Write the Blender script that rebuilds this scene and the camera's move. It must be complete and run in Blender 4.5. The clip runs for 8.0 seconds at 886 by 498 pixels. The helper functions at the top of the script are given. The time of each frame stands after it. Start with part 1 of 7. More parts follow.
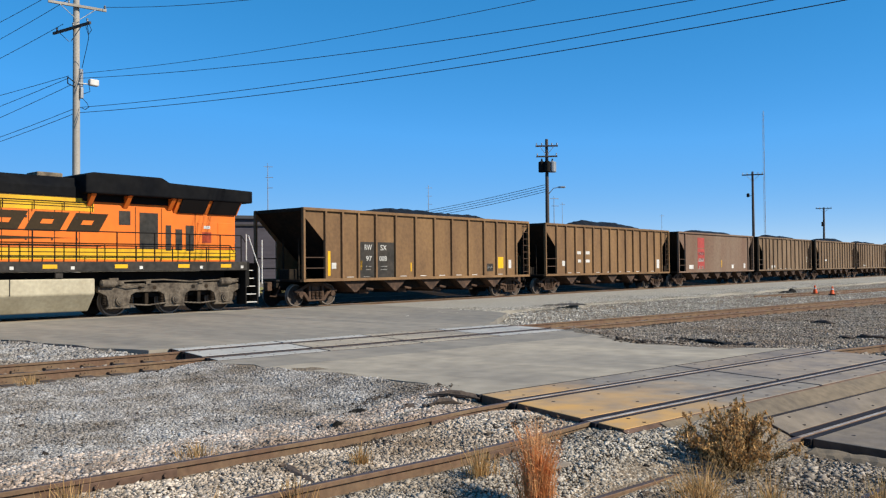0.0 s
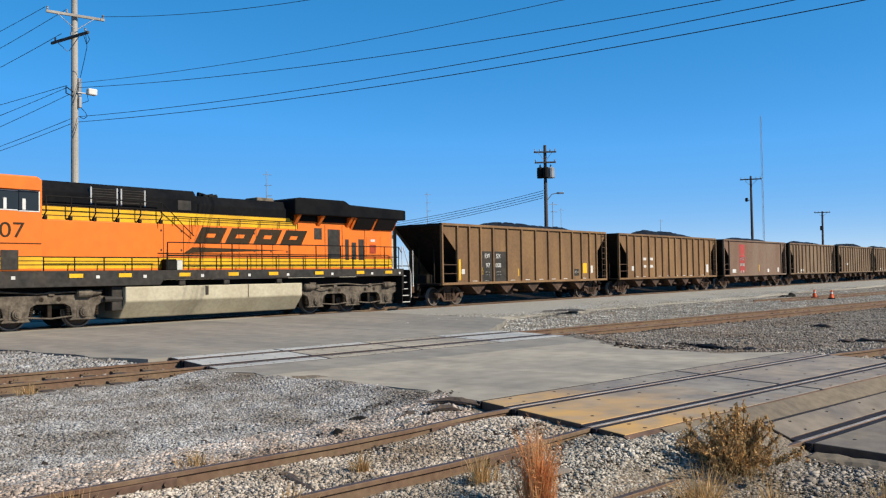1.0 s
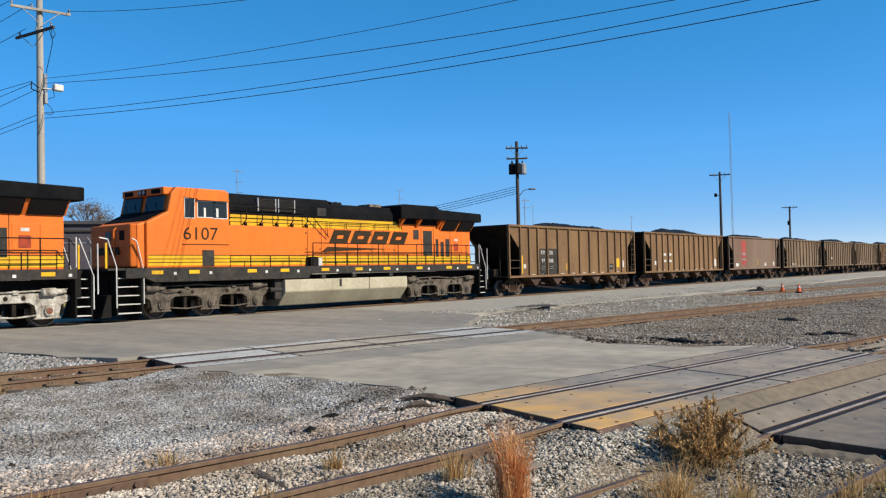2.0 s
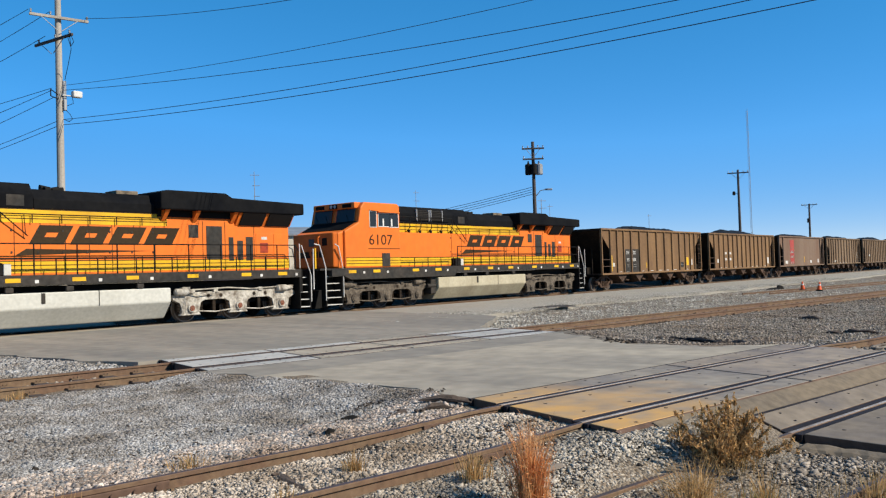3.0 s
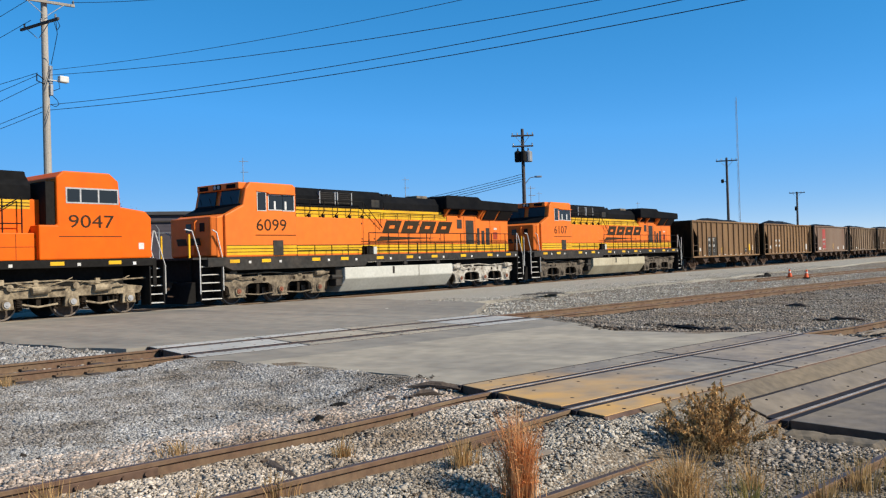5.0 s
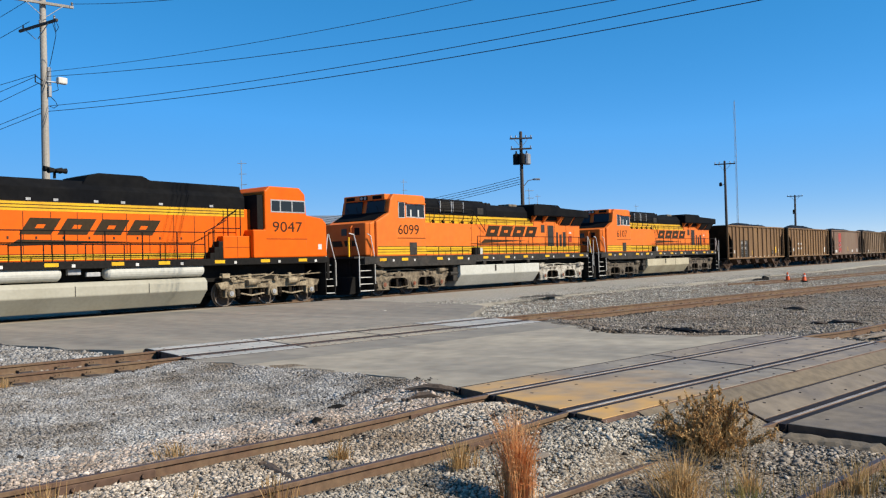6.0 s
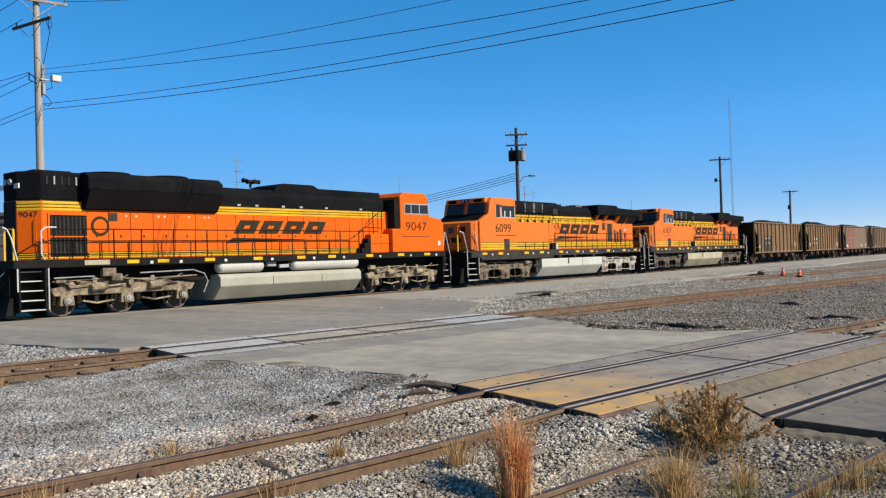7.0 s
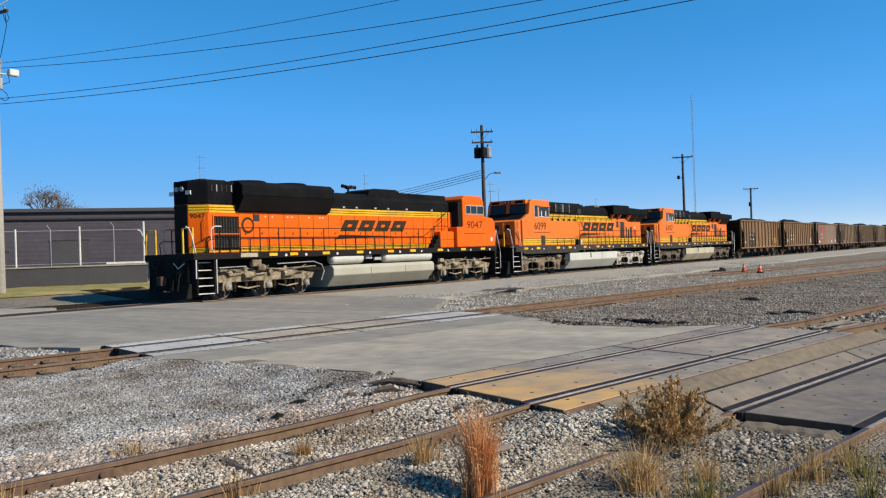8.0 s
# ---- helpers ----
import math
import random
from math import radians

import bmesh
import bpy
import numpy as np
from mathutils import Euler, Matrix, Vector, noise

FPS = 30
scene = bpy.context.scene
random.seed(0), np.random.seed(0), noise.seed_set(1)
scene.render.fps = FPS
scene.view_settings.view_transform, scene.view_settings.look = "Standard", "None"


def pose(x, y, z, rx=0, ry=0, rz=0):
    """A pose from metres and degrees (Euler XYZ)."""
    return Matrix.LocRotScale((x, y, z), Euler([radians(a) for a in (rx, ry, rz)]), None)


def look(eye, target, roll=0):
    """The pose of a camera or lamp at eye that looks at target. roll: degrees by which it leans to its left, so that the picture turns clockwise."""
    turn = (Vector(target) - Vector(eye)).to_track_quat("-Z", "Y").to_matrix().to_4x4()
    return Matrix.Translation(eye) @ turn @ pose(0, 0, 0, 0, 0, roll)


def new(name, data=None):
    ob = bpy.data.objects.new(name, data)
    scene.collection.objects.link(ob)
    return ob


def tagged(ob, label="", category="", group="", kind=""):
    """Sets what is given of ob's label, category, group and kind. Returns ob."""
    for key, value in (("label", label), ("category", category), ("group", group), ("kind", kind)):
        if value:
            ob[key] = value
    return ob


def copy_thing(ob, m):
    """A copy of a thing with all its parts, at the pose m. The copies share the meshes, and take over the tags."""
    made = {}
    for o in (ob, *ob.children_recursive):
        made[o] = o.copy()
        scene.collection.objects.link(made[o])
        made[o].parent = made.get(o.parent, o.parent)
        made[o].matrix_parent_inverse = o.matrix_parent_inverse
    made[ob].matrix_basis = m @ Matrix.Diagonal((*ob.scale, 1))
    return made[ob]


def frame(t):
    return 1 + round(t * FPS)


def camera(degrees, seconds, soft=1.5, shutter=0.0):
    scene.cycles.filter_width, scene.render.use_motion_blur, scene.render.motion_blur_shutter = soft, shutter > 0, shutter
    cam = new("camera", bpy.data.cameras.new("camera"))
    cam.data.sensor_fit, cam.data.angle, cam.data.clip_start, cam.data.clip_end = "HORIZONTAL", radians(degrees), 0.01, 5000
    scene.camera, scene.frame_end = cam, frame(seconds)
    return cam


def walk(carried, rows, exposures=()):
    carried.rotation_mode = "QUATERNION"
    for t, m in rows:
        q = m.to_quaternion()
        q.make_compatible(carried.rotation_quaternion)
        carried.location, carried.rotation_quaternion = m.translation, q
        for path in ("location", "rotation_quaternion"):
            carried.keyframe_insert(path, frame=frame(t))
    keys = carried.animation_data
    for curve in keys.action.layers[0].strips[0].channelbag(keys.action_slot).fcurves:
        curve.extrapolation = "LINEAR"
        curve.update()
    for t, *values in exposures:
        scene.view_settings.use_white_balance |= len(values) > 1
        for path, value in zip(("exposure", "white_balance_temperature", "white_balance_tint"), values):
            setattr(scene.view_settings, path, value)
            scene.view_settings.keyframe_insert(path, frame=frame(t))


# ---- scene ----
# ---------- camera: hand-held on one spot, eye 1.72 m over the near rails ----------
# seconds, heading, pitch, lean, metres that the train has gone
PATH = [
    (0, -50.27, 1.28, 0.51, -0.00),
    (0.5, -50.61, 1.90, 0.68, 4.44),
    (1, -50.32, 1.73, 0.92, 8.88),
    (1.2, -51.02, 1.37, 0.88, 10.58),
    (2.3, -52.23, 1.51, 1.30, 19.74),
    (2.5, -52.08, 1.44, 1.40, 21.42),
    (3, -51.01, 1.57, 1.81, 26.08),
    (3.5, -50.32, 1.21, 1.67, 30.33),
    (4, -50.09, 0.69, 1.87, 34.54),
    (4.5, -51.46, 0.83, 1.79, 38.82),
    (4.7, -51.70, 0.64, 1.77, 40.53),
    (5.8, -51.84, 0.81, 1.55, 50.01),
    (6, -51.86, 0.83, 1.57, 51.70),
    (6.5, -51.92, 0.77, 1.73, 55.96),
    (7, -52.14, 0.60, 1.81, 60.25),
    (7.5, -52.36, 0.67, 1.92, 64.16),
    (8, -54.45, 0.32, 1.93, 68.47),
]
cam = camera(55.3, 8.0, soft=1.25)
walk(cam, [(t, pose(0, 0, 1.72, 90 + p, r, y)) for t, y, p, r, s in PATH])

# ---------- sky and sun ----------
SUN_AZ, SUN_EL = radians(-72), radians(36)      # where the sun stands, from +x towards +y
to_sun = Vector((math.cos(SUN_AZ) * math.cos(SUN_EL), math.sin(SUN_AZ) * math.cos(SUN_EL), math.sin(SUN_EL)))
world = bpy.data.worlds.new("clear_sky")
scene.world = world
world.use_nodes = True
wn = world.node_tree
sky = wn.nodes.new("ShaderNodeTexSky")
sky.sky_type, sky.sun_disc = "NISHITA", False
sky.sun_elevation, sky.sun_rotation = SUN_EL, math.pi / 2 - SUN_AZ
sky.air_density, sky.dust_density, sky.ozone_density = 0.5, 0.0, 5.0
# a clear dry autumn sky: one blue hue, deep overhead and paler towards the horizon
split, join = wn.nodes.new("ShaderNodeSeparateColor"), wn.nodes.new("ShaderNodeCombineColor")
split.mode = join.mode = "HSV"
depth, glow, gain = wn.nodes.new("ShaderNodeMapRange"), wn.nodes.new("ShaderNodeMath"), wn.nodes.new("ShaderNodeMath")
for k, v in zip(range(1, 5), (0.40, 0.78, 0.34, 0.95)):
    depth.inputs[k].default_value = v
glow.operation, gain.operation = "POWER", "MULTIPLY"
glow.inputs[1].default_value, gain.inputs[1].default_value = 0.70, 2.18
wn.links.new(sky.outputs[0], split.inputs[0])
wn.links.new(split.outputs[1], depth.inputs[0])
even = wn.nodes.new("ShaderNodeMath")
even.operation = "MINIMUM"
even.inputs[1].default_value = 4.7
wn.links.new(split.outputs[2], even.inputs[0])
wn.links.new(even.outputs[0], glow.inputs[0])
wn.links.new(glow.outputs[0], gain.inputs[0])
tone = wn.nodes.new("ShaderNodeMapRange")
for k, v in zip(range(1, 5), (0.55, 0.614, 0.573, 0.604)):
    tone.inputs[k].default_value = v
wn.links.new(split.outputs[0], tone.inputs[0])
wn.links.new(tone.outputs[0], join.inputs[0])
wn.links.new(depth.outputs[0], join.inputs[1])
wn.links.new(gain.outputs[0], join.inputs[2])
wn.links.new(join.outputs[0], wn.nodes["Background"].inputs[0])
wn.nodes["Background"].inputs[1].default_value = 0.10
sun = new("sun", bpy.data.lights.new("sun", "SUN"))
sun.data.energy, sun.data.angle, sun.data.color = 5.0, radians(0.5), (1.0, 0.90, 0.74)
sun.matrix_world = look(to_sun * 60, (0, 0, 0))
scene.view_settings.exposure = 0.5


# ---------- materials ----------
def mat(name, col, rough=0.7, metal=0.0, col2=None, big=0.5, var=0.25, fine=9.0, bump=0.0, bscale=40.0,
        streak=1.0, lo=0.4, hi=0.65, rand=0.0, island=0.0, coat=0.0, thin=0.0, gloss=0.3):
    """Paint, rust, earth: two colours mixed by a broad noise, a fine noise in the brightness, and relief."""
    m = bpy.data.materials.new(name)
    m.use_nodes = True
    n, l = m.node_tree.nodes, m.node_tree.links
    b = n["Principled BSDF"]
    b.inputs["Roughness"].default_value, b.inputs["Metallic"].default_value = rough, metal
    b.inputs["Coat Weight"].default_value, b.inputs["Specular IOR Level"].default_value = coat, gloss
    co = n.new("ShaderNodeTexCoord")
    mp = n.new("ShaderNodeMapping")
    mp.inputs["Scale"].default_value = streak if isinstance(streak, tuple) else (1, 1, streak)
    l.new(co.outputs["Object"], mp.inputs[0])
    n1 = n.new("ShaderNodeTexNoise")
    n1.inputs["Scale"].default_value, n1.inputs["Detail"].default_value, n1.inputs["Roughness"].default_value = big, 6, 0.65
    l.new(mp.outputs[0], n1.inputs["Vector"])
    r1 = n.new("ShaderNodeMapRange")
    r1.inputs[1].default_value, r1.inputs[2].default_value = lo, hi
    l.new(n1.outputs[0], r1.inputs[0])
    mx = n.new("ShaderNodeMix")
    mx.data_type = "RGBA"
    c2 = col2 or tuple(c * 0.72 for c in col)
    mx.inputs[6].default_value, mx.inputs[7].default_value = (*col, 1), (*c2, 1)
    l.new(r1.outputs[0], mx.inputs[0])
    n2 = n.new("ShaderNodeTexNoise")
    n2.inputs["Scale"].default_value, n2.inputs["Detail"].default_value = fine, 5
    l.new(co.outputs["Object"], n2.inputs["Vector"])
    r2 = n.new("ShaderNodeMapRange")
    r2.inputs[1].default_value, r2.inputs[2].default_value = 0.3, 0.7
    r2.inputs[3].default_value, r2.inputs[4].default_value = 1 - var, 1 + var
    l.new(n2.outputs[0], r2.inputs[0])
    hs = n.new("ShaderNodeHueSaturation")
    l.new(mx.outputs[2], hs.inputs["Color"])
    val = r2.outputs[0]
    if rand or island:
        src = n.new("ShaderNodeNewGeometry") if island else n.new("ShaderNodeObjectInfo")
        r3 = n.new("ShaderNodeMapRange")
        k = island or rand
        r3.inputs[3].default_value, r3.inputs[4].default_value = 1 - k, 1 + k
        l.new(src.outputs["Random Per Island" if island else "Random"], r3.inputs[0])
        mm = n.new("ShaderNodeMath")
        mm.operation = "MULTIPLY"
        l.new(val, mm.inputs[0]), l.new(r3.outputs[0], mm.inputs[1])
        val = mm.outputs[0]
    l.new(val, hs.inputs["Value"])
    l.new(hs.outputs[0], b.inputs["Base Color"])
    if thin:
        tr, ms = n.new("ShaderNodeBsdfTranslucent"), n.new("ShaderNodeMixShader")
        ms.inputs[0].default_value = thin
        l.new(hs.outputs[0], tr.inputs[0])
        l.new(b.outputs[0], ms.inputs[1]), l.new(tr.outputs[0], ms.inputs[2])
        l.new(ms.outputs[0], n["Material Output"].inputs[0])
    if bump:
        n3 = n.new("ShaderNodeTexNoise")
        n3.inputs["Scale"].default_value, n3.inputs["Detail"].default_value = bscale, 4
        l.new(co.outputs["Object"], n3.inputs["Vector"])
        bp = n.new("ShaderNodeBump")
        bp.inputs["Strength"].default_value, bp.inputs["Distance"].default_value = min(1, bump), 0.02
        l.new(n3.outputs[0], bp.inputs["Height"]), l.new(bp.outputs[0], b.inputs["Normal"])
    return m


def gravel_mat(name, dark, light, tint, size=17.0, big=0.35):
    """Loose stones too small to be built: each cell has its own grey and its own bulge."""
    m = bpy.data.materials.new(name)
    m.use_nodes = True
    n, l = m.node_tree.nodes, m.node_tree.links
    b = n["Principled BSDF"]
    b.inputs["Roughness"].default_value, b.inputs["Specular IOR Level"].default_value = 0.95, 0.08
    co = n.new("ShaderNodeTexCoord")
    v = n.new("ShaderNodeTexVoronoi")
    v.inputs["Scale"].default_value = size
    l.new(co.outputs["Object"], v.inputs["Vector"])
    sp = n.new("ShaderNodeSeparateColor")
    l.new(v.outputs["Color"], sp.inputs[0])
    mx = n.new("ShaderNodeMix")
    mx.data_type = "RGBA"
    mx.inputs[6].default_value, mx.inputs[7].default_value = (*dark, 1), (*light, 1)
    l.new(sp.outputs[0], mx.inputs[0])
    n1 = n.new("ShaderNodeTexNoise")
    n1.inputs["Scale"].default_value, n1.inputs["Detail"].default_value = big, 7
    l.new(co.outputs["Object"], n1.inputs["Vector"])
    r1 = n.new("ShaderNodeMapRange")
    r1.inputs[1].default_value, r1.inputs[2].default_value = 0.42, 0.68
    l.new(n1.outputs[0], r1.inputs[0])
    m2 = n.new("ShaderNodeMix")
    m2.data_type = "RGBA"
    l.new(r1.outputs[0], m2.inputs[0]), l.new(mx.outputs[2], m2.inputs[6])
    m2.inputs[7].default_value = (*tint, 1)
    l.new(m2.outputs[2], b.inputs["Base Color"])
    bp = n.new("ShaderNodeBump")
    bp.invert = True
    bp.inputs["Strength"].default_value, bp.inputs["Distance"].default_value = 0.9, 0.03
    l.new(v.outputs["Distance"], bp.inputs["Height"]), l.new(bp.outputs[0], b.inputs["Normal"])
    return m


def glass_mat(name, col=(0.02, 0.025, 0.03)):
    m = bpy.data.materials.new(name)
    m.use_nodes = True
    b = m.node_tree.nodes["Principled BSDF"]
    b.inputs["Base Color"].default_value = (*col, 1)
    b.inputs["Roughness"].default_value, b.inputs["Specular IOR Level"].default_value = 0.08, 0.2
    return m


ORANGE = mat("orange_paint", (0.66, 0.150, 0.020), 0.5, col2=(0.57, 0.135, 0.022), big=0.6, var=0.06, fine=3, streak=0.35, bump=0.04, bscale=3, gloss=0.15)
ORANGE2 = mat("deep_orange_paint", (0.66, 0.105, 0.002), 0.5, col2=(0.58, 0.092, 0.003), big=0.6, var=0.06, fine=3, streak=0.35, bump=0.04, bscale=3, gloss=0.15)
YELLOW = mat("yellow_paint", (0.640, 0.365, 0.008), 0.45, col2=(0.500, 0.270, 0.010), big=0.9, var=0.08, fine=4)
BLACK = mat("black_roof_paint", (0.0045, 0.005, 0.0065), 0.8, col2=(0.009, 0.009, 0.0095), big=0.7, var=0.2, fine=5, bump=0.05, bscale=6, gloss=0.05)
DARK = mat("dark_frame_paint", (0.028, 0.027, 0.025), 0.7, col2=(0.045, 0.038, 0.032), big=0.9, var=0.3, fine=6, gloss=0.12)
SOOT = mat("oily_black", (0.012, 0.011, 0.010), 0.8, var=0.3, gloss=0.12)
LINE = mat("black_lettering", (0.035, 0.022, 0.010), 0.6, var=0.15, gloss=0.12)
WHITE = mat("white_rail_paint", (0.576, 0.568, 0.544), 0.5, col2=(0.400, 0.384, 0.352), var=0.1)
STEEL = mat("worn_step_steel", (0.360, 0.360, 0.360), 0.5, 0.3, var=0.2)
TRUCK = mat("dusty_truck_grey", (0.200, 0.160, 0.110), 0.85, col2=(0.050, 0.038, 0.027), big=2.6, var=0.3, fine=12, bump=0.25, bscale=14)
TRUCK_D = mat("sooty_truck_grey", (0.120, 0.098, 0.074), 0.85, col2=(0.040, 0.031, 0.023), big=2.6, var=0.3, fine=12, bump=0.25, bscale=14)
TRUCK_W = mat("whitened_truck_grey", (0.420, 0.395, 0.345), 0.85, col2=(0.130, 0.108, 0.085), big=2.6, var=0.3, fine=12, bump=0.25, bscale=14)
TRUCK2 = mat("dusty_truck_tan", (0.280, 0.225, 0.150), 0.85, col2=(0.070, 0.052, 0.034), big=2.6, var=0.3, fine=12, bump=0.25, bscale=14)
CAP = mat("rust_red_axle_cap", (0.230, 0.075, 0.040), 0.8, col2=(0.120, 0.060, 0.040), big=3, var=0.2)
WHEEL = mat("wheel_iron", (0.030, 0.024, 0.020), 0.75, col2=(0.075, 0.055, 0.042), var=0.25)
TREAD = mat("wheel_rim_steel", (0.22, 0.185, 0.155), 0.5, 0.4, var=0.15)
TANK = mat("silver_tank_paint", (0.455, 0.450, 0.405), 0.5, col2=(0.400, 0.392, 0.345), big=0.5, var=0.1, streak=0.3)
TANK_E = mat("dull_beige_tank", (0.330, 0.315, 0.255), 0.6, col2=(0.285, 0.268, 0.210), big=0.5, var=0.06, streak=0.3)
TANK_B = mat("dusty_beige_tank", (0.385, 0.345, 0.248), 0.6, col2=(0.300, 0.262, 0.182), big=0.8, var=0.12, streak=0.3)
GLASS = glass_mat("dark_glass")
MESHING = mat("dark_screen", (0.009, 0.008, 0.008), 0.8, var=0.3, fine=40, gloss=0.12)
EMBLEM = mat("dark_red_emblem", (0.30, 0.035, 0.008), 0.6, col2=(0.16, 0.022, 0.008), big=5, var=0.1)
RED = mat("faded_red_paint", (0.33, 0.05, 0.04), 0.7)
BROWN = mat("brown_car_paint", (0.186, 0.106, 0.046), 0.75, col2=(0.128, 0.071, 0.033), big=0.7, var=0.14, fine=7, streak=0.3, bump=0.08, bscale=5, rand=0.12)
BROWN_TAN = mat("faded_tan_car_paint", (0.166, 0.112, 0.067), 0.8, col2=(0.108, 0.068, 0.039), big=0.7, var=0.14, fine=7, streak=0.3, bump=0.08, bscale=5, rand=0.1)
BROWN_RED = mat("rusty_car_paint", (0.160, 0.112, 0.078), 0.8, col2=(0.128, 0.074, 0.048), big=0.5, var=0.16, fine=7, streak=0.25, bump=0.08, bscale=5)
# near-black that stands in for shade on hopper ends, undersides and truck gear
SHADE_BLACK = mat("shade_black", (0.014, 0.012, 0.010), 0.9, col2=(0.030, 0.021, 0.014), big=1.2, var=0.3, gloss=0.1)
RUSTY = mat("rusty_underframe", (0.034, 0.020, 0.013), 0.85, col2=(0.088, 0.050, 0.031), big=1.5, var=0.3, fine=10)
COAL = mat("coal", (0.010, 0.010, 0.011), 0.6, var=0.5, fine=14, bump=1.0, bscale=9, gloss=0.12)
RAIL = mat("rusty_rail", (0.112, 0.064, 0.040), 0.75, col2=(0.150, 0.100, 0.058), big=1.2, var=0.2, fine=14, bump=0.1)
RAIL_TOP = mat("worn_rail_head", (0.095, 0.066, 0.054), 0.5, 0.3, col2=(0.060, 0.038, 0.030), big=1.2, var=0.15)
RAIL_BRIGHT = mat("bright_rail_head", (0.42, 0.40, 0.38), 0.55, 0.5, var=0.1)
TIE = mat("weathered_tie", (0.075, 0.055, 0.042), 0.9, col2=(0.045, 0.034, 0.028), big=3, var=0.3, fine=20, bump=0.4, rand=0.25)
CONCRETE = mat("grey_concrete", (0.318, 0.280, 0.218), 0.85, col2=(0.212, 0.190, 0.156), big=0.5, var=0.17, fine=2.3, bump=0.12, bscale=30, lo=0.38, hi=0.64, streak=(1.0, 0.22, 1.0))
CONCRETE_D = mat("dark_grey_concrete", (0.240, 0.215, 0.176), 0.85, col2=(0.158, 0.147, 0.128), big=0.4, var=0.15, fine=2.3, bump=0.12, bscale=30, lo=0.38, hi=0.64, streak=(1.0, 0.22, 1.0))
PANEL = mat("crossing_panel_concrete", (0.240, 0.198, 0.152), 0.8, col2=(0.150, 0.130, 0.116), big=0.9, var=0.16, fine=5, bump=0.1, rand=0.12)


def sandy(m, x0, x1, col):
    """Sand spilt over one end of a surface: a second colour that fades out along x with a ragged front."""
    n, l = m.node_tree.nodes, m.node_tree.links
    b = n["Principled BSDF"]
    old = b.inputs["Base Color"].links[0].from_socket
    co = n.new("ShaderNodeTexCoord")
    sp = n.new("ShaderNodeSeparateXYZ")
    l.new(co.outputs["Object"], sp.inputs[0])
    ns = n.new("ShaderNodeTexNoise")
    ns.inputs["Scale"].default_value, ns.inputs["Detail"].default_value = 1.1, 7
    l.new(co.outputs["Object"], ns.inputs["Vector"])
    ad = n.new("ShaderNodeMath")
    ad.operation = "MULTIPLY_ADD"
    ad.inputs[1].default_value = 3.6
    l.new(ns.outputs[0], ad.inputs[0]), l.new(sp.outputs[0], ad.inputs[2])
    mr = n.new("ShaderNodeMapRange")
    mr.inputs[1].default_value, mr.inputs[2].default_value, mr.inputs[3].default_value, mr.inputs[4].default_value = x0 + 1.8, x1 + 1.8, 1.0, 0.0
    l.new(ad.outputs[0], mr.inputs[0])
    mx = n.new("ShaderNodeMix")
    mx.data_type = "RGBA"
    thick = n.new("ShaderNodeTexNoise")
    thick.inputs["Scale"].default_value, thick.inputs["Detail"].default_value = 2.4, 6
    l.new(co.outputs["Object"], thick.inputs["Vector"])
    tm = n.new("ShaderNodeMath")
    tm.operation, tm.use_clamp = "MULTIPLY", True
    tr = n.new("ShaderNodeMapRange")
    tr.inputs[1].default_value, tr.inputs[2].default_value, tr.inputs[3].default_value = 0.3, 0.58, 0.3
    l.new(thick.outputs[0], tr.inputs[0]), l.new(tr.outputs[0], tm.inputs[0]), l.new(mr.outputs[0], tm.inputs[1])
    l.new(tm.outputs[0], mx.inputs[0]), l.new(old, mx.inputs[6])
    mx.inputs[7].default_value = (*col, 1)
    l.new(mx.outputs[2], b.inputs["Base Color"])
    return m


PANEL_Y = sandy(mat("sandy_panel_concrete", (0.232, 0.204, 0.166), 0.8, col2=(0.152, 0.136, 0.122), big=0.9, var=0.16, fine=5, bump=0.1), 8.5, 11.2, (0.46, 0.270, 0.092))
PANEL_W = mat("pale_panel_concrete", (0.370, 0.363, 0.340), 0.8, col2=(0.281, 0.277, 0.259), big=0.7, var=0.1, fine=8, bump=0.1, rand=0.08)
EDGE = mat("rusty_panel_edge", (0.115, 0.068, 0.046), 0.8, var=0.3)
RUBBER = mat("flangeway_rubber", (0.022, 0.019, 0.021), 0.7, var=0.25, fine=10, gloss=0.12)
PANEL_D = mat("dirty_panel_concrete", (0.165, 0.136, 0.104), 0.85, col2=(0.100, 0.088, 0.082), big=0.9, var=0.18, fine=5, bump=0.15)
DIRTY = mat("dirty_paving", (0.145, 0.114, 0.078), 0.9, col2=(0.094, 0.078, 0.060), big=0.8, var=0.2, fine=9, bump=0.3, bscale=30)
LOT = gravel_mat("pale_limestone_gravel", (0.225, 0.213, 0.183), (0.375, 0.356, 0.312), (0.290, 0.268, 0.225), 26.0)
EARTH = gravel_mat("gravel_ground", (0.045, 0.038, 0.030), (0.300, 0.270, 0.225), (0.190, 0.146, 0.104), 30.0)
STONE_G = mat("grey_ballast_stone", (0.285, 0.278, 0.270), 0.9, col2=(0.150, 0.128, 0.106), big=0.8, var=0.2, fine=2.5, island=0.5)
STONE_T = mat("tan_ballast_stone", (0.400, 0.345, 0.285), 0.9, col2=(0.195, 0.145, 0.100), lo=0.42, hi=0.68, big=1.1, var=0.2, fine=2.5, island=0.5)
STONE_M = mat("plain_ballast_stone", (0.350, 0.315, 0.265), 0.9, col2=(0.170, 0.135, 0.098), big=0.9, var=0.2, fine=2.5, island=0.5)
# ballast colour with the shade under and behind the train put into it
SHADE_BALLAST = gravel_mat("shade_dark_ballast", (0.009, 0.006, 0.003), (0.042, 0.027, 0.015), (0.020, 0.013, 0.007), 20.0)
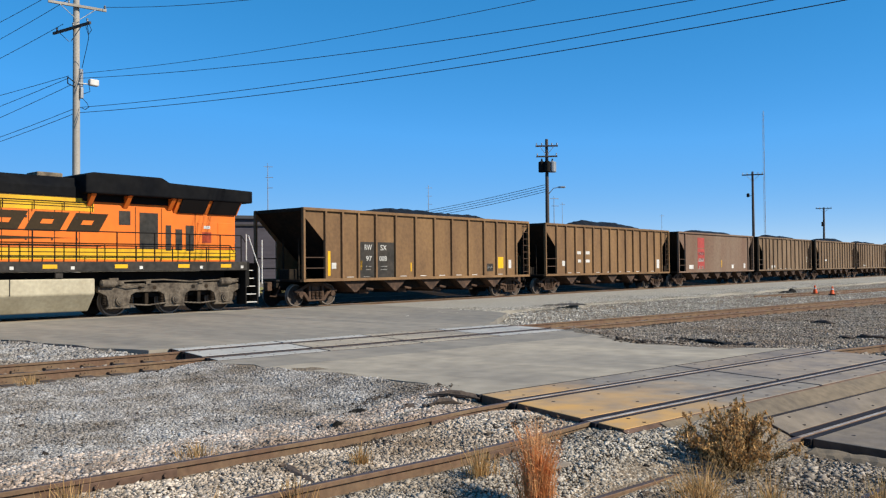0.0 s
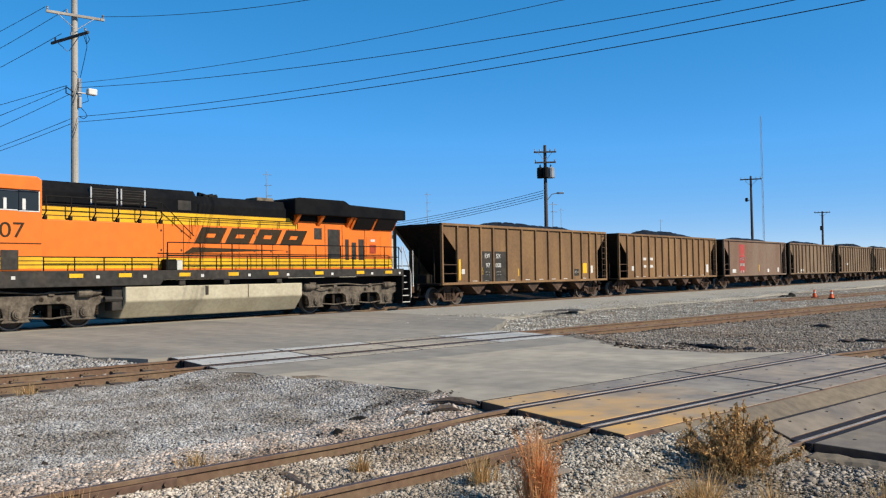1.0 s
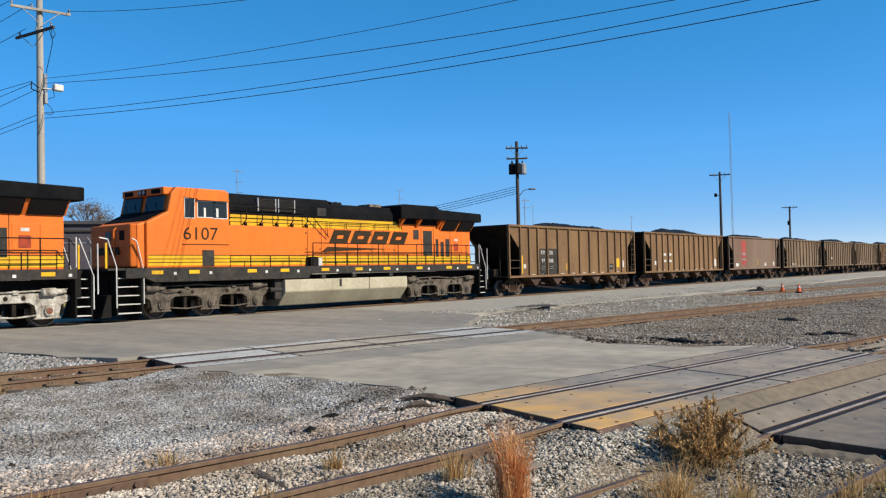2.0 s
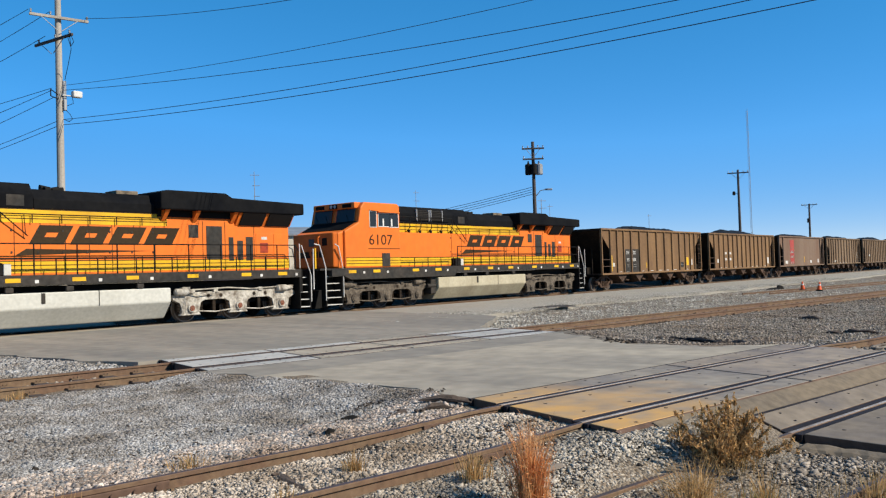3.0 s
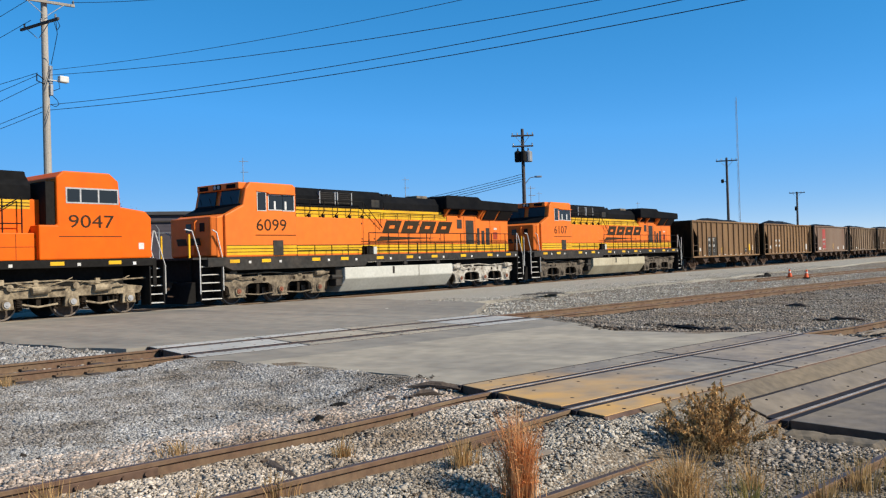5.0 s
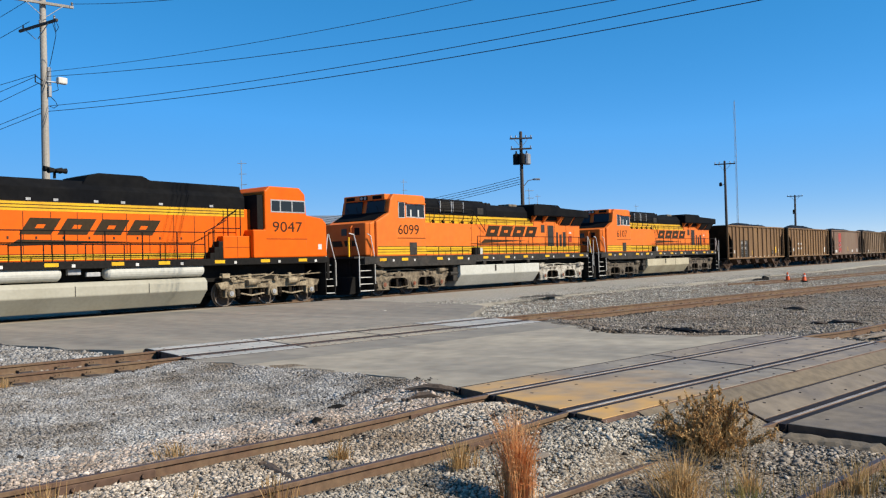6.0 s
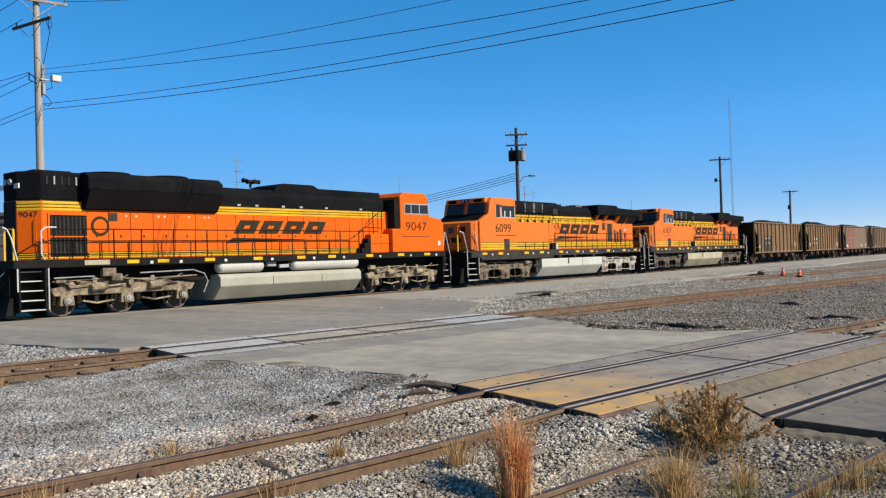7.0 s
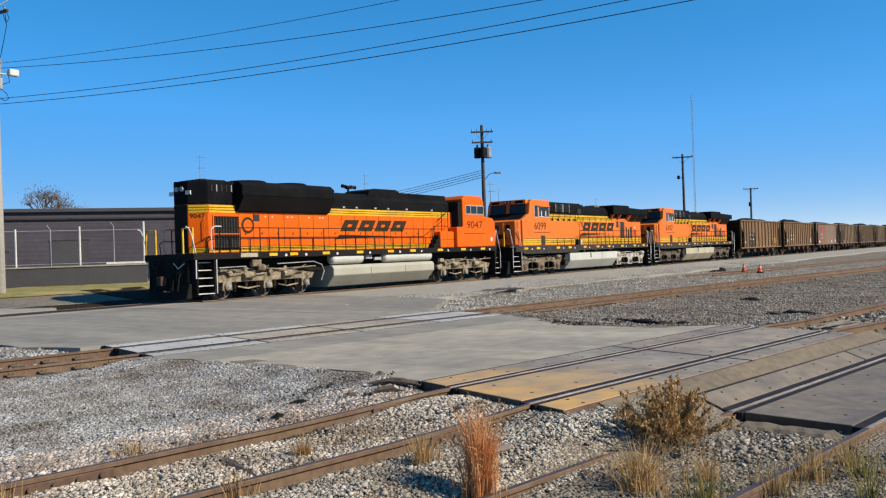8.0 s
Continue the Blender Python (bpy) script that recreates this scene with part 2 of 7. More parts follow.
STONE_K = mat("pinkish_ballast_stone", (0.390, 0.328, 0.282), 0.9, col2=(0.230, 0.168, 0.124), big=0.8, var=0.2, fine=2.5, island=0.6)
STONE_P = mat("pale_limestone_chips", (0.370, 0.352, 0.312), 0.9, col2=(0.240, 0.218, 0.180), big=0.5, var=0.2, island=0.5)
STONE_D = mat("dull_ballast_stone", (0.230, 0.205, 0.175), 0.9, col2=(0.145, 0.112, 0.086), big=0.5, var=0.2, island=0.7)
GRASS_G = mat("lawn_grass", (0.150, 0.142, 0.030), 0.9, col2=(0.270, 0.205, 0.085), big=0.8, var=0.2, fine=5, bump=0.6, island=0.3)
STRAW_R = mat("reddish_dry_grass", (0.600, 0.265, 0.100), 0.8, col2=(0.680, 0.430, 0.210), big=3, var=0.15, island=0.35, thin=0.45)
STRAW_Y = mat("yellow_dry_grass", (0.520, 0.340, 0.150), 0.8, col2=(0.380, 0.225, 0.090), big=3, var=0.15, island=0.45, thin=0.45)
STRAW_O = mat("brown_dry_weed", (0.400, 0.262, 0.118), 0.8, col2=(0.250, 0.180, 0.075), big=3, var=0.15, island=0.45, thin=0.45)
WEED = mat("half_green_weed", (0.180, 0.170, 0.045), 0.8, col2=(0.330, 0.225, 0.085), big=4, var=0.2, island=0.45, thin=0.4)
STRAW_B = mat("golden_brown_seed_head", (0.520, 0.330, 0.140), 0.85, col2=(0.330, 0.190, 0.078), big=4, var=0.2, island=0.5, thin=0.35)
TWIG = mat("dark_twig", (0.085, 0.055, 0.034), 0.9)
POLE_PALE = mat("weathered_pole_wood", (0.336, 0.308, 0.268), 0.85, col2=(0.232, 0.208, 0.176), big=1.5, var=0.15, fine=14, streak=0.08, bump=0.2)
GREY_WOOD = mat("grey_split_wood", (0.190, 0.160, 0.130), 0.9, col2=(0.120, 0.096, 0.076), big=3, var=0.2, fine=16, bump=0.3)
POLE_DARK = mat("creosoted_pole_wood", (0.075, 0.062, 0.055), 0.85, var=0.2, streak=0.1)
IRON = mat("grey_fitting", (0.30, 0.31, 0.32), 0.5, 0.4, var=0.1)
WIRE = mat("black_cable", (0.018, 0.018, 0.020), 0.6, var=0.05)
SIDING = mat("dark_grey_siding", (0.062, 0.054, 0.064), 0.75, col2=(0.047, 0.041, 0.050), big=0.15, var=0.1, fine=2, streak=3)
BLOCK = mat("grey_wall_paint", (0.056, 0.054, 0.057), 0.8, col2=(0.044, 0.042, 0.045), big=0.4, var=0.1)
CREAM = mat("cream_cladding", (0.55, 0.50, 0.40), 0.7, var=0.08)
CONE = mat("cone_orange", (0.72, 0.10, 0.02), 0.6)
BARK = mat("bare_tree_bark", (0.15, 0.125, 0.11), 0.9)


# ---------- mesh helpers ----------
def bx(bm, x0, x1, y0, y1, z0, z1, bev=0.0):
    r = bmesh.ops.create_cube(bm, size=1, matrix=Matrix.Translation(((x0 + x1) / 2, (y0 + y1) / 2, (z0 + z1) / 2)) @ Matrix.Diagonal((abs(x1 - x0), abs(y1 - y0), abs(z1 - z0), 1)))
    if bev:
        es = {e for v in r["verts"] for e in v.link_edges}
        bmesh.ops.bevel(bm, geom=list(es), offset=bev, segments=2, affect="EDGES", profile=0.5)


def prism(bm, pts, a0, a1, axis="y", bev=0.0):
    """A polygon pulled out straight: pts are (x, z) for axis y, (y, z) for axis x."""
    def at(p, a):
        return (p[0], a, p[1]) if axis == "y" else (a, p[0], p[1]) if axis == "x" else (p[0], p[1], a)
    lo, hi = [bm.verts.new(at(p, a0)) for p in pts], [bm.verts.new(at(p, a1)) for p in pts]
    fs = [bm.faces.new(lo), bm.faces.new(hi[::-1])]
    n = len(pts)
    fs += [bm.faces.new((lo[i], hi[i], hi[(i + 1) % n], lo[(i + 1) % n])) for i in range(n)]
    bmesh.ops.recalc_face_normals(bm, faces=fs)
    if bev:
        bmesh.ops.bevel(bm, geom=list({e for f in fs for e in f.edges}), offset=bev, segments=2, affect="EDGES", profile=0.5)


def cyl(bm, p0, p1, r0, r1=None, seg=8):
    p0, p1 = Vector(p0), Vector(p1)
    d = p1 - p0
    m = Matrix.Translation((p0 + p1) / 2) @ d.to_track_quat("Z", "Y").to_matrix().to_4x4()
    bmesh.ops.create_cone(bm, cap_ends=True, segments=seg, radius1=r0, radius2=r0 if r1 is None else r1, depth=d.length, matrix=m)


def tube(bm, pts, r, seg=6):
    for a, b in zip(pts, pts[1:]):
        cyl(bm, a, b, r, seg=seg)


def lathe(bm, prof, centre, axis="y", seg=24):
    """A turned body: prof is (along the axis, radius)."""
    rings = []
    for a, r in prof:
        ring = []
        for k in range(seg):
            c, s = math.cos(2 * math.pi * k / seg) * r, math.sin(2 * math.pi * k / seg) * r
            p = (c, a, s) if axis == "y" else (a, c, s) if axis == "x" else (c, s, a)
            ring.append(bm.verts.new(Vector(centre) + Vector(p)))
        rings.append(ring)
    fs = [bm.faces.new((q[k], q[(k + 1) % seg], w[(k + 1) % seg], w[k])) for q, w in zip(rings, rings[1:]) for k in range(seg)]
    fs += [bm.faces.new(rings[0][::-1]), bm.faces.new(rings[-1])]
    bmesh.ops.recalc_face_normals(bm, faces=fs)


def mesh_of(name, bm, material):
    me = bpy.data.meshes.new(name)
    bm.to_mesh(me)
    bm.free()
    for m in (material if isinstance(material, (list, tuple)) else [material]):
        me.materials.append(m)
    return me


def part(name, bm, material, parent, label="", at=None):
    ob = new(name, mesh_of(name, bm, material))
    ob.parent = parent
    if at is not None:
        ob.location = at
    if label:
        ob["label"] = label
    return ob


def thing(name, bm, material, label, category, m=None, group="", kind=""):
    ob = new(name, mesh_of(name, bm, material))
    if m is not None:
        ob.matrix_world = m
    return tagged(ob, label, category, group, kind)


def boxpart(name, material, parent, b, label="", bev=0.0):
    bm = bmesh.new()
    bx(bm, *b, bev=bev)
    return part(name, bm, material, parent, label)


def writing(name, text, material, parent, x0, x1, z0, z1, y, label=""):
    """Letters on a side that faces -y, fitted between x0..x1 and z0..z1."""
    cu = bpy.data.curves.new(name, "FONT")
    cu.body, cu.extrude, cu.resolution_u = text, 0.006, 3
    tmp = new(name, cu)
    me = bpy.data.meshes.new_from_object(tmp.evaluated_get(bpy.context.evaluated_depsgraph_get()))
    bpy.data.objects.remove(tmp)
    co = np.array([v.co[:] for v in me.vertices])
    lo, hi = co.min(0), co.max(0)
    for v in me.vertices:
        v.co = (x0 + (v.co.x - lo[0]) / (hi[0] - lo[0]) * (x1 - x0), y - v.co.z, z0 + (v.co.y - lo[1]) / (hi[1] - lo[1]) * (z1 - z0))
    me.materials.clear()
    me.materials.append(material)
    ob = new(name, me)
    ob.parent = parent
    if label:
        ob["label"] = label
    return ob


# ---------- the lie of the land ----------
SLN, SLM, SL3 = -0.149, -0.138, -0.15         # how the yard tracks run against the main line
CN, CM, C3 = 6.60, 15.96, 3.76                # their centres at x = 0
YT, ZT = 27.97, 0.175                         # the main line: its centre and the top of its rails
# the road's edges, as x at a number of y
LEFT_Y = [-6, 1.5, 2.6, 4.0, 4.8, 6.9, 7.6, 8.7, 9.65, 11.15, 13, 14.2, 16.3, 17.3, 19.7, 21.2, 26, 36]
LEFT_X = [9.3, 9.4, 9.2, 8.3, 8.3, 8.9, 9.1, 9.35, 9.5, 9.4, 9.2, 9.4, 9.7, 9.35, 9.1, 8.8, 8.4, 7.5]
RIGHT_Y = [-6, 4.8, 5.5, 6.4, 7.6, 9.4, 12.2, 13.2, 15.1, 17.2, 18.2, 26, 36]
RIGHT_X = [17.3, 17.3, 17.4, 17.0, 16.9, 17.7, 19.9, 20.1, 20.3, 24.0, 25.5, 26, 22]


def lie(x, y):
    """The level of rails and paving."""
    q = y - SLN * x
    a = np.interp(q, [-4, 2.0, 4.50, 4.70, 4.98, 5.28, 8.0, 16.0], [-0.26, -0.22, -0.215, -0.19, -0.10, 0.0, 0.0, 0.05])
    hump = np.clip((x - 6.5) / 1.6, 0, 1) * np.clip((19.5 - x) / 2.0, 0, 1) * np.clip((q - 4.75) / 0.53, 0, 1) * np.clip((11 - q) / 2.5, 0, 1)
    return a + 0.06 * hump + 0.12 * np.clip((y - 17) / 9.0, 0, 1)


def soil(x, y):
    """The level of gravel and earth, which climbs behind the main line."""
    far = np.clip((y - 30.5) / 6.5, 0, 1)
    q = y - SLN * x
    low = lie(x, y) - 0.165 + 0.05 * np.clip((8.4 - q) / 0.6, 0, 1) * np.clip((q - 3.9) / 0.4, 0, 1) * np.clip((9.6 - x) / 1.2, 0, 1)
    bank = np.clip((q - 7.95) / 0.35, 0, 1) * np.clip((15.3 - q) / 0.5, 0, 1)
    d0 = np.interp(y, LEFT_Y, LEFT_X) - x
    d1 = x - np.interp(y, RIGHT_Y, RIGHT_X)
    low = low + 0.04 * bank + 0.125 * bank * (np.exp(-(d0 / 0.9) ** 2) + np.exp(-(d1 / 1.2) ** 2))
    low = low + 0.06 * np.clip((5.3 - q) / 0.5, 0, 1) * np.clip((x - 4.5) / 2.5, 0, 1) + 0.02 * np.exp(-((x - 9.2) / 1.1) ** 2) * np.clip((5.6 - q) / 0.5, 0, 1)
    ramp = 0.145 * np.exp(-((q - 4.95) / 0.42) ** 2) * np.clip((x - 6.0) / 1.5, 0, 1) * np.clip((9.8 - x) / 0.6, 0, 1)
    heap = 0.135 * np.clip((x - 7.8) / 0.7, 0, 1) * np.clip((10.2 - x) / 0.3, 0, 1) * np.clip((q - 4.42) / 0.2, 0, 1) * np.clip((5.34 - q) / 0.15, 0, 1)
    low = low + np.maximum(ramp, heap)
    low = low + 0.06 * np.exp(-((x - 7.7) / 0.75) ** 2) * np.clip((q - 5.25) / 0.2, 0, 1) * np.clip((8.1 - q) / 0.2, 0, 1)
    low = low + 0.12 * np.clip((q - 17.6) / 0.8, 0, 1) * np.exp(-(d0 / 1.5) ** 2)
    return low * (1 - far) + 0.62 * far


# ---------- ground, paving, tracks ----------
def axis(parts):
    return np.unique(np.concatenate([np.arange(a, b, s) for a, b, s in parts]).round(3))


def sheet(name, xs, ys, zf, material):
    X, Y = np.meshgrid(xs, ys)
    Z = zf(X, Y)
    v = np.stack([X.ravel(), Y.ravel(), Z.ravel()], 1)
    nx, ny = len(xs), len(ys)
    f = [(j * nx + i, j * nx + i + 1, (j + 1) * nx + i + 1, (j + 1) * nx + i) for j in range(ny - 1) for i in range(nx - 1)]
    me = bpy.data.meshes.new(name)
    me.from_pydata(v.tolist(), [], f)
    me.polygons.foreach_set("use_smooth", [True] * len(f))
    me.materials.append(material)
    return new(name, me)


def bumpy(X, Y):
    z = soil(X, Y)
    near = (X > -5) & (X < 60) & (Y > -5) & (Y < 34)
    w = np.where(near, 1.0, 0.3)
    r = 0.018 * np.sin(2.1 * X + 1.3 * np.sin(1.7 * Y)) * np.sin(1.9 * Y + np.sin(2.3 * X)) + 0.012 * np.sin(5.3 * X + 2 * Y) * np.sin(4.1 * Y - 1.5 * X)
    return z + r * w


XS = axis([(-3000, -200, 400), (-200, -10, 15), (-10, 30, 0.3), (30, 70, 1.0), (70, 400, 15), (400, 3001, 200)])
YS = axis([(-3000, -200, 400), (-200, -10, 15), (-10, 32, 0.3), (32, 60, 1.0), (60, 400, 15), (400, 3001, 200)])
tagged(sheet("ground", XS, YS, bumpy, EARTH), "grey gravel and bare earth of a railway yard", "ground", kind="structure")



# paving colour darkened to deepen the shade under the train
SHADE_PAVING = mat("shade_dark_paving", (0.024, 0.017, 0.011), 0.85, col2=(0.050, 0.036, 0.024), big=0.9, var=0.3, bump=0.3, gloss=0.08)


def ragged(y, k):
    return 0.07 * math.sin(3.1 * y + k) + 0.05 * math.sin(7.7 * y + 2 * k) + 0.03 * math.sin(17 * y + k)


def slab(name, line0, line1, x_lo, x_hi, material, drop=0.2, lift=0.0, nx=26, rough_edge=True):
    """Paving between two lines y(x), its top on the lie of the land, with its edges going down into the soil."""
    rows = max(2, int(abs(line1(12) - line0(12)) / 0.5) + 1)
    v, f = [], []
    for j in range(rows + 1):
        u = j / rows
        def line(x):
            return line0(x) * (1 - u) + line1(x) * u
        xl = xr = 10.0
        for _ in range(6):
            xl, xr = x_lo(line(xl)), x_hi(line(xr))
        if rough_edge:
            xl, xr = xl + ragged(line(xl), 1), xr + ragged(line(xr), 4)
        for i in range(nx + 1):
            x = xl + (xr - xl) * i / nx
            y = line(x)
            v.append((x, y, float(lie(x, y)) + lift))
    n = nx + 1
    f = [(j * n + i, j * n + i + 1, (j + 1) * n + i + 1, (j + 1) * n + i) for j in range(rows) for i in range(nx)]
    rim = [i for i in range(n)] + [j * n + nx for j in range(1, rows + 1)] + [rows * n + i for i in range(nx - 1, -1, -1)] + [j * n for j in range(rows - 1, 0, -1)]
    base = len(v)
    v += [(v[k][0], v[k][1], v[k][2] - drop) for k in rim]
    f += [(rim[i], base + i, base + (i + 1) % len(rim), rim[(i + 1) % len(rim)]) for i in range(len(rim))]
    me = bpy.data.meshes.new(name)
    me.from_pydata(v, [], f)
    me.materials.append(material)
    return new(name, me)


def left_edge(y):
    return float(np.interp(y, LEFT_Y, LEFT_X))


def right_edge(y):
    return float(np.interp(y, RIGHT_Y, RIGHT_X))


def near_line(o):
    return lambda x: CN + o + SLN * x


def mid_line(o):
    return lambda x: CM + o + SLM * x


def third_line(o):
    return lambda x: C3 + o + SL3 * x


def level(y):
    return lambda x: y


PO = 1.48                                     # half the width of a crossing's panels
for a, b, mm, label in ((third_line(1.245), near_line(-1.34), DIRTY, "dirty tan paving between two crossings"),
                        (near_line(PO), mid_line(-2.95), CONCRETE, "worn pale concrete road between yard tracks"),
                        (mid_line(-2.94), mid_line(-PO), CONCRETE_D, "darker grey concrete road beside a yard track"),
                        (mid_line(PO), level(26.35), CONCRETE_D, "worn grey concrete road up to the main line")):
    tagged(slab("road", a, b, left_edge, right_edge, mm), label, "road", kind="structure")
tagged(slab("road", level(32.2), level(34.5), left_edge, lambda y: 21.5, CONCRETE, lift=0.02), "grey concrete road beyond the main line", "road", kind="structure")
tagged(slab("road", level(YT - 0.62), level(YT + 0.62), lambda y: 6.0, lambda y: 22.0, SHADE_PAVING, lift=0.0), "dirty paving between main line rails, darkened for shade under the train", "road", kind="structure")
tagged(slab("road", level(26.36), level(YT - 0.86), left_edge, lambda y: 21.0, CONCRETE), "worn concrete beside the main line", "road", kind="structure")
tagged(slab("road", level(YT + 0.86), level(32.19), left_edge, lambda y: 17.0 + 0.5 * math.sin(2.1 * y), LOT, lift=0.01), "pale gravel across the road behind the main line", "road", kind="structure")
tagged(slab("pavement", lambda x: 19.4 + 0.35 * math.sin(0.21 * x) + 0.2 * math.sin(0.9 * x), level(26.2), lambda y: 23.0 + 2.2 * math.sin(1.3 * y), lambda y: 420.0, LOT, lift=-0.03, nx=160),
       "pale limestone gravel strip along the main line", "gravel strip", kind="structure")

# strip coloured near-black where the train's shade falls
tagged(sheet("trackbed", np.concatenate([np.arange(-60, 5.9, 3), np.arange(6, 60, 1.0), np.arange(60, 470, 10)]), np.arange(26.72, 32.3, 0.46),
             lambda X, Y: np.maximum(bumpy(X, Y) + 0.02, ZT - 0.16 - 0.10 * np.clip((Y - 29.4) / 1.5, 0, 1)) + 0.012 * np.sin(3.7 * X) * np.sin(5.1 * Y), SHADE_BALLAST), "dark ballast of the main line, blackened for the train's shade", "trackbed", kind="structure")

# extra dark sheet where the train's shadow lies behind the line
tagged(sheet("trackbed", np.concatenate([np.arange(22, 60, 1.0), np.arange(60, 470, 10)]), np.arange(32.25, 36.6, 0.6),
             lambda X, Y: bumpy(X, Y) + 0.03, SHADE_BALLAST), "ground behind the main line, blackened for the train's shadow", "trackbed", kind="structure")

RAIL_PROFILE = [(-0.07, -0.17), (0.07, -0.17), (0.07, -0.155), (0.012, -0.135), (0.012, -0.05), (0.036, -0.038), (0.036, -0.006), (0.028, 0.0), (-0.028, 0.0),
                (-0.036, -0.006), (-0.036, -0.038), (-0.012, -0.05), (-0.012, -0.135), (-0.07, -0.155)]


def track(c, slope, x0, x1, zf, head, label, ties, step=1.0):
    """Two rails and those ties that lie bare, as one thing."""
    root = new("railway_track")
    tagged(root, label, "railway track", "tracks across the crossing")
    k = math.cos(math.atan(slope))
    xs = np.arange(x0, x1 + 0.01, step)
    for side in (-0.7525, 0.7525):
        v, f, mi = [], [], []
        n = len(RAIL_PROFILE)
        for x in xs:
            y = c + side / k + slope * x
            z = zf(x, y)
            v += [(x, y + p, z + q) for p, q in RAIL_PROFILE]
        for j in range(len(xs) - 1):
            for i in range(n):
                f.append((j * n + i, j * n + (i + 1) % n, (j + 1) * n + (i + 1) % n, (j + 1) * n + i))
                mi.append(1 if i == 7 else 0)
        f += [tuple(range(n))[::-1], tuple((len(xs) - 1) * n + i for i in range(n))]
        mi += [0, 0]
        me = bpy.data.meshes.new("rail")
        me.from_pydata(v, [], f)
        me.materials.append(RAIL), me.materials.append(head)
        me.polygons.foreach_set("material_index", mi)
        ob = new("rail", me)
        ob.parent = root
    bm = bmesh.new()
    bx(bm, -0.42, 0.42, -0.040, 0.040, -0.125, -0.045, bev=0.008)
    for q in (-0.3, -0.1, 0.1, 0.3):
        cyl(bm, (q, -0.065, -0.085), (q, 0.065, -0.085), 0.018, seg=6)
    jm = mesh_of("joint_bar", bm, EDGE)
    for q in (3.1, 6.9) if c in (CN, C3) else ():
        for side in (-0.7525, 0.7525):
            xj = q + (0.8 if side > 0 else 0.0)
            if x0 < xj < x1:
                yj = c + side / k + slope * xj
                ob = new("joint_bar", jm)
                ob.parent = root
                ob.matrix_basis = pose(xj, yj, zf(xj, yj), 0, 0, math.degrees(math.atan(slope)))
    bm = bmesh.new()
    bx(bm, -0.11, 0.11, -1.2, 1.2, -0.16, 0.0, bev=0.012)
    tm = mesh_of("tie", bm, TIE)
    rng = random.Random(round(c * 10))
    bm = bmesh.new()
    bx(bm, -0.10, 0.10, -0.16, 0.16, 0.0, 0.02)
    for s in (-0.1, 0.1):
        bx(bm, -0.05, -0.02, s - 0.015, s + 0.015, 0.02, 0.05), bx(bm, 0.02, 0.05, s - 0.015, s + 0.015, 0.02, 0.05)
    pm = mesh_of("tie_plate", bm, RAIL)
    for a, b in ties:
        x = a
        while x < b:
            y = c + slope * x
            ob = new("tie", tm)
            ob.parent = root
            ob.matrix_basis = pose(x, y, float(zf(x, y)) - (0.150 if c == CM and x < 12 else 0.185) + rng.uniform(0, 0.03), 0, 0, math.degrees(math.atan(slope)) + rng.uniform(-3, 3))
            for s in (-0.7525, 0.7525):
                q = new("tie_plate", pm)
                q.parent = ob
                q.matrix_basis = pose(0, s, 0)
            x += 0.56 + rng.uniform(-0.05, 0.05)
    return root


def yard(x, y):
    return float(lie(x, y))


track(CN, SLN, -6, 90, yard, RAIL_TOP, "rusty yard track through gravel and weeds", [(0.2, 8.0), (17.5, 34)])
track(CM, SLM, -6, 150, yard, RAIL_TOP, "rusty yard track with worn brown rails", [(4.0, 9.4), (20.2, 46)])
track(C3, SL3, 1, 60, yard, RAIL_TOP, "rusty weed-grown track beside dry bushes", [(3.5, 8.4), (17.5, 26)])
track(YT, 0.0, -60, 480, lambda x, y: ZT, RAIL_BRIGHT, "main line with polished rail heads", [(22, 60)], 20.0)
track(22.3, -0.125, 48, 150, lambda x, y: float(lie(x, y)) - 0.05, RAIL_TOP, "short disused spur beside traffic cones", [(48, 70)])


HEAD_WORN = mat("traffic_worn_rail", (0.36, 0.32, 0.28), 0.5, 0.25, col2=(0.24, 0.19, 0.15), big=1.5, var=0.2)
bm = bmesh.new()
cyl(bm, (0, 0, -0.01), (0, 0, 0.003), 0.023, seg=7)
bolt_mesh = mesh_of("bolt", bm, RUBBER)


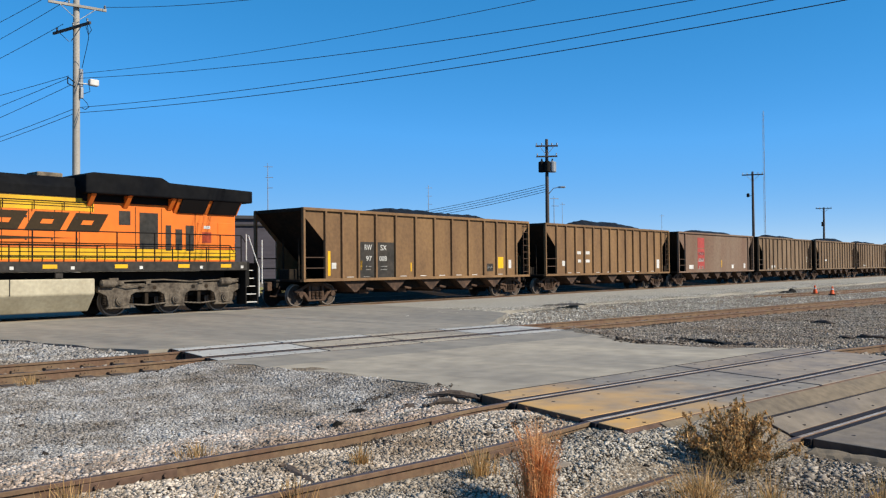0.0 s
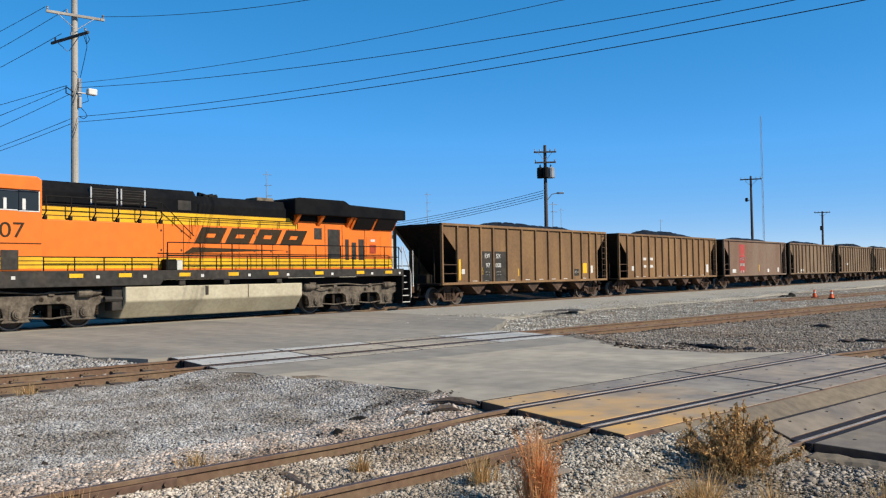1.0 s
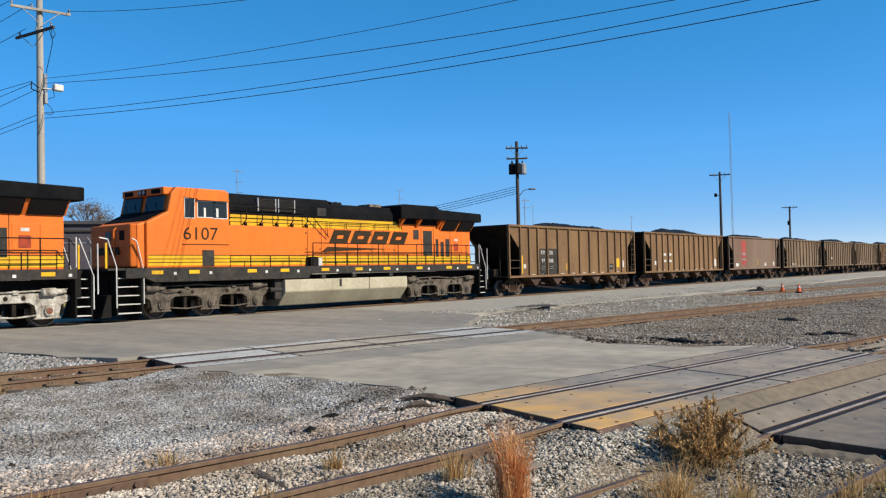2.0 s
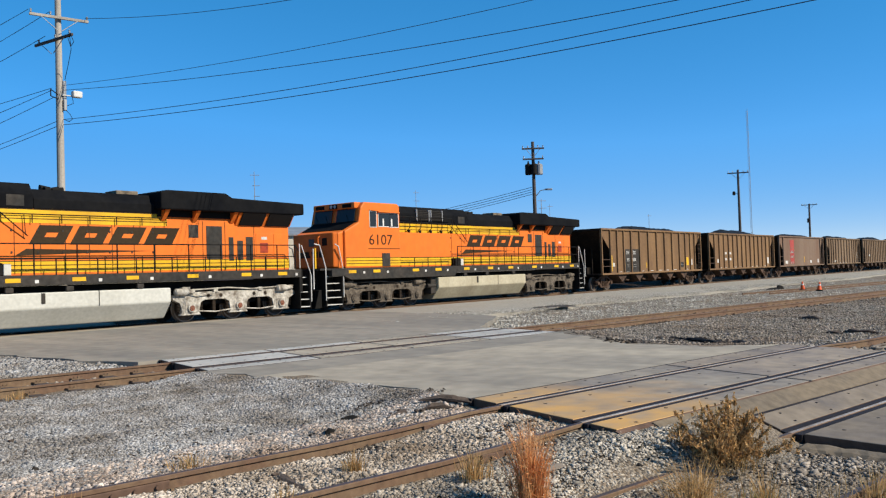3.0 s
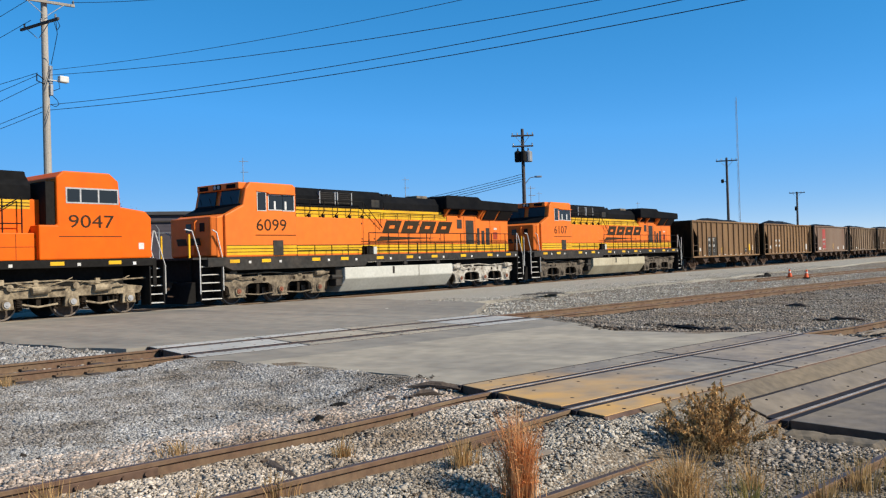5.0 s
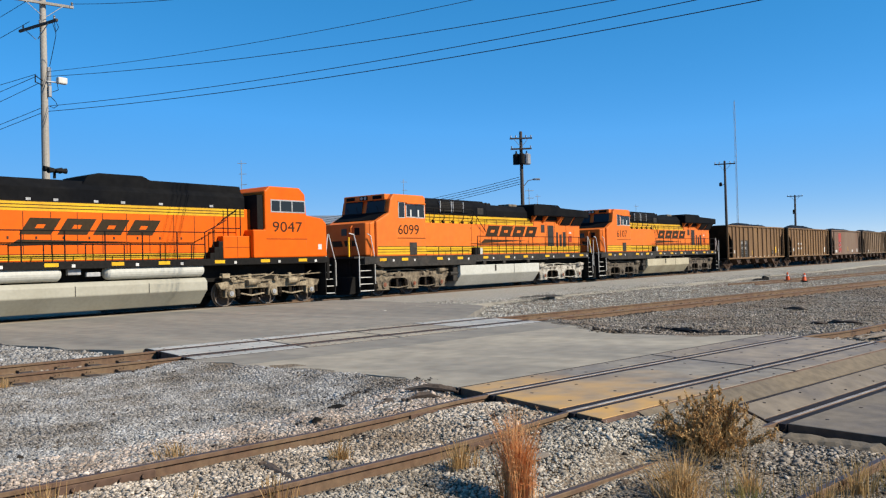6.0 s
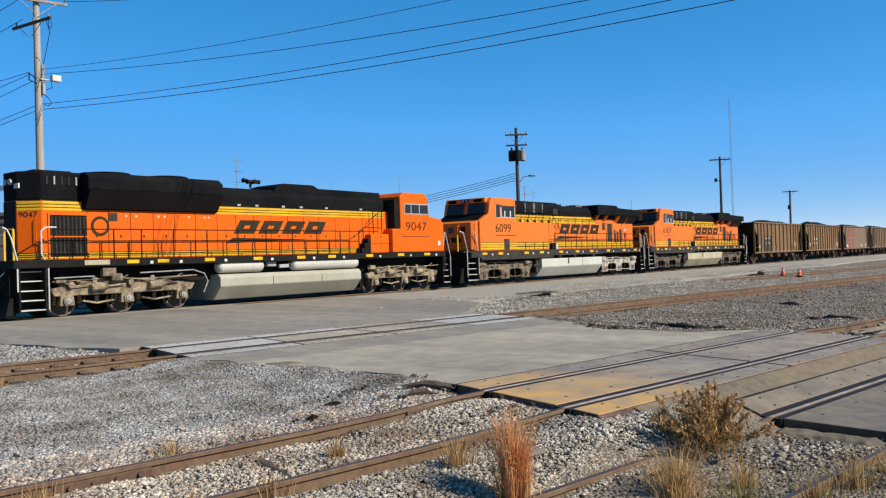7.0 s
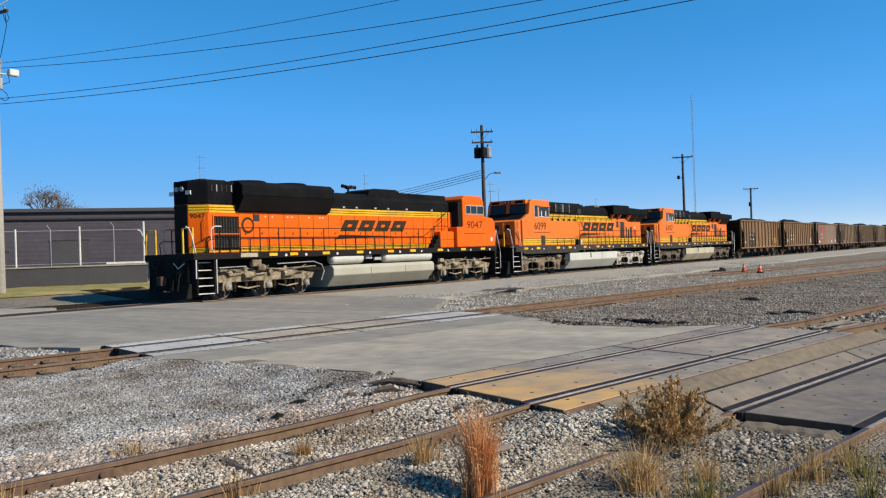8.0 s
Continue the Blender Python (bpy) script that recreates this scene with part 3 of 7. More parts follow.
def crossing(c, slope, cuts, mats, label, x_a, x_b, skew, rows):
    """Concrete panels round both rails, with rusty edge irons and open flangeways."""
    root = new("level_crossing")
    tagged(root, label, "level crossing", "level crossings")
    bm = bmesh.new()
    o0, o1 = rows[0][0] + 0.05, rows[-1][1] - 0.05
    v = [bm.verts.new((x + skew * o, c + o + slope * (x + skew * o), yard(x + skew * o, c + o + slope * (x + skew * o)) - 0.10)) for x, o in ((x_a + 0.04, o0), (x_b - 0.04, o0), (x_b - 0.04, o1), (x_a + 0.04, o1))]
    bm.faces.new(v)
    bmesh.ops.solidify(bm, geom=list(bm.faces), thickness=0.12)
    part("bed", bm, RUBBER, root, "dark bed under the panels")
    for x in cuts[1:-1]:
        for o0, o1 in rows:
            bm = bmesh.new()
            v = [bm.verts.new((xx + skew * o, c + o + slope * (xx + skew * o), yard(xx + skew * o, c + o + slope * (xx + skew * o)) + dz)) for dz in (-0.004, -0.1)
                 for xx, o in ((x - 0.04, o0), (x + 0.04, o0), (x + 0.04, o1), (x - 0.04, o1))]
            bm.faces.new(v[:4])
            for i in range(4):
                bm.faces.new((v[i], v[4 + i], v[4 + (i + 1) % 4], v[(i + 1) % 4]))
            bmesh.ops.recalc_face_normals(bm, faces=bm.faces)
            part("joint_filler", bm, RUBBER, root, "dark joint between panels")
    for r, (o0, o1) in enumerate(rows):
        for k in range(len(cuts) - 1):
            a, b = cuts[k] + 0.034, cuts[k + 1] - 0.034
            bm = bmesh.new()
            pts = []
            for x in (a, b):
                for o in (o0 + 0.012, o1 - 0.012):
                    xx = x + skew * o
                    y = c + o + slope * xx
                    pts.append((xx, y, yard(xx, y) + 0.004))
            q = [pts[0], pts[2], pts[3], pts[1]]
            top, low = [bm.verts.new(p) for p in q], [bm.verts.new((p[0], p[1], p[2] - 0.24)) for p in q]
            bm.faces.new(top)
            for i in range(4):
                bm.faces.new((top[i], low[i], low[(i + 1) % 4], top[(i + 1) % 4])).material_index = 1
            bmesh.ops.recalc_face_normals(bm, faces=bm.faces)
            bmesh.ops.bevel(bm, geom=list(bm.faces[0].edges), offset=0.005, segments=1, affect="EDGES")
            part("panel", bm, [mats(r, k), EDGE], root)
            nb = 5
            for i in range(nb):
                u = (i + 0.5) / nb
                for w in (0.2, 0.8):
                    p = [pts[0][d] * (1 - u) * (1 - w) + pts[2][d] * u * (1 - w) + pts[1][d] * (1 - u) * w + pts[3][d] * u * w for d in range(3)]
                    ob = new("bolt", bolt_mesh)
                    ob.parent = root
                    ob.location = p
    k = math.cos(math.atan(slope))
    for side in (-0.7525, 0.7525):
        if c == CM or not any(r0 - 0.2 < side < r1 + 0.2 for r0, r1 in rows if r1 - r0 > 0.3):
            continue
        v, f = [], []
        xs = np.linspace(x_a + skew * side, x_b + skew * side, 12)
        for x in xs:
            y = c + side / k + slope * x
            v += [(x, y - 0.024, yard(x, y) - 0.001), (x, y - 0.022, yard(x, y) + 0.003), (x, y + 0.022, yard(x, y) + 0.003), (x, y + 0.024, yard(x, y) - 0.001)]
        f = [(4 * j + i, 4 * j + i + 1, 4 * j + i + 5, 4 * j + i + 4) for j in range(11) for i in range(3)]
        me = bpy.data.meshes.new("rail_head")
        me.from_pydata(v, [], f)
        me.materials.append(HEAD_WORN)
        ob = new("rail_head", me)
        ob.parent = root
        ob["label"] = "rail head worn pale by road traffic"
    gaps = [g for r0, r1 in rows for g in ([(r1, -0.80)] if r0 < -1 else [(0.80, r0)] if r1 > 1 else [(-0.71, r0), (r1, 0.71)])]
    lip = 0.028 if c == C3 else 0.055
    gaps += [(r0 - lip, r0 + 0.004) for r0, r1 in rows if abs(r0) > 1] + [(r1 - 0.004, r1 + lip) for r0, r1 in rows if abs(r1) > 1]
    for u0, u1 in gaps:
        rim = abs(u0 + u1) > 2.2
        bm = bmesh.new()
        v = [bm.verts.new((x + skew * o, c + o + slope * (x + skew * o), yard(x + skew * o, c + o + slope * (x + skew * o)) - 0.002)) for x, o in ((x_a, u0), (x_b, u0), (x_b, u1), (x_a, u1))]
        w = [bm.verts.new((p.co.x, p.co.y, p.co.z - 0.2)) for p in v]
        bm.faces.new(v)
        for i in range(4):
            bm.faces.new((v[i], w[i], w[(i + 1) % 4], v[(i + 1) % 4]))
        bmesh.ops.recalc_face_normals(bm, faces=bm.faces)
        part("edge_iron" if rim else "flangeway_filler", bm, EDGE if rim and c == CN and u0 < 0 else RUBBER, root, "rusty edge iron" if rim and c == CN and u0 < 0 else "dark edge strip" if rim else "black rubber flangeway filler")
    return root


ALL3 = [(-1.31, -0.88), (-0.615, 0.615), (0.88, 1.42)]
crossing(CN, SLN, (8.28, 12.75, 17.0), lambda r, k: PANEL_Y if k == 0 else PANEL, "concrete panel crossing with sandy worn panels", 8.28, 17.0, 0.36, ALL3)
crossing(CM, SLM, (9.75, 12.25, 14.75, 17.25, 19.8), lambda r, k: PANEL_W if k in (0, 3) or (r == 2 and k < 2) else CONCRETE, "pale concrete panel crossing on the yard track", 9.75, 19.8, 0.27, [(-1.42, -0.93), (-0.56, 0.56), (0.93, 1.42)])
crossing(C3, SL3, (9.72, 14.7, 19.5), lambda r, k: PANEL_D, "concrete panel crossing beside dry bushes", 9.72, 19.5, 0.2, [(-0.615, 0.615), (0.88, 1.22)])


# ---------- loose stones ----------
def stones(name, count, size, pick, material, label, seed, base=None):
    """Angular stones strewn over an area, half sunk in the soil, as one body of stuff."""
    rs = np.random.RandomState(seed)
    P = []
    while sum(len(p) for p in P) < count:
        p = pick(rs, 20000)
        P.append(p)
    P = np.concatenate(P)[:count]
    n = len(P)
    octa = np.array([(1, 0, 0), (-1, 0, 0), (0, 1, 0), (0, -1, 0), (0, 0, 1), (0, 0, -1)], float)
    face = np.array([(0, 2, 4), (2, 1, 4), (1, 3, 4), (3, 0, 4), (2, 0, 5), (1, 2, 5), (3, 1, 5), (0, 3, 5)])
    V = octa[None] * rs.uniform(0.55, 1.3, (n, 6, 1)) + rs.normal(0, 0.12, (n, 6, 3))
    V *= (rs.uniform(0.6, 1.25, (n, 1, 3)) * size * np.clip(rs.lognormal(0, 0.38, (n, 1, 1)), 0.45, 2.4))
    q = rs.normal(size=(n, 4))
    q /= np.linalg.norm(q, axis=1, keepdims=True)
    w, x, y, z = q.T
    Rm = np.stack([1 - 2 * (y * y + z * z), 2 * (x * y - w * z), 2 * (x * z + w * y), 2 * (x * y + w * z), 1 - 2 * (x * x + z * z), 2 * (y * z - w * x),
                   2 * (x * z - w * y), 2 * (y * z + w * x), 1 - 2 * (x * x + y * y)], 1).reshape(n, 3, 3)
    V = np.einsum("nij,nkj->nki", Rm, V)
    V[:, :, 2] *= 0.65
    V += np.stack([P[:, 0], P[:, 1], (base or bumpy)(P[:, 0], P[:, 1]) + size * 0.25], 1)[:, None]
    F = (face[None] + 6 * np.arange(n)[:, None, None]).reshape(-1, 3)
    me = bpy.data.meshes.new(name)
    me.vertices.add(n * 6), me.loops.add(len(F) * 3), me.polygons.add(len(F))
    me.vertices.foreach_set("co", V.ravel())
    me.loops.foreach_set("vertex_index", F.ravel().astype(np.int32))
    me.polygons.foreach_set("loop_start", np.arange(0, len(F) * 3, 3, dtype=np.int32))
    me.update(calc_edges=True)
    me.materials.append(material)
    tagged(new(name, me), label, "ballast stones" if name == "ballast" else "debris", kind="stuff")


def strip_pick(c0, c1, slope0, slope1, xa, xb, view=0.40, lean=0.0):
    """Places between two lines along the tracks, from xa to the road's edge (or xb)."""
    def pick(rs, n):
        x = xa + (xb - xa) * rs.uniform(0, 1, n) ** (1 + lean)
        u = rs.uniform(0, 1, n)
        y = (c0 + slope0 * x) * (1 - u) + (c1 + slope1 * x) * u
        ok = (x > y * view - 0.2)
        if xb < 12:
            ok &= x < np.interp(y, LEFT_Y, LEFT_X) - 0.05 + 0.08 * np.sin(5 * y)
        else:
            ok &= x > np.interp(y, RIGHT_Y, RIGHT_X) + 0.1 * np.sin(5 * y)
        for c, s in ((CN, SLN), (CM, SLM), (C3, SL3)):
            for o in (-0.76, 0.76):
                ok &= abs(y - c - o - s * x) > 0.075
        return np.stack([x, y], 1)[ok]
    return pick


stones("ballast", 92000, 0.0155, strip_pick(CN + 1.5, CM - 1.35, SLN, SLM, 2.3, 9.7), STONE_G, "heap of blue-grey crushed ballast stones", 1)
stones("ballast", 17000, 0.018, strip_pick(CN + 0.8, CN + 2.3, SLN, SLN, 2.2, 9.7), STONE_K, "tan gravel along a rusty rail", 2)
stones("ballast", 17000, 0.017, strip_pick(CN - 0.72, CN + 0.72, SLN, SLN, 1.6, 8.7), STONE_T, "tan gravel between rusty rails", 3)
stones("ballast", 21000, 0.0165, strip_pick(C3 + 0.62, CN - 0.8, SL3, SLN, 2.0, 8.9), STONE_M, "grey gravel between two yard tracks", 4)
stones("ballast", 6500, 0.014, strip_pick(C3 - 2.4, C3 + 0.66, SL3, SL3, 3.0, 8.9), STONE_D, "tan gravel and earth beside a weed-grown track", 5)
stones("ballast", 9000, 0.030, strip_pick(CM + 0.8, 23.5, SLM, -0.1, 6.0, 9.8), STONE_G, "grey gravel beyond a yard track", 6)
stones("ballast", 700, 0.030, strip_pick(CM - 0.6, CM + 0.6, SLM, SLM, 5.5, 9.8), STONE_T, "gravel between brown rails", 7)
stones("ballast", 64000, 0.023, strip_pick(CN + 0.8, CM - 0.85, SLN, SLM, 16.8, 62, 0.0, 0.7), STONE_D, "dull brown-grey ballast between tracks", 8)
stones("ballast", 24000, 0.031, strip_pick(CM + 0.85, 20.3, SLM, -0.02, 19.5, 80, 0.0, 0.6), STONE_P, "grey ballast beside the pale gravel strip", 9)
stones("ballast", 5000, 0.045, strip_pick(CN - 0.7, CN + 0.7, SLN, SLN, 17.4, 40, 0.0, 0.7), STONE_D, "dull gravel between rusty rails", 10)
stones("ballast", 6000, 0.050, lambda rs, n: np.stack([rs.uniform(20, 90, n), rs.uniform(26.1, 27.0, n)], 1), STONE_T, "pale ballast shoulder of the main line", 11)


def verge_pick(rs, n):
    x, u = 21.5 + 60 * rs.uniform(0, 1, n) ** 1.7, rs.uniform(0, 1, n) ** 1.8
    return np.stack([x, 19.1 + u * (2.6 + 1.6 * np.sin(0.35 * x)) + 0.3 * np.sin(0.8 * x)], 1)


stones("ballast", 9000, 0.026, verge_pick, STONE_P, "pale chips strewn over a gravel strip", 12, lambda x, y: lie(x, y) - 0.03)


def heap_pick(spots):
    """Places gathered round a few spots (x, y, half length along x, half width)."""
    def pick(rs, n):
        s = np.array(spots)[rs.randint(0, len(spots), n)]
        return s[:, :2] + rs.normal(0, 0.5, (n, 2)) * s[:, 2:]
    return pick


DEBRIS = mat("dark_rotten_debris", (0.028, 0.022, 0.018), 0.95, col2=(0.070, 0.052, 0.038), big=1.5, var=0.3, island=0.6)
stones("debris", 1100, 0.020, heap_pick([(8.9, 7.7, 0.5, 0.25), (8.2, 8.0, 0.5, 0.2), (7.9, 4.4, 0.7, 0.2), (7.2, 4.6, 0.5, 0.12), (9.2, 2.2, 0.3, 0.6), (6.3, 6.3, 0.4, 0.2), (7.6, 5.4, 0.5, 0.25)]), DEBRIS, "rotten wood crumbs and dark dirt in gravel", 21)
# the spot at (18.7, 4.75) puts a pit's shade into dark crumbs
stones("debris", 900, 0.045, heap_pick([(18.6, 6.9, 0.8, 0.6), (18.6, 6.9, 0.5, 0.4), (19.6, 8.4, 0.6, 0.6), (18.7, 4.75, 1.1, 0.12), (21.5, 12.0, 0.9, 0.2), (24.5, 11.6, 1.0, 0.15), (17.6, 8.6, 0.4, 0.8)]), DEBRIS, "rotten wood and dark dirt on ballast, and dark crumbs for a shaded pit", 22)
stones("debris", 700, 0.022, strip_pick(CN + 0.85, CM - 1.2, SLN, SLM, 2.3, 9.5), DEBRIS, "dark crumbs scattered over grey ballast", 23)
stones("debris", 700, 0.020, strip_pick(C3 - 1.5, CN + 0.7, SL3, SLN, 2.0, 8.7), DEBRIS, "dark crumbs and bark scattered over gravel", 24)
stones("ballast", 2600, 0.040, lambda rs, n: np.stack([rs.uniform(12, 26, n), 26.62 + 0.28 * rs.normal(0, 0.6, n)], 1), STONE_T, "pale crumbs of ballast along the main line", 25)
stones("ballast", 900, 0.024, heap_pick([(9.0, 2.1, 0.4, 0.5), (8.4, 2.5, 0.5, 0.4)]), STONE_D, "coarse grey stones between weed-grown rails", 26)


# ---------- rolling stock ----------
WHEELS = []          # (wheelset, its x, its z in the truck's space, wheel radius)
TRAIN = []           # (vehicle, x at the start)


def wheelset(parent, x, z, r, seg=28):
    bm = bmesh.new()
    for s in (-1, 1):
        prof = [(s * 0.68, r + 0.025), (s * 0.70, r + 0.025), (s * 0.715, r), (s * 0.815, r - 0.008), (s * 0.818, r - 0.055), (s * 0.775, r - 0.08), (s * 0.77, 0.19), (s * 0.81, 0.15), (s * 0.82, 0.09)]
        n0 = len(bm.faces)
        lathe(bm, prof, (0, 0, 0), seg=seg)
        bm.faces.ensure_lookup_table()
        for k, f in enumerate(bm.faces[n0:n0 + seg * 5]):
            f.material_index = 1 if seg <= k < seg * 4 else 0
        for k in range(5):
            a = 2 * math.pi * k / 5
            cyl(bm, (0.3 * math.cos(a) * r / 0.5, s * 0.768, 0.3 * math.sin(a) * r / 0.5), (0.3 * math.cos(a) * r / 0.5, s * 0.785, 0.3 * math.sin(a) * r / 0.5), 0.05, seg=8)
    cyl(bm, (0, -1.05, 0), (0, 1.05, 0), 0.085, seg=12)
    ob = part("wheelset", bm, [WHEEL, TREAD], parent)
    ob.location = (x, 0, z)
    WHEELS.append((ob, x, z, r))
    return ob


def loco_truck(root, axles, material, style, red_caps=False):
    """Six-wheel truck: cast side frames, axle boxes, springs, brake gear."""
    xc = axles[1]
    bm = bmesh.new()
    pieces, caps = [], []

    def loose(name):
        pieces.append((name, bmesh.new()))
        return pieces[-1][1]
    lo, hi = axles[0] - 0.62, axles[2] + 0.62
    for s in (-1, 1):
        y0, y1 = (s * 0.98, s * 1.18) if s > 0 else (-1.18, -0.98)
        if style == "low":
            under = [p for c in axles[::-1] for p in ((c + 0.62, 0.80), (c + 0.44, 0.70), (c + 0.37, 0.36), (c + 0.45, 0.26), (c - 0.45, 0.26), (c - 0.37, 0.36), (c - 0.44, 0.70), (c - 0.62, 0.80))]
            prism(bm, [(lo - 0.12, 0.84), (lo - 0.12, 1.00), (lo + 0.30, 1.10), (hi - 0.30, 1.10), (hi + 0.12, 1.00), (hi + 0.12, 0.84)] + under[1:-1], y0, y1, bev=0.02)
        else:
            pts = [(lo + 0.05, 0.92), (lo + 0.5, 1.0)]
            for a, b in zip(axles, axles[1:]):
                m = (a + b) / 2
                pts += [(m - 0.7, 1.02), (m - 0.5, 1.18), (m + 0.5, 1.18), (m + 0.7, 1.02)]
            pts += [(hi - 0.05, 0.92), (hi - 0.2, 0.68), (lo + 0.2, 0.68)]
            prism(bm, pts, y0, y1, bev=0.025)
        for k, a in enumerate(axles):
            w = 0.34 if style == "low" else 0.26
            prism(bm, [(a - 0.25, 0.34), (a + 0.25, 0.34), (a + 0.22, 0.74), (a - 0.22, 0.74)] if style == "low" else [(a - w, 0.36), (a + w, 0.36), (a + w * 0.8, 0.82), (a - w * 0.8, 0.82)], y0 - 0.02 * (s < 0), y1 + 0.02 * (s > 0), bev=0.025)
            yo = s * 1.2
            cyl(bm, (a, yo, 0.52), (a, yo + s * 0.07, 0.52), 0.17, 0.15, seg=16)
            cap = bmesh.new()
            cyl(cap, (a, yo + s * 0.06, 0.52), (a, yo + s * 0.1, 0.52), 0.10, seg=14)
            cyl(cap, (a, yo + s * 0.09, 0.52), (a, yo + s * 0.12, 0.52), 0.045, seg=8)
            caps.append(cap)
            for d in (-0.42, 0.42):
                spring = loose("spring")
                for coil in ([(z + dz, r) for z in np.arange(0.40, 0.72, 0.055) for dz, r in ((0, 0.055), (0.02, 0.085), (0.04, 0.055))],):
                    lathe(spring, coil, (a + d * (1.15 if style == "low" else 1.0), s * 1.1, 0), "z", seg=8)
        if style == "low":
            for k, (a, b) in enumerate(zip(axles, axles[1:])):
                m = (a + b) / 2
                # dark discs on the frame stand for the shade inside its holes
                for q in (m - 0.30, m + 0.26):
                    hole = loose("frame_pocket")
                    cyl(hole, (q, s * 1.10, 0.95), (q, s * 1.187, 0.95), 0.075, seg=12)
                hanger = loose("brake_hanger")
                bx(hanger, m - 0.07, m + 0.07, s * 1.05 - 0.06, s * 1.05 + 0.06, 0.34, 0.82, bev=0.02)
                bx(bm, m - 0.10, m + 0.10, s * 1.2 - 0.04, s * 1.2 + 0.04, 1.06, 1.20, bev=0.02)
                tube(bm, [(m - 0.75, s * 1.16, 0.40), (m, s * 1.18, 0.34), (m + 0.75, s * 1.16, 0.40)], 0.028)
            for q in (lo + 0.25, hi - 0.55):
                lathe(bm, [(q - 0.34, 0.06), (q - 0.30, 0.13), (q + 0.14, 0.14), (q + 0.2, 0.09), (q + 0.5, 0.05)], (0, s * 1.24, 1.12), "x", 14)
        for a, b in zip(axles, axles[1:]) if style != "low" else ():
            m = (a + b) / 2
            cyl(bm, (m - 0.30, s * 1.26, 0.92), (m + 0.28, s * 1.26, 0.95), 0.13, seg=12)
            cyl(bm, (m + 0.28, s * 1.26, 0.95), (b - 0.2, s * 1.25, 0.98), 0.035, seg=6)
            cyl(bm, (a + 0.1, s * 1.22, 1.04), (a + 0.1, s * 1.30, 1.04), 0.11, seg=12)
            bx(bm, m - 0.22, m - 0.06, s * 1.2 - 0.05, s * 1.2 + 0.05, 1.05, 1.26, bev=0.02)
            tube(bm, [(a + 0.3, s * 1.27, 1.16), (m, s * 1.29, 1.06), (b - 0.3, s * 1.27, 1.18), (b, s * 1.24, 1.30)], 0.018)
            bx(loose("brake_hanger"), m - 0.08, m + 0.08, s * 1.04 - 0.06, s * 1.04 + 0.06, 0.38, 0.9, bev=0.02)
            tube(bm, [(m - 0.6, s * 1.24, 0.50), (m - 0.1, s * 1.26, 0.40), (m + 0.55, s * 1.24, 0.47)], 0.035)
            bx(loose("brake_shoe"), a + 0.42, a + 0.56, s * 1.0 - 0.1, s * 1.0 + 0.1, 0.30, 0.72, bev=0.03)
            bx(loose("brake_shoe"), b - 0.56, b - 0.42, s * 1.0 - 0.1, s * 1.0 + 0.1, 0.30, 0.72, bev=0.03)
        tube(bm, [(lo + 0.1, s * 1.22, 1.17), (axles[1] - 0.5, s * 1.24, 1.22), (axles[1] + 0.6, s * 1.23, 1.14), (hi, s * 1.22, 1.2)], 0.028)
        tube(bm, [(lo + 0.5, s * 1.3, 1.10), (lo + 0.9, s * 1.3, 1.0), (lo + 1.6, s * 1.3, 1.05)], 0.02)
        bx(bm, lo + 0.2, lo + 0.55, s * 1.2 - 0.09, s * 1.2 + 0.09, 1.12, 1.3, bev=0.02)
    tr = part("truck", bm, material, root, "dust-covered cast six-wheel truck")
    # springs and brake gear coloured near-black for the shade between frame parts
    for name, piece in pieces:
        part(name, piece, SHADE_BLACK, tr)
    for cap in caps:
        part("axle_cap", cap, CAP if red_caps else STEEL if style == "high" else material, tr)
    bm = bmesh.new()
    bx(bm, lo + 0.4, hi - 0.4, -0.9, 0.9, 0.62, 0.95)
    for a in axles:
        bx(bm, a + 0.2, a + 0.75, -0.6, 0.6, 0.25, 0.75, bev=0.06)
    part("traction_motor", bm, SOOT, tr, "oily black motors behind the frame")
    for a in axles:
        wheelset(tr, a, 0.51, 0.51)
    return tr


def handrail(root, pts, posts, z0, material, y, r=0.022):
    for line in pts:
        bm = bmesh.new()
        tube(bm, [(x, y, z) for x, z in line], r)
        part("handrail", bm, material, root)
    for x, z in posts:
        bm = bmesh.new()
        cyl(bm, (x, y, z0), (x, y, z), r * 1.15, seg=6)
        part("stanchion", bm, material, root)


def steps(root, x0, x1, side, n=5, z0=0.28, z1=1.8):
    """A well of ladder steps at a corner, with bright tread edges."""
    s = side
    bm = bmesh.new()
    ya, yb = sorted((s * 0.95, s * 1.50))
    bx(bm, x0, x0 + 0.05, ya, yb, z0 - 0.05, z1)
    bx(bm, x1 - 0.05, x1, ya, yb, z0 - 0.05, z1)
    bx(bm, x0, x1, s * 0.95 - 0.02, s * 0.95 + 0.02, z0 - 0.05, z1)
    well = part("step_well", bm, SOOT, root, "black step well")
    for k in range(n):
        z = z0 + (z1 - z0) * k / n
        bm = bmesh.new()
        bx(bm, x0 + 0.05, x1 - 0.05, ya + 0.05 * k * (s < 0), yb - 0.05 * k * (s > 0), z, z + 0.035, bev=0.008)
        part("tread", bm, WHITE, well)


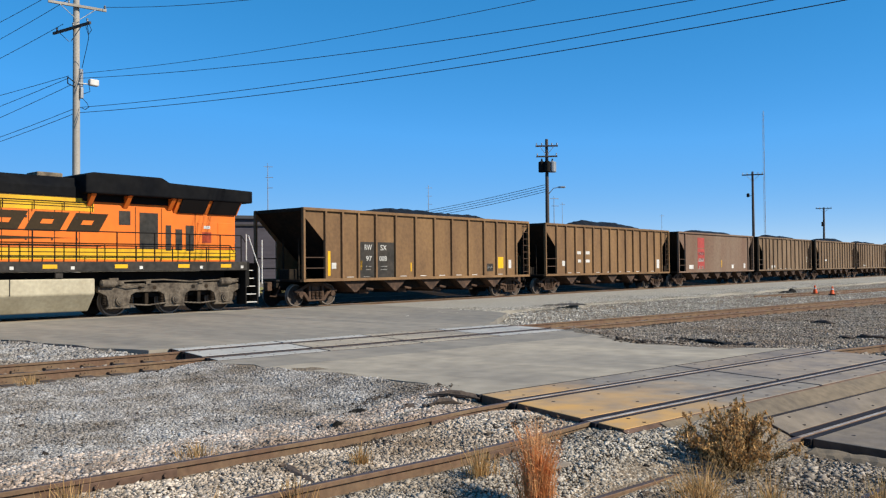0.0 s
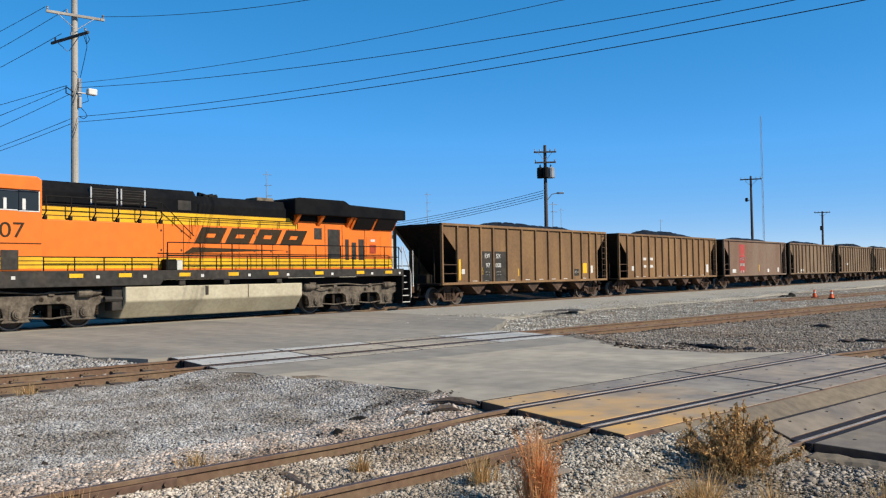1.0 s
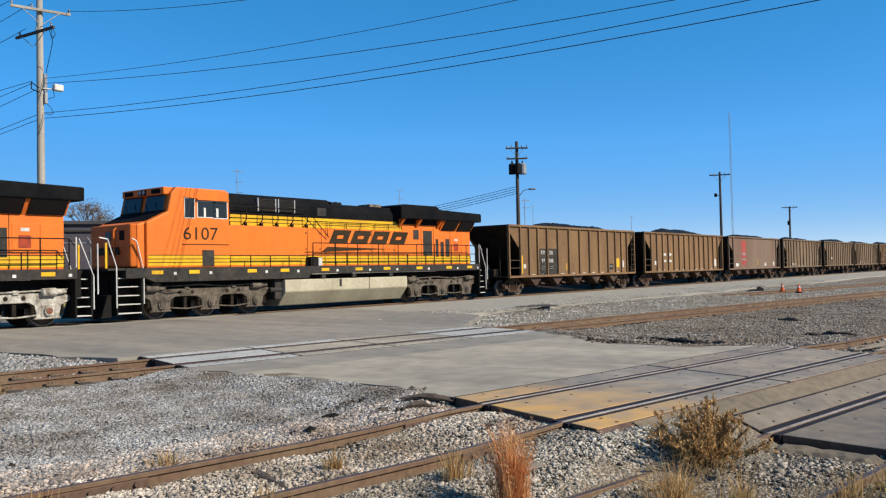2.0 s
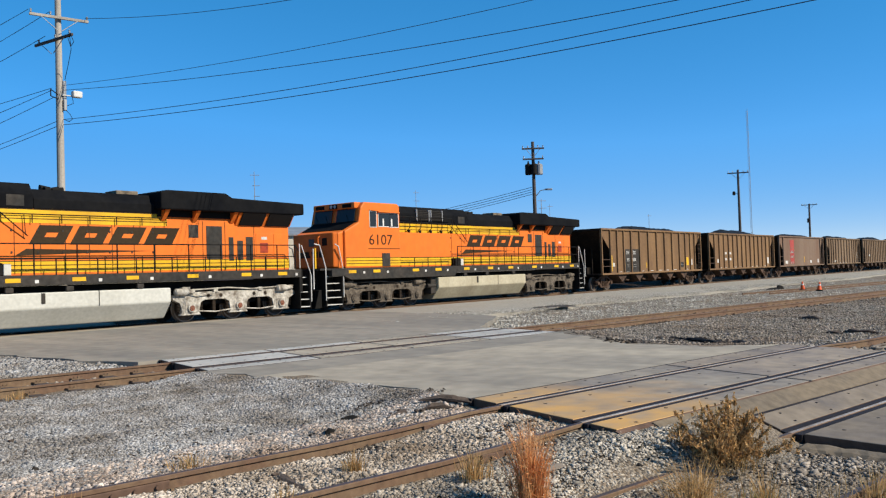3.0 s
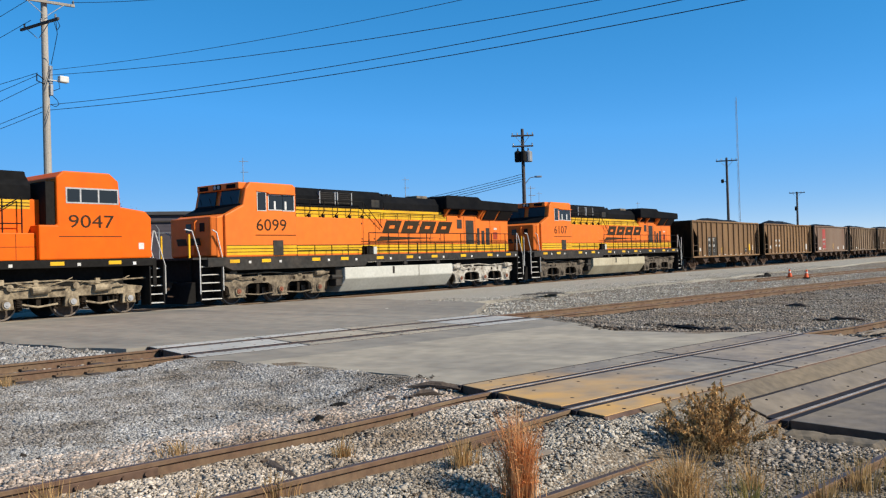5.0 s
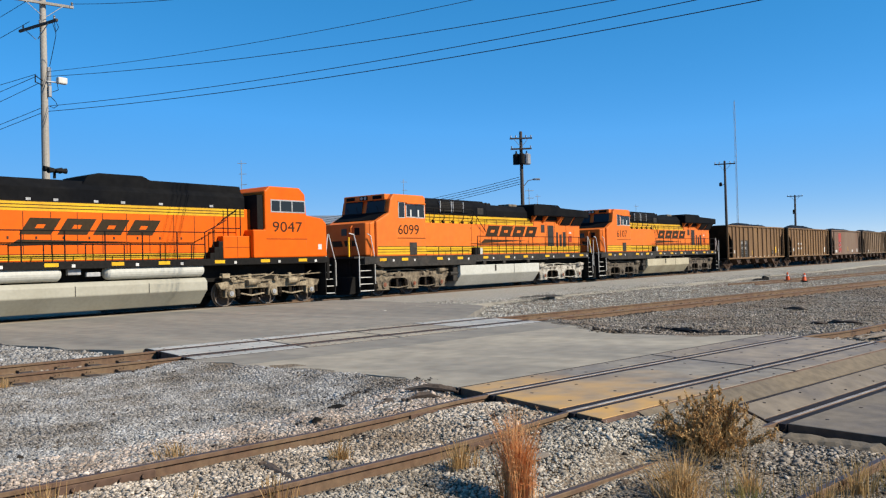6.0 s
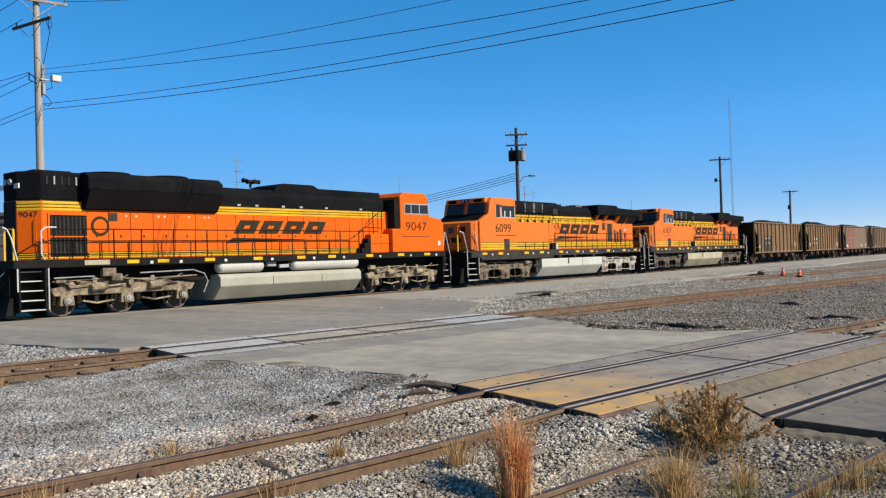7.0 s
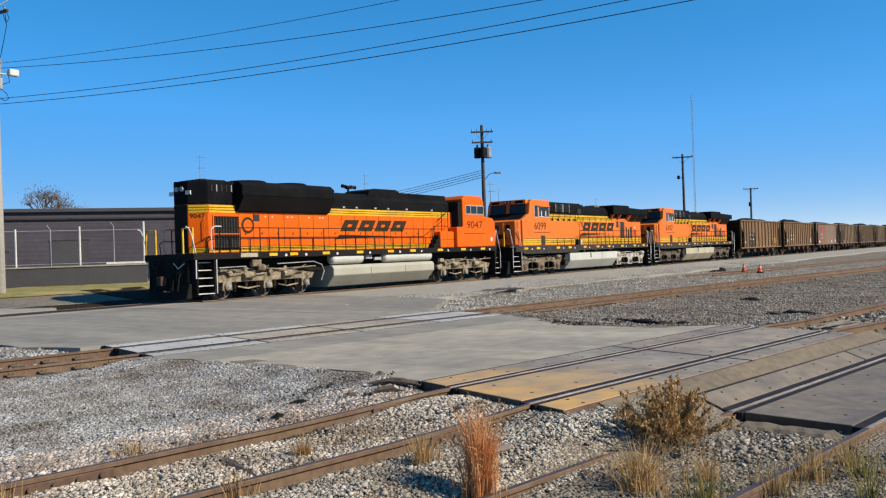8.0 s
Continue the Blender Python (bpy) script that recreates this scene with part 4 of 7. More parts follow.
def coupler(root, x, sx):
    bm = bmesh.new()
    bx(bm, x - sx * 0.75, x - sx * 0.15, -0.10, 0.10, 0.72, 0.98, bev=0.03)
    prism(bm, [(x - sx * 0.2, -0.20), (x, -0.16), (x + sx * 0.03, 0.02), (x - sx * 0.06, 0.2), (x - sx * 0.2, 0.2)], 0.66, 1.02, "z", bev=0.02)
    tube(bm, [(x - sx * 0.5, -0.35, 0.85), (x - sx * 0.25, -0.37, 0.42), (x + sx * 0.0, -0.30, 0.45)], 0.03)
    part("coupler", bm, RUSTY, root, "rusty knuckle coupler")


def bars_logo(root, x0, x1, z0, z1, s0, s1, zs0, zs1, y):
    """The railway's mark as four slanted dark blocks over a long wedge."""
    w = (x1 - x0) / 4
    for k in range(4):
        a = x0 + k * w
        h = z1 - z0
        bm = bmesh.new()
        e = 0.22
        def slant(x, z):
            return (x + e * 1.6 * (z - z0) / h, z)
        for q0, q1, zz0, zz1 in ((0.40, w - 0.56, z0, z0 + h * 0.38), (0.40, w - 0.56, z0 + h * 0.62, z1), (0.03, 0.40, z0, z1), (w - 0.56, w - 0.18, z0, z1)):
            prism(bm, [slant(a + q0, zz0), slant(a + q1, zz0), slant(a + q1, zz1), slant(a + q0, zz1)], y - 0.006, y + 0.02)
        part("mark_block", bm, LINE, root, "slanted dark block of the company mark")
    bm = bmesh.new()
    prism(bm, [(s0, zs0), (s1, (zs0 + zs1) / 2 + 0.04), (s0 + 0.35, zs1)], y - 0.006, y + 0.02)
    part("mark_wedge", bm, LINE, root, "long dark wedge under the mark")


def stripe(root, x0, x1, z0, z1, hw, name="stripe"):
    bm = bmesh.new()
    bx(bm, x0, x1, -hw - 0.005, hw + 0.005, z0, z1)
    st = part(name, bm, YELLOW, root, "yellow stripe with thin black lines")
    bm = bmesh.new()
    h = z1 - z0
    for u in (0.30, 0.62, 0.97):
        bx(bm, x0, x1, -hw - 0.010, hw + 0.010, z0 + h * u - 0.013, z0 + h * u + 0.013)
    part("pinstripe", bm, LINE, st)


def reflectors(root, xs, z0, z1, y):
    for x in xs:
        boxpart("reflector", YELLOW, root, (x, x + 0.46, y - 0.006, y + 0.01, z0, z1))
        boxpart("reflector", WHITE, root, (x + 0.9, x + 1.02, y - 0.006, y + 0.01, z0 - 0.03, z0 + 0.07))


def horn(root, x, z):
    bm = bmesh.new()
    cyl(bm, (x, -0.1, z - 0.25), (x, -0.1, z), 0.05)
    for k, (dx, yy) in enumerate(((0.32, -0.28), (0.26, -0.10), (-0.32, -0.02), (-0.26, -0.20), (0.30, 0.08))):
        cyl(bm, (x - dx * 0.1, yy, z + 0.035 * (k % 3)), (x + dx, yy, z + 0.035 * (k % 3)), 0.04, 0.10, seg=10)
    part("horn", bm, SOOT, root, "black five-chime air horn")


def gevo(number, x_start, tank_mat, front_mat, rear_mat, label):
    """The newer wide-cab locomotive, nose towards -x, with a radiator wing at the tail."""
    root = new("locomotive")
    tagged(root, label, "locomotive", "orange locomotives of the coal train")
    W, HW = 1.56, 1.0
    # frame and running boards
    bm = bmesh.new()
    prism(bm, [(0.95, 1.50), (0.95, 1.85), (22.0, 1.85), (22.0, 1.52), (9.6, 1.52), (9.45, 1.34), (2.1, 1.34), (1.7, 1.5)], -W + 0.02, W - 0.02, bev=0.02)
    part("underframe", bm, DARK, root, "dark grey frame sill")
    bm = bmesh.new()
    bx(bm, 1.6, 21.4, -0.9, 0.9, 1.0, 1.5)
    part("underframe", bm, SOOT, root, "black centre sill and piping")
    reflectors(root, (1.95, 3.5, 6.2, 7.9, 10.2, 12.3, 14.2, 16.6, 19.0, 20.8), 1.63, 1.76, -W + 0.02)
    # nose and cab
    bm = bmesh.new()
    prism(bm, [(1.45, 1.85), (1.45, 3.40), (1.8, 3.50), (2.70, 3.92), (2.70, 1.85)], -W + 0.12, W - 0.12, bev=0.06)
    prism(bm, [(1.28, -1.28), (1.28, 1.28), (1.5, 1.42), (1.5, -1.42)], 1.9, 3.42, "z", bev=0.05)
    part("nose", bm, ORANGE, root)
    bm = bmesh.new()
    prism(bm, [(1.75, 1.85), (1.75, 3.47), (2.62, 3.88), (2.78, 4.55), (3.0, 4.80), (5.2, 4.80), (5.35, 4.70), (5.35, 1.85)], -W, W, bev=0.05)
    part("cab", bm, ORANGE, root)
    for y0, y1, n in ((-1.30, -0.15, 1), (0.15, 1.30, 2)):
        bm = bmesh.new()
        prism(bm, [(2.60, 3.93), (2.72, 4.50), (2.70, 4.52), (2.58, 3.95)], y0, y1)
        part("windshield", bm, GLASS, root, "dark sloping windshield pane")
    boxpart("windshield_frame", SOOT, root, (2.585, 2.70, -1.42, 1.42, 3.88, 3.94))
    boxpart("brow", ORANGE, root, (2.60, 3.1, -1.34, 1.34, 4.52, 4.80), "orange brow over the windshields", 0.04)
    boxpart("headlight", BLACK, root, (2.58, 2.8, -0.26, 0.26, 4.56, 4.76), "black headlight housing", 0.02)
    bm = bmesh.new()
    prism(bm, [(1.86, 3.54), (2.56, 3.868), (2.56, 3.888), (1.86, 3.56)], -1.36, 1.36)
    part("nose_top", bm, BLACK, root, "black anti-glare panel on the nose")
    for y0 in (-0.98, -0.36, 0.36, 0.98):
        bm = bmesh.new()
        tube(bm, [(2.585, y0, 3.94), (2.63, y0 + 0.2, 4.25)], 0.012)
        part("wiper", bm, SOOT, root)
    bm = bmesh.new()
    tube(bm, [(1.16, -0.55, 2.15), (1.10, -0.55, 2.3), (1.10, -0.55, 3.2), (1.2, -0.55, 3.3)], 0.022)
    part("grab_iron", bm, ORANGE, root)
    boxpart("nose_vent", SOOT, root, (1.255, 1.30, -0.92, -0.62, 2.86, 3.2), "dark nose light housing", 0.02)
    for s in (-0.12, 0.12):
        bm = bmesh.new()
        cyl(bm, (2.565, s, 4.66), (2.6, s, 4.66), 0.08, seg=12)
        part("headlight", bm, STEEL, root)
    boxpart("number_board", BLACK, root, (2.585, 2.9, -1.16, -0.58, 4.57, 4.74), "black number board", 0.02)
    boxpart("number_board", BLACK, root, (2.585, 2.9, 0.58, 1.16, 4.57, 4.74), "black number board", 0.02)
    boxpart("nose_door", ORANGE, root, (1.24, 1.30, -0.30, 0.34, 1.95, 3.30), "orange nose door", 0.02)
    boxpart("door_window", GLASS, root, (1.22, 1.26, -0.15, 0.19, 2.85, 3.18))
    for k in range(2):
        bm = bmesh.new()
        prism(bm, [(-0.68 + k * 0.8, 2.35), (-0.05 + k * 0.8, 2.35), (0.05 + k * 0.8, 2.62), (-0.58 + k * 0.8, 2.62)], 1.225, 1.30, "x")
        part("mark_block", bm, LINE, root, "dark block of the company mark on the nose")
    for s in (-1, 1):
        y = s * W
        def span(d0, d1):
            return (y - d1, y - d0) if s > 0 else (y + d0, y + d1)
        for x0, x1, z0, z1 in ((3.34, 3.74, 3.70, 4.40), (3.90, 4.60, 3.74, 4.30), (4.62, 5.22, 3.72, 4.32)):
            a, b = span(-0.012, 0.05)
            boxpart("window_frame", WHITE, root, (x0 - 0.035, x1 + 0.035, a, b, z0 - 0.035, z1 + 0.035))
            a, b = span(-0.018, 0.05)
            boxpart("window_pane", GLASS, root, (x0, x1, a, b, z0, z1))
        a, b = span(-0.022, 0.03)
        for x0, x1 in ((4.16, 4.25), (4.72, 4.82)):
            boxpart("sliding_sash", WHITE, root, (x0, x1, a, b, 3.74, 4.08), "pale edge of a sliding pane")
        stripe_root = boxpart("cab_stripe", YELLOW, root, (1.80, 5.34, *span(-0.006, 0.03), 1.93, 2.32), "yellow stripe with thin black lines")
        for z in (2.045, 2.17, 2.306):
            boxpart("pinstripe", LINE, stripe_root, (1.80, 5.34, *span(-0.010, 0.03), z - 0.013, z + 0.013))
        boxpart("cab_door", DARK, root, (4.08, 4.60, a, b, 1.90, 2.50), "dark battery box cover")
        boxpart("trim_line", LINE, root, (3.2, 5.3, a, b, 2.70, 2.72))
        bm = bmesh.new()
        tube(bm, [(3.30, y + s * 0.02, 4.45), (5.25, y + s * 0.02, 4.36)], 0.025)
        part("drip_rail", bm, ORANGE, root)
        boxpart("window_awning", ORANGE, root, (3.82, 5.24, y - 0.01 if s > 0 else y - 0.12, y + 0.12 if s > 0 else y + 0.01, 4.36, 4.40))
    writing("road_number", number, LINE, root, 3.26, 4.80, 2.88, 3.35, -W - 0.003)
    # hood
    bm = bmesh.new()
    bx(bm, 5.35, 21.85, -HW, HW, 1.85, 3.98, bev=0.03)
    part("hood", bm, ORANGE, root)
    bm = bmesh.new()
    bx(bm, 5.35, 9.55, -1.22, 1.22, 1.85, 3.50, bev=0.03)
    part("equipment_cabinet", bm, ORANGE, root)
    bm = bmesh.new()
    prism(bm, [(-HW - 0.01, 3.97), (-HW - 0.01, 4.45), (-0.75, 4.80), (0.75, 4.80), (HW + 0.01, 4.45), (HW + 0.01, 3.97)], 5.40, 11.35, "x", bev=0.03)
    part("hood_roof", bm, BLACK, root, "black upper hood")
    bm = bmesh.new()
    prism(bm, [(-HW - 0.01, 3.97), (-HW - 0.01, 4.30), (-0.70, 4.64), (0.70, 4.64), (HW + 0.01, 4.30), (HW + 0.01, 3.97)], 11.35, 16.2, "x", bev=0.03)
    roof = part("hood_roof", bm, BLACK, root, "black upper hood and roof")
    bm = bmesh.new()
    prism(bm, [(15.65, 4.10), (15.65, 4.72), (15.9, 4.80), (18.45, 4.80), (18.75, 4.64), (22.34, 4.56), (22.34, 4.10)], -1.45, 1.45, bev=0.05)
    part("radiator_wing", bm, BLACK, root, "black overhanging radiator wing")
    bm = bmesh.new()
    prism(bm, [(-1.02, 3.62), (-1.36, 4.12), (1.36, 4.12), (1.02, 3.62)], 19.15, 21.9, "x")
    part("radiator_flare", bm, ORANGE, root)
    for x0, x1 in ((15.75, 18.9),):
        boxpart("radiator_screen", MESHING, root, (x0, x1, -1.06, 1.06, 3.86, 4.12))
    for a in (15.9, 17.2, 18.9):
        bm = bmesh.new()
        prism(bm, [(-1.03, 3.70), (-1.40, 4.12), (1.40, 4.12), (1.03, 3.70)], a, a + 0.16, "x")
        part("wing_bracket", bm, ORANGE, root)
    for x0, x1 in ((19.30, 20.42), (20.60, 21.82)):
        for s in (-1, 1):
            bm = bmesh.new()
            prism(bm, [(s * 1.035, 3.64), (s * 1.37, 4.11), (s * 1.41, 4.11), (s * 1.065, 3.62)], x0, x1, "x")
            part("radiator_screen", bm, MESHING, root, "dark slanted radiator screen")
    stripe(root, 5.36, 9.56, 1.93, 2.32, 1.222)
    stripe(root, 9.56, 21.86, 1.93, 2.32, HW + 0.002)
    stripe(root, 5.36, 16.15, 3.52, 3.97, HW + 0.003)
    for s in (-1, 1):
        y = s * HW
        for x0, x1, z0, z1 in ((17.05, 17.47, 3.12, 3.60), (17.82, 18.53, 2.32, 3.57), (18.84, 19.06, 2.25, 3.16), (19.24, 19.51, 2.27, 3.03), (19.66, 20.0, 2.25, 3.18)):
            a, b = (y - 0.02, y + 0.012) if s > 0 else (y - 0.012, y + 0.02)
            boxpart("hood_door", DARK, root, (x0, x1, a, b, z0, z1), "dark screened hood door")
        for x0, x1 in ((20.15, 20.95), (21.05, 21.7)):
            a, b = (y - 0.02, y + 0.015) if s > 0 else (y - 0.015, y + 0.02)
            boxpart("hood_door", ORANGE, root, (x0, x1, a, b, 2.36, 3.32), bev=0.008)
        for x in np.arange(9.9, 16.4, 0.82):
            boxpart("door_seam", LINE, root, (x, x + 0.022, y - 0.007, y + 0.007, 1.9, 3.95))
            for z in (2.55, 3.25):
                boxpart("latch", DARK, root, (x - 0.10, x - 0.05, y - 0.02, y + 0.02, z, z + 0.07))
        boxpart("hood_seam", LINE, root, (9.6, 16.4, y - 0.006, y + 0.006, 2.36, 2.378))
        handrail(root, [[(10.3, 3.80), (16.1, 3.80)], [(11.05, 3.12), (11.0, 3.80)]], [(x, 3.80) for x in np.arange(10.3, 16.2, 0.96)], 3.52, SOOT, s * (HW + 0.09), 0.014)
        boxpart("switch_box", SOOT, root, (9.82, 10.25, *sorted((s * 1.0, s * 1.3)), 1.86, 2.25), "black box at the running board", 0.02)
        boxpart("switch_box", TANK, root, (10.27, 10.5, *sorted((s * 1.0, s * 1.3)), 1.86, 2.22), "pale box at the running board", 0.02)
        for x in (17.65, 18.66, 20.05):
            boxpart("door_seam", LINE, root, (x, x + 0.022, y - 0.007, y + 0.007, 1.9, 3.75))
        for x0, x1 in ((7.20, 8.10), (8.28, 9.14)):
            yy = s * (HW + 0.01)
            bm = bmesh.new()
            bx(bm, x0, x1, yy - 0.03, yy + 0.03, 4.12, 4.62)
            g = part("grille", bm, MESHING, root, "dark air intake with pale upright bars")
            for x in (x0 - 0.03, x1):
                bm = bmesh.new()
                bx(bm, x, x + 0.05, yy - 0.045, yy + 0.045, 4.08, 4.66)
                part("grille_bar", bm, STEEL, g)
            bm = bmesh.new()
            for z in np.arange(4.17, 4.62, 0.085):
                bx(bm, x0, x1, yy - 0.04, yy + 0.04, z, z + 0.02)
            part("grille_slat", bm, DARK, g)
        boxpart("hatch", DARK, root, (10.5, 11.05, s * HW - 0.022, s * HW + 0.022, 4.05, 4.40))
        # upper walkway rail beside the intakes
        bm = bmesh.new()
        tube(bm, [(5.55, s * 1.25, 4.25), (9.7, s * 1.25, 4.25), (11.1, s * 1.12, 3.1)], 0.02)
        tube(bm, [(5.55, s * 1.25, 4.0), (9.75, s * 1.25, 4.0)], 0.016)
        for x in np.arange(5.6, 9.8, 0.82):
            tube(bm, [(x, s * 1.25, 4.27), (x, s * 1.25, 3.75), (x, s * 1.02, 3.55)], 0.022)
            bx(bm, x - 0.05, x + 0.05, s * 1.18 - 0.05, s * 1.18 + 0.05, 3.50, 3.62)
        part("roof_handrail", bm, SOOT, root, "thin black roof handrail")
    bars_logo(root, 11.15, 16.5, 2.84, 3.46, 10.75, 15.5, 2.48, 2.70, -HW)
    boxpart("emblem", EMBLEM, root, (20.35, 20.75, -HW - 0.022, -HW + 0.02, 2.55, 2.95), "small dark red emblem")
    boxpart("emblem", WHITE, root, (20.42, 20.70, -HW - 0.021, -HW + 0.02, 3.08, 3.19), "small white notice")
    # rails along the running board
    for s in (-1, 1):
        y = s * (W - 0.06)
        handrail(root, [[(5.4, 2.29), (9.45, 2.29)], [(1.9, 2.25), (5.4, 2.29)]], [(x, 2.29) for x in (2.9, 4.0, 5.4, 6.4, 7.4, 8.4, 9.4)], 1.85, SOOT, y, 0.018)
        handrail(root, [[(9.72, 1.9), (9.76, 2.84), (21.75, 2.84), (21.95, 2.6)], [(9.76, 2.38), (21.75, 2.38)]], [(x, 2.84) for x in (9.76, 11.1, 12.5, 13.9, 15.3, 16.7, 18.1, 19.5, 20.8, 21.75)], 1.85, SOOT, y, 0.020)
        handrail(root, [], [(x, 2.38) for x in (11.8, 13.2, 14.6, 16.0, 17.4, 18.8, 20.2)], 1.85, SOOT, y, 0.018)
        steps(root, 0.62, 1.62, s)
        steps(root, 21.95, 22.55, s)
        handrail(root, [[(0.62, 0.5), (0.62, 1.9), (0.30, 2.85), (0.0, 2.90)], [(1.66, 0.6), (1.66, 1.75), (1.40, 2.80), (1.20, 2.90)]], [], 0, WHITE, s * 1.5, 0.024)
        handrail(root, [[(22.6, 0.5), (22.6, 1.6), (22.1, 2.85)], [(22.75, 1.0), (22.75, 2.7)], [(22.0, 1.9), (22.0, 2.9)]], [], 0, WHITE, s * 1.48, 0.024)
    for y in (-0.9, 0.9):
        boxpart("end_post", YELLOW, root, (0.55, 0.62, y - 0.03, y + 0.03, 1.85, 2.75), "yellow end post")
    # ends
    bm = bmesh.new()
    prism(bm, [(0.15, 0.15), (0.55, 0.18), (0.62, 0.95), (0.40, 0.95)], -1.3, 1.3, bev=0.03)
    part("pilot", bm, SOOT, root, "black pilot plate")
    boxpart("end_sill", SOOT, root, (22.0, 22.2, -1.4, 1.4, 0.9, 1.85))
    boxpart("end_sill", SOOT, root, (0.55, 0.95, -1.0, 1.0, 0.9, 1.80))
    boxpart("end_platform", DARK, root, (0.3, 0.95, -W + 0.05, W - 0.05, 1.78, 1.86))
    coupler(root, 0.0, -1), coupler(root, 22.78, 1)
    horn(root, 12.35, 4.70)
    bm = bmesh.new()
    bx(bm, 14.55, 15.4, -0.4, 0.4, 4.60, 4.80, bev=0.04)
    part("exhaust_hood", bm, TRUCK, root, "grey exhaust hood")
    # fuel tank
    bm = bmesh.new()
    prism(bm, [(-1.52, 1.30), (-1.52, 0.80), (-1.05, 0.22), (1.05, 0.22), (1.52, 0.80), (1.52, 1.30)], 8.15, 15.92, "x", bev=0.04)
    tank = part("fuel_tank", bm, tank_mat, root, "dusty pale fuel tank")
    boxpart("gauge", DARK, tank, (11.3, 11.42, -1.54, -1.50, 0.95, 1.28))
    boxpart("weld_seam", DARK, tank, (13.2, 13.23, -1.527, -1.50, 0.8, 1.3))
    for s in (-1, 1):
        bm = bmesh.new()
        bx(bm, 7.75, 8.15, s * 1.1 - 0.25, s * 1.1 + 0.25, 0.5, 1.35, bev=0.04)
        cyl(bm, (7.5, s * 1.3, 0.9), (8.15, s * 1.3, 0.9), 0.1)
        part("filter_box", bm, DARK, root)
        for x, z in ((10.2, 1.42), (14.6, 1.42), (12.1, 1.42)):
            boxpart("valve", DARK, root, (x, x + 0.25, s * 1.5 - 0.05, s * 1.5 + 0.05, z - 0.1, z + 0.06), bev=0.02)
    loco_truck(root, (2.55, 4.70, 6.85), front_mat, "low", rear_mat is TRUCK_W)
    loco_truck(root, (16.95, 19.1, 21.2), rear_mat, "low", rear_mat is TRUCK_W)
    TRAIN.append((root, x_start))
    return root


def emd(number, x_start, label):
    """The older-looking locomotive at the tail of the train, long hood towards -x, cab at +x."""
    root = new("locomotive")
    tagged(root, label, "locomotive", "orange locomotives of the coal train")
    W, HW = 1.56, 1.0
    bm = bmesh.new()
    prism(bm, [(-0.45, 1.62), (-0.45, 1.88), (21.35, 1.88), (21.35, 1.62)], -W + 0.02, W - 0.02, bev=0.02)
    part("underframe", bm, SOOT, root, "black frame sill")
    bm = bmesh.new()
    bx(bm, 0.5, 20.5, -0.9, 0.9, 1.0, 1.65)
    part("underframe", bm, SOOT, root, "black centre sill")
    reflectors(root, (3.4, 4.6, 6.6, 8.9, 11.2, 13.0, 15.4, 17.6, 19.6), 1.70, 1.82, -W + 0.02)
    # long hood
    bm = bmesh.new()
    prism(bm, [(0.20, -0.42), (0.74, -HW), (17.6, -HW), (17.6, HW), (0.74, HW), (0.20, 0.42)], 1.88, 3.84, "z", bev=0.03)
    part("hood", bm, ORANGE2, root)
    bm = bmesh.new()
    prism(bm, [(0.20, -0.42), (0.74, -HW - 0.005), (2.25, -HW - 0.005), (2.25, HW + 0.005), (0.74, HW + 0.005), (0.20, 0.42)], 3.83, 4.78, "z", bev=0.05)
    bx(bm, 0.7, 2.0, -0.6, 0.6, 4.76, 4.86, bev=0.03)
    part("hood_end_cap", bm, BLACK, root, "black hood end cap with roof hatch")
    bm = bmesh.new()
    prism(bm, [(-HW, 3.83), (-HW, 4.30), (-0.72, 4.60), (0.72, 4.60), (HW, 4.30), (HW, 3.83)], 7.4, 17.3, "x", bev=0.03)
    part("hood_roof", bm, BLACK, root, "black upper hood and roof")
    bm = bmesh.new()
    prism(bm, [(10.5, 4.3), (10.8, 4.80), (11.2, 4.90), (12.9, 4.90), (13.2, 4.76), (17.2, 4.74), (17.3, 4.3)], -0.85, 0.85, bev=0.04)
    part("blower_housing", bm, BLACK, root, "black raised blower housing")
    bm = bmesh.new()
    prism(bm, [(-1.05, 3.55), (-1.48, 4.22), (-1.48, 4.62), (-1.25, 4.80), (1.25, 4.80), (1.48, 4.62), (1.48, 4.22), (1.05, 3.55)], 2.10, 7.58, "x", bev=0.04)
    part("radiator_wing", bm, BLACK, root, "black flared radiator housing")
    for x0, x1 in ((2.7, 4.5), (5.1, 6.95)):
        bm = bmesh.new()
        lathe(bm, [(4.79, 0.86), (4.90, 0.86), (4.93, 0.78)], ((x0 + x1) / 2, 0, 0), "z", 24)
        part("cooling_fan", bm, BLACK, root, "black roof fan housing")
    for s in (-1, 1):
        for x0 in (2.2, 4.0, 5.8):
            bm = bmesh.new()
            prism(bm, [(s * 1.10, 3.60), (s * 1.47, 4.18), (s * 1.51, 4.18), (s * 1.13, 3.58)], x0 - 0.05, x0 + 1.75, "x")
            part("radiator_screen", bm, MESHING, root, "dark slanted radiator screen")
        y = s * HW
        a, b = (y - 0.02, y + 0.012) if s > 0 else (y - 0.012, y + 0.02)
        boxpart("sill_plate", TANK_B, root, (1.85, 2.75, *sorted((s * 1.50, s * 1.565)), 1.68, 1.84), "pale plate on the sill")
        g = boxpart("grille", MESHING, root, (0.98, 2.25, a, b, 1.98, 3.35), "dark louvred radiator doors")
        for b4 in ((0.92, 0.98, 1.95, 3.41), (2.25, 2.31, 1.95, 3.41), (0.98, 2.25, 3.35, 3.41), (0.98, 2.25, 2.62, 2.66)):
            boxpart("grille_frame", ORANGE2, g, (b4[0], b4[1], y - 0.04, y + 0.04, b4[2], b4[3]))
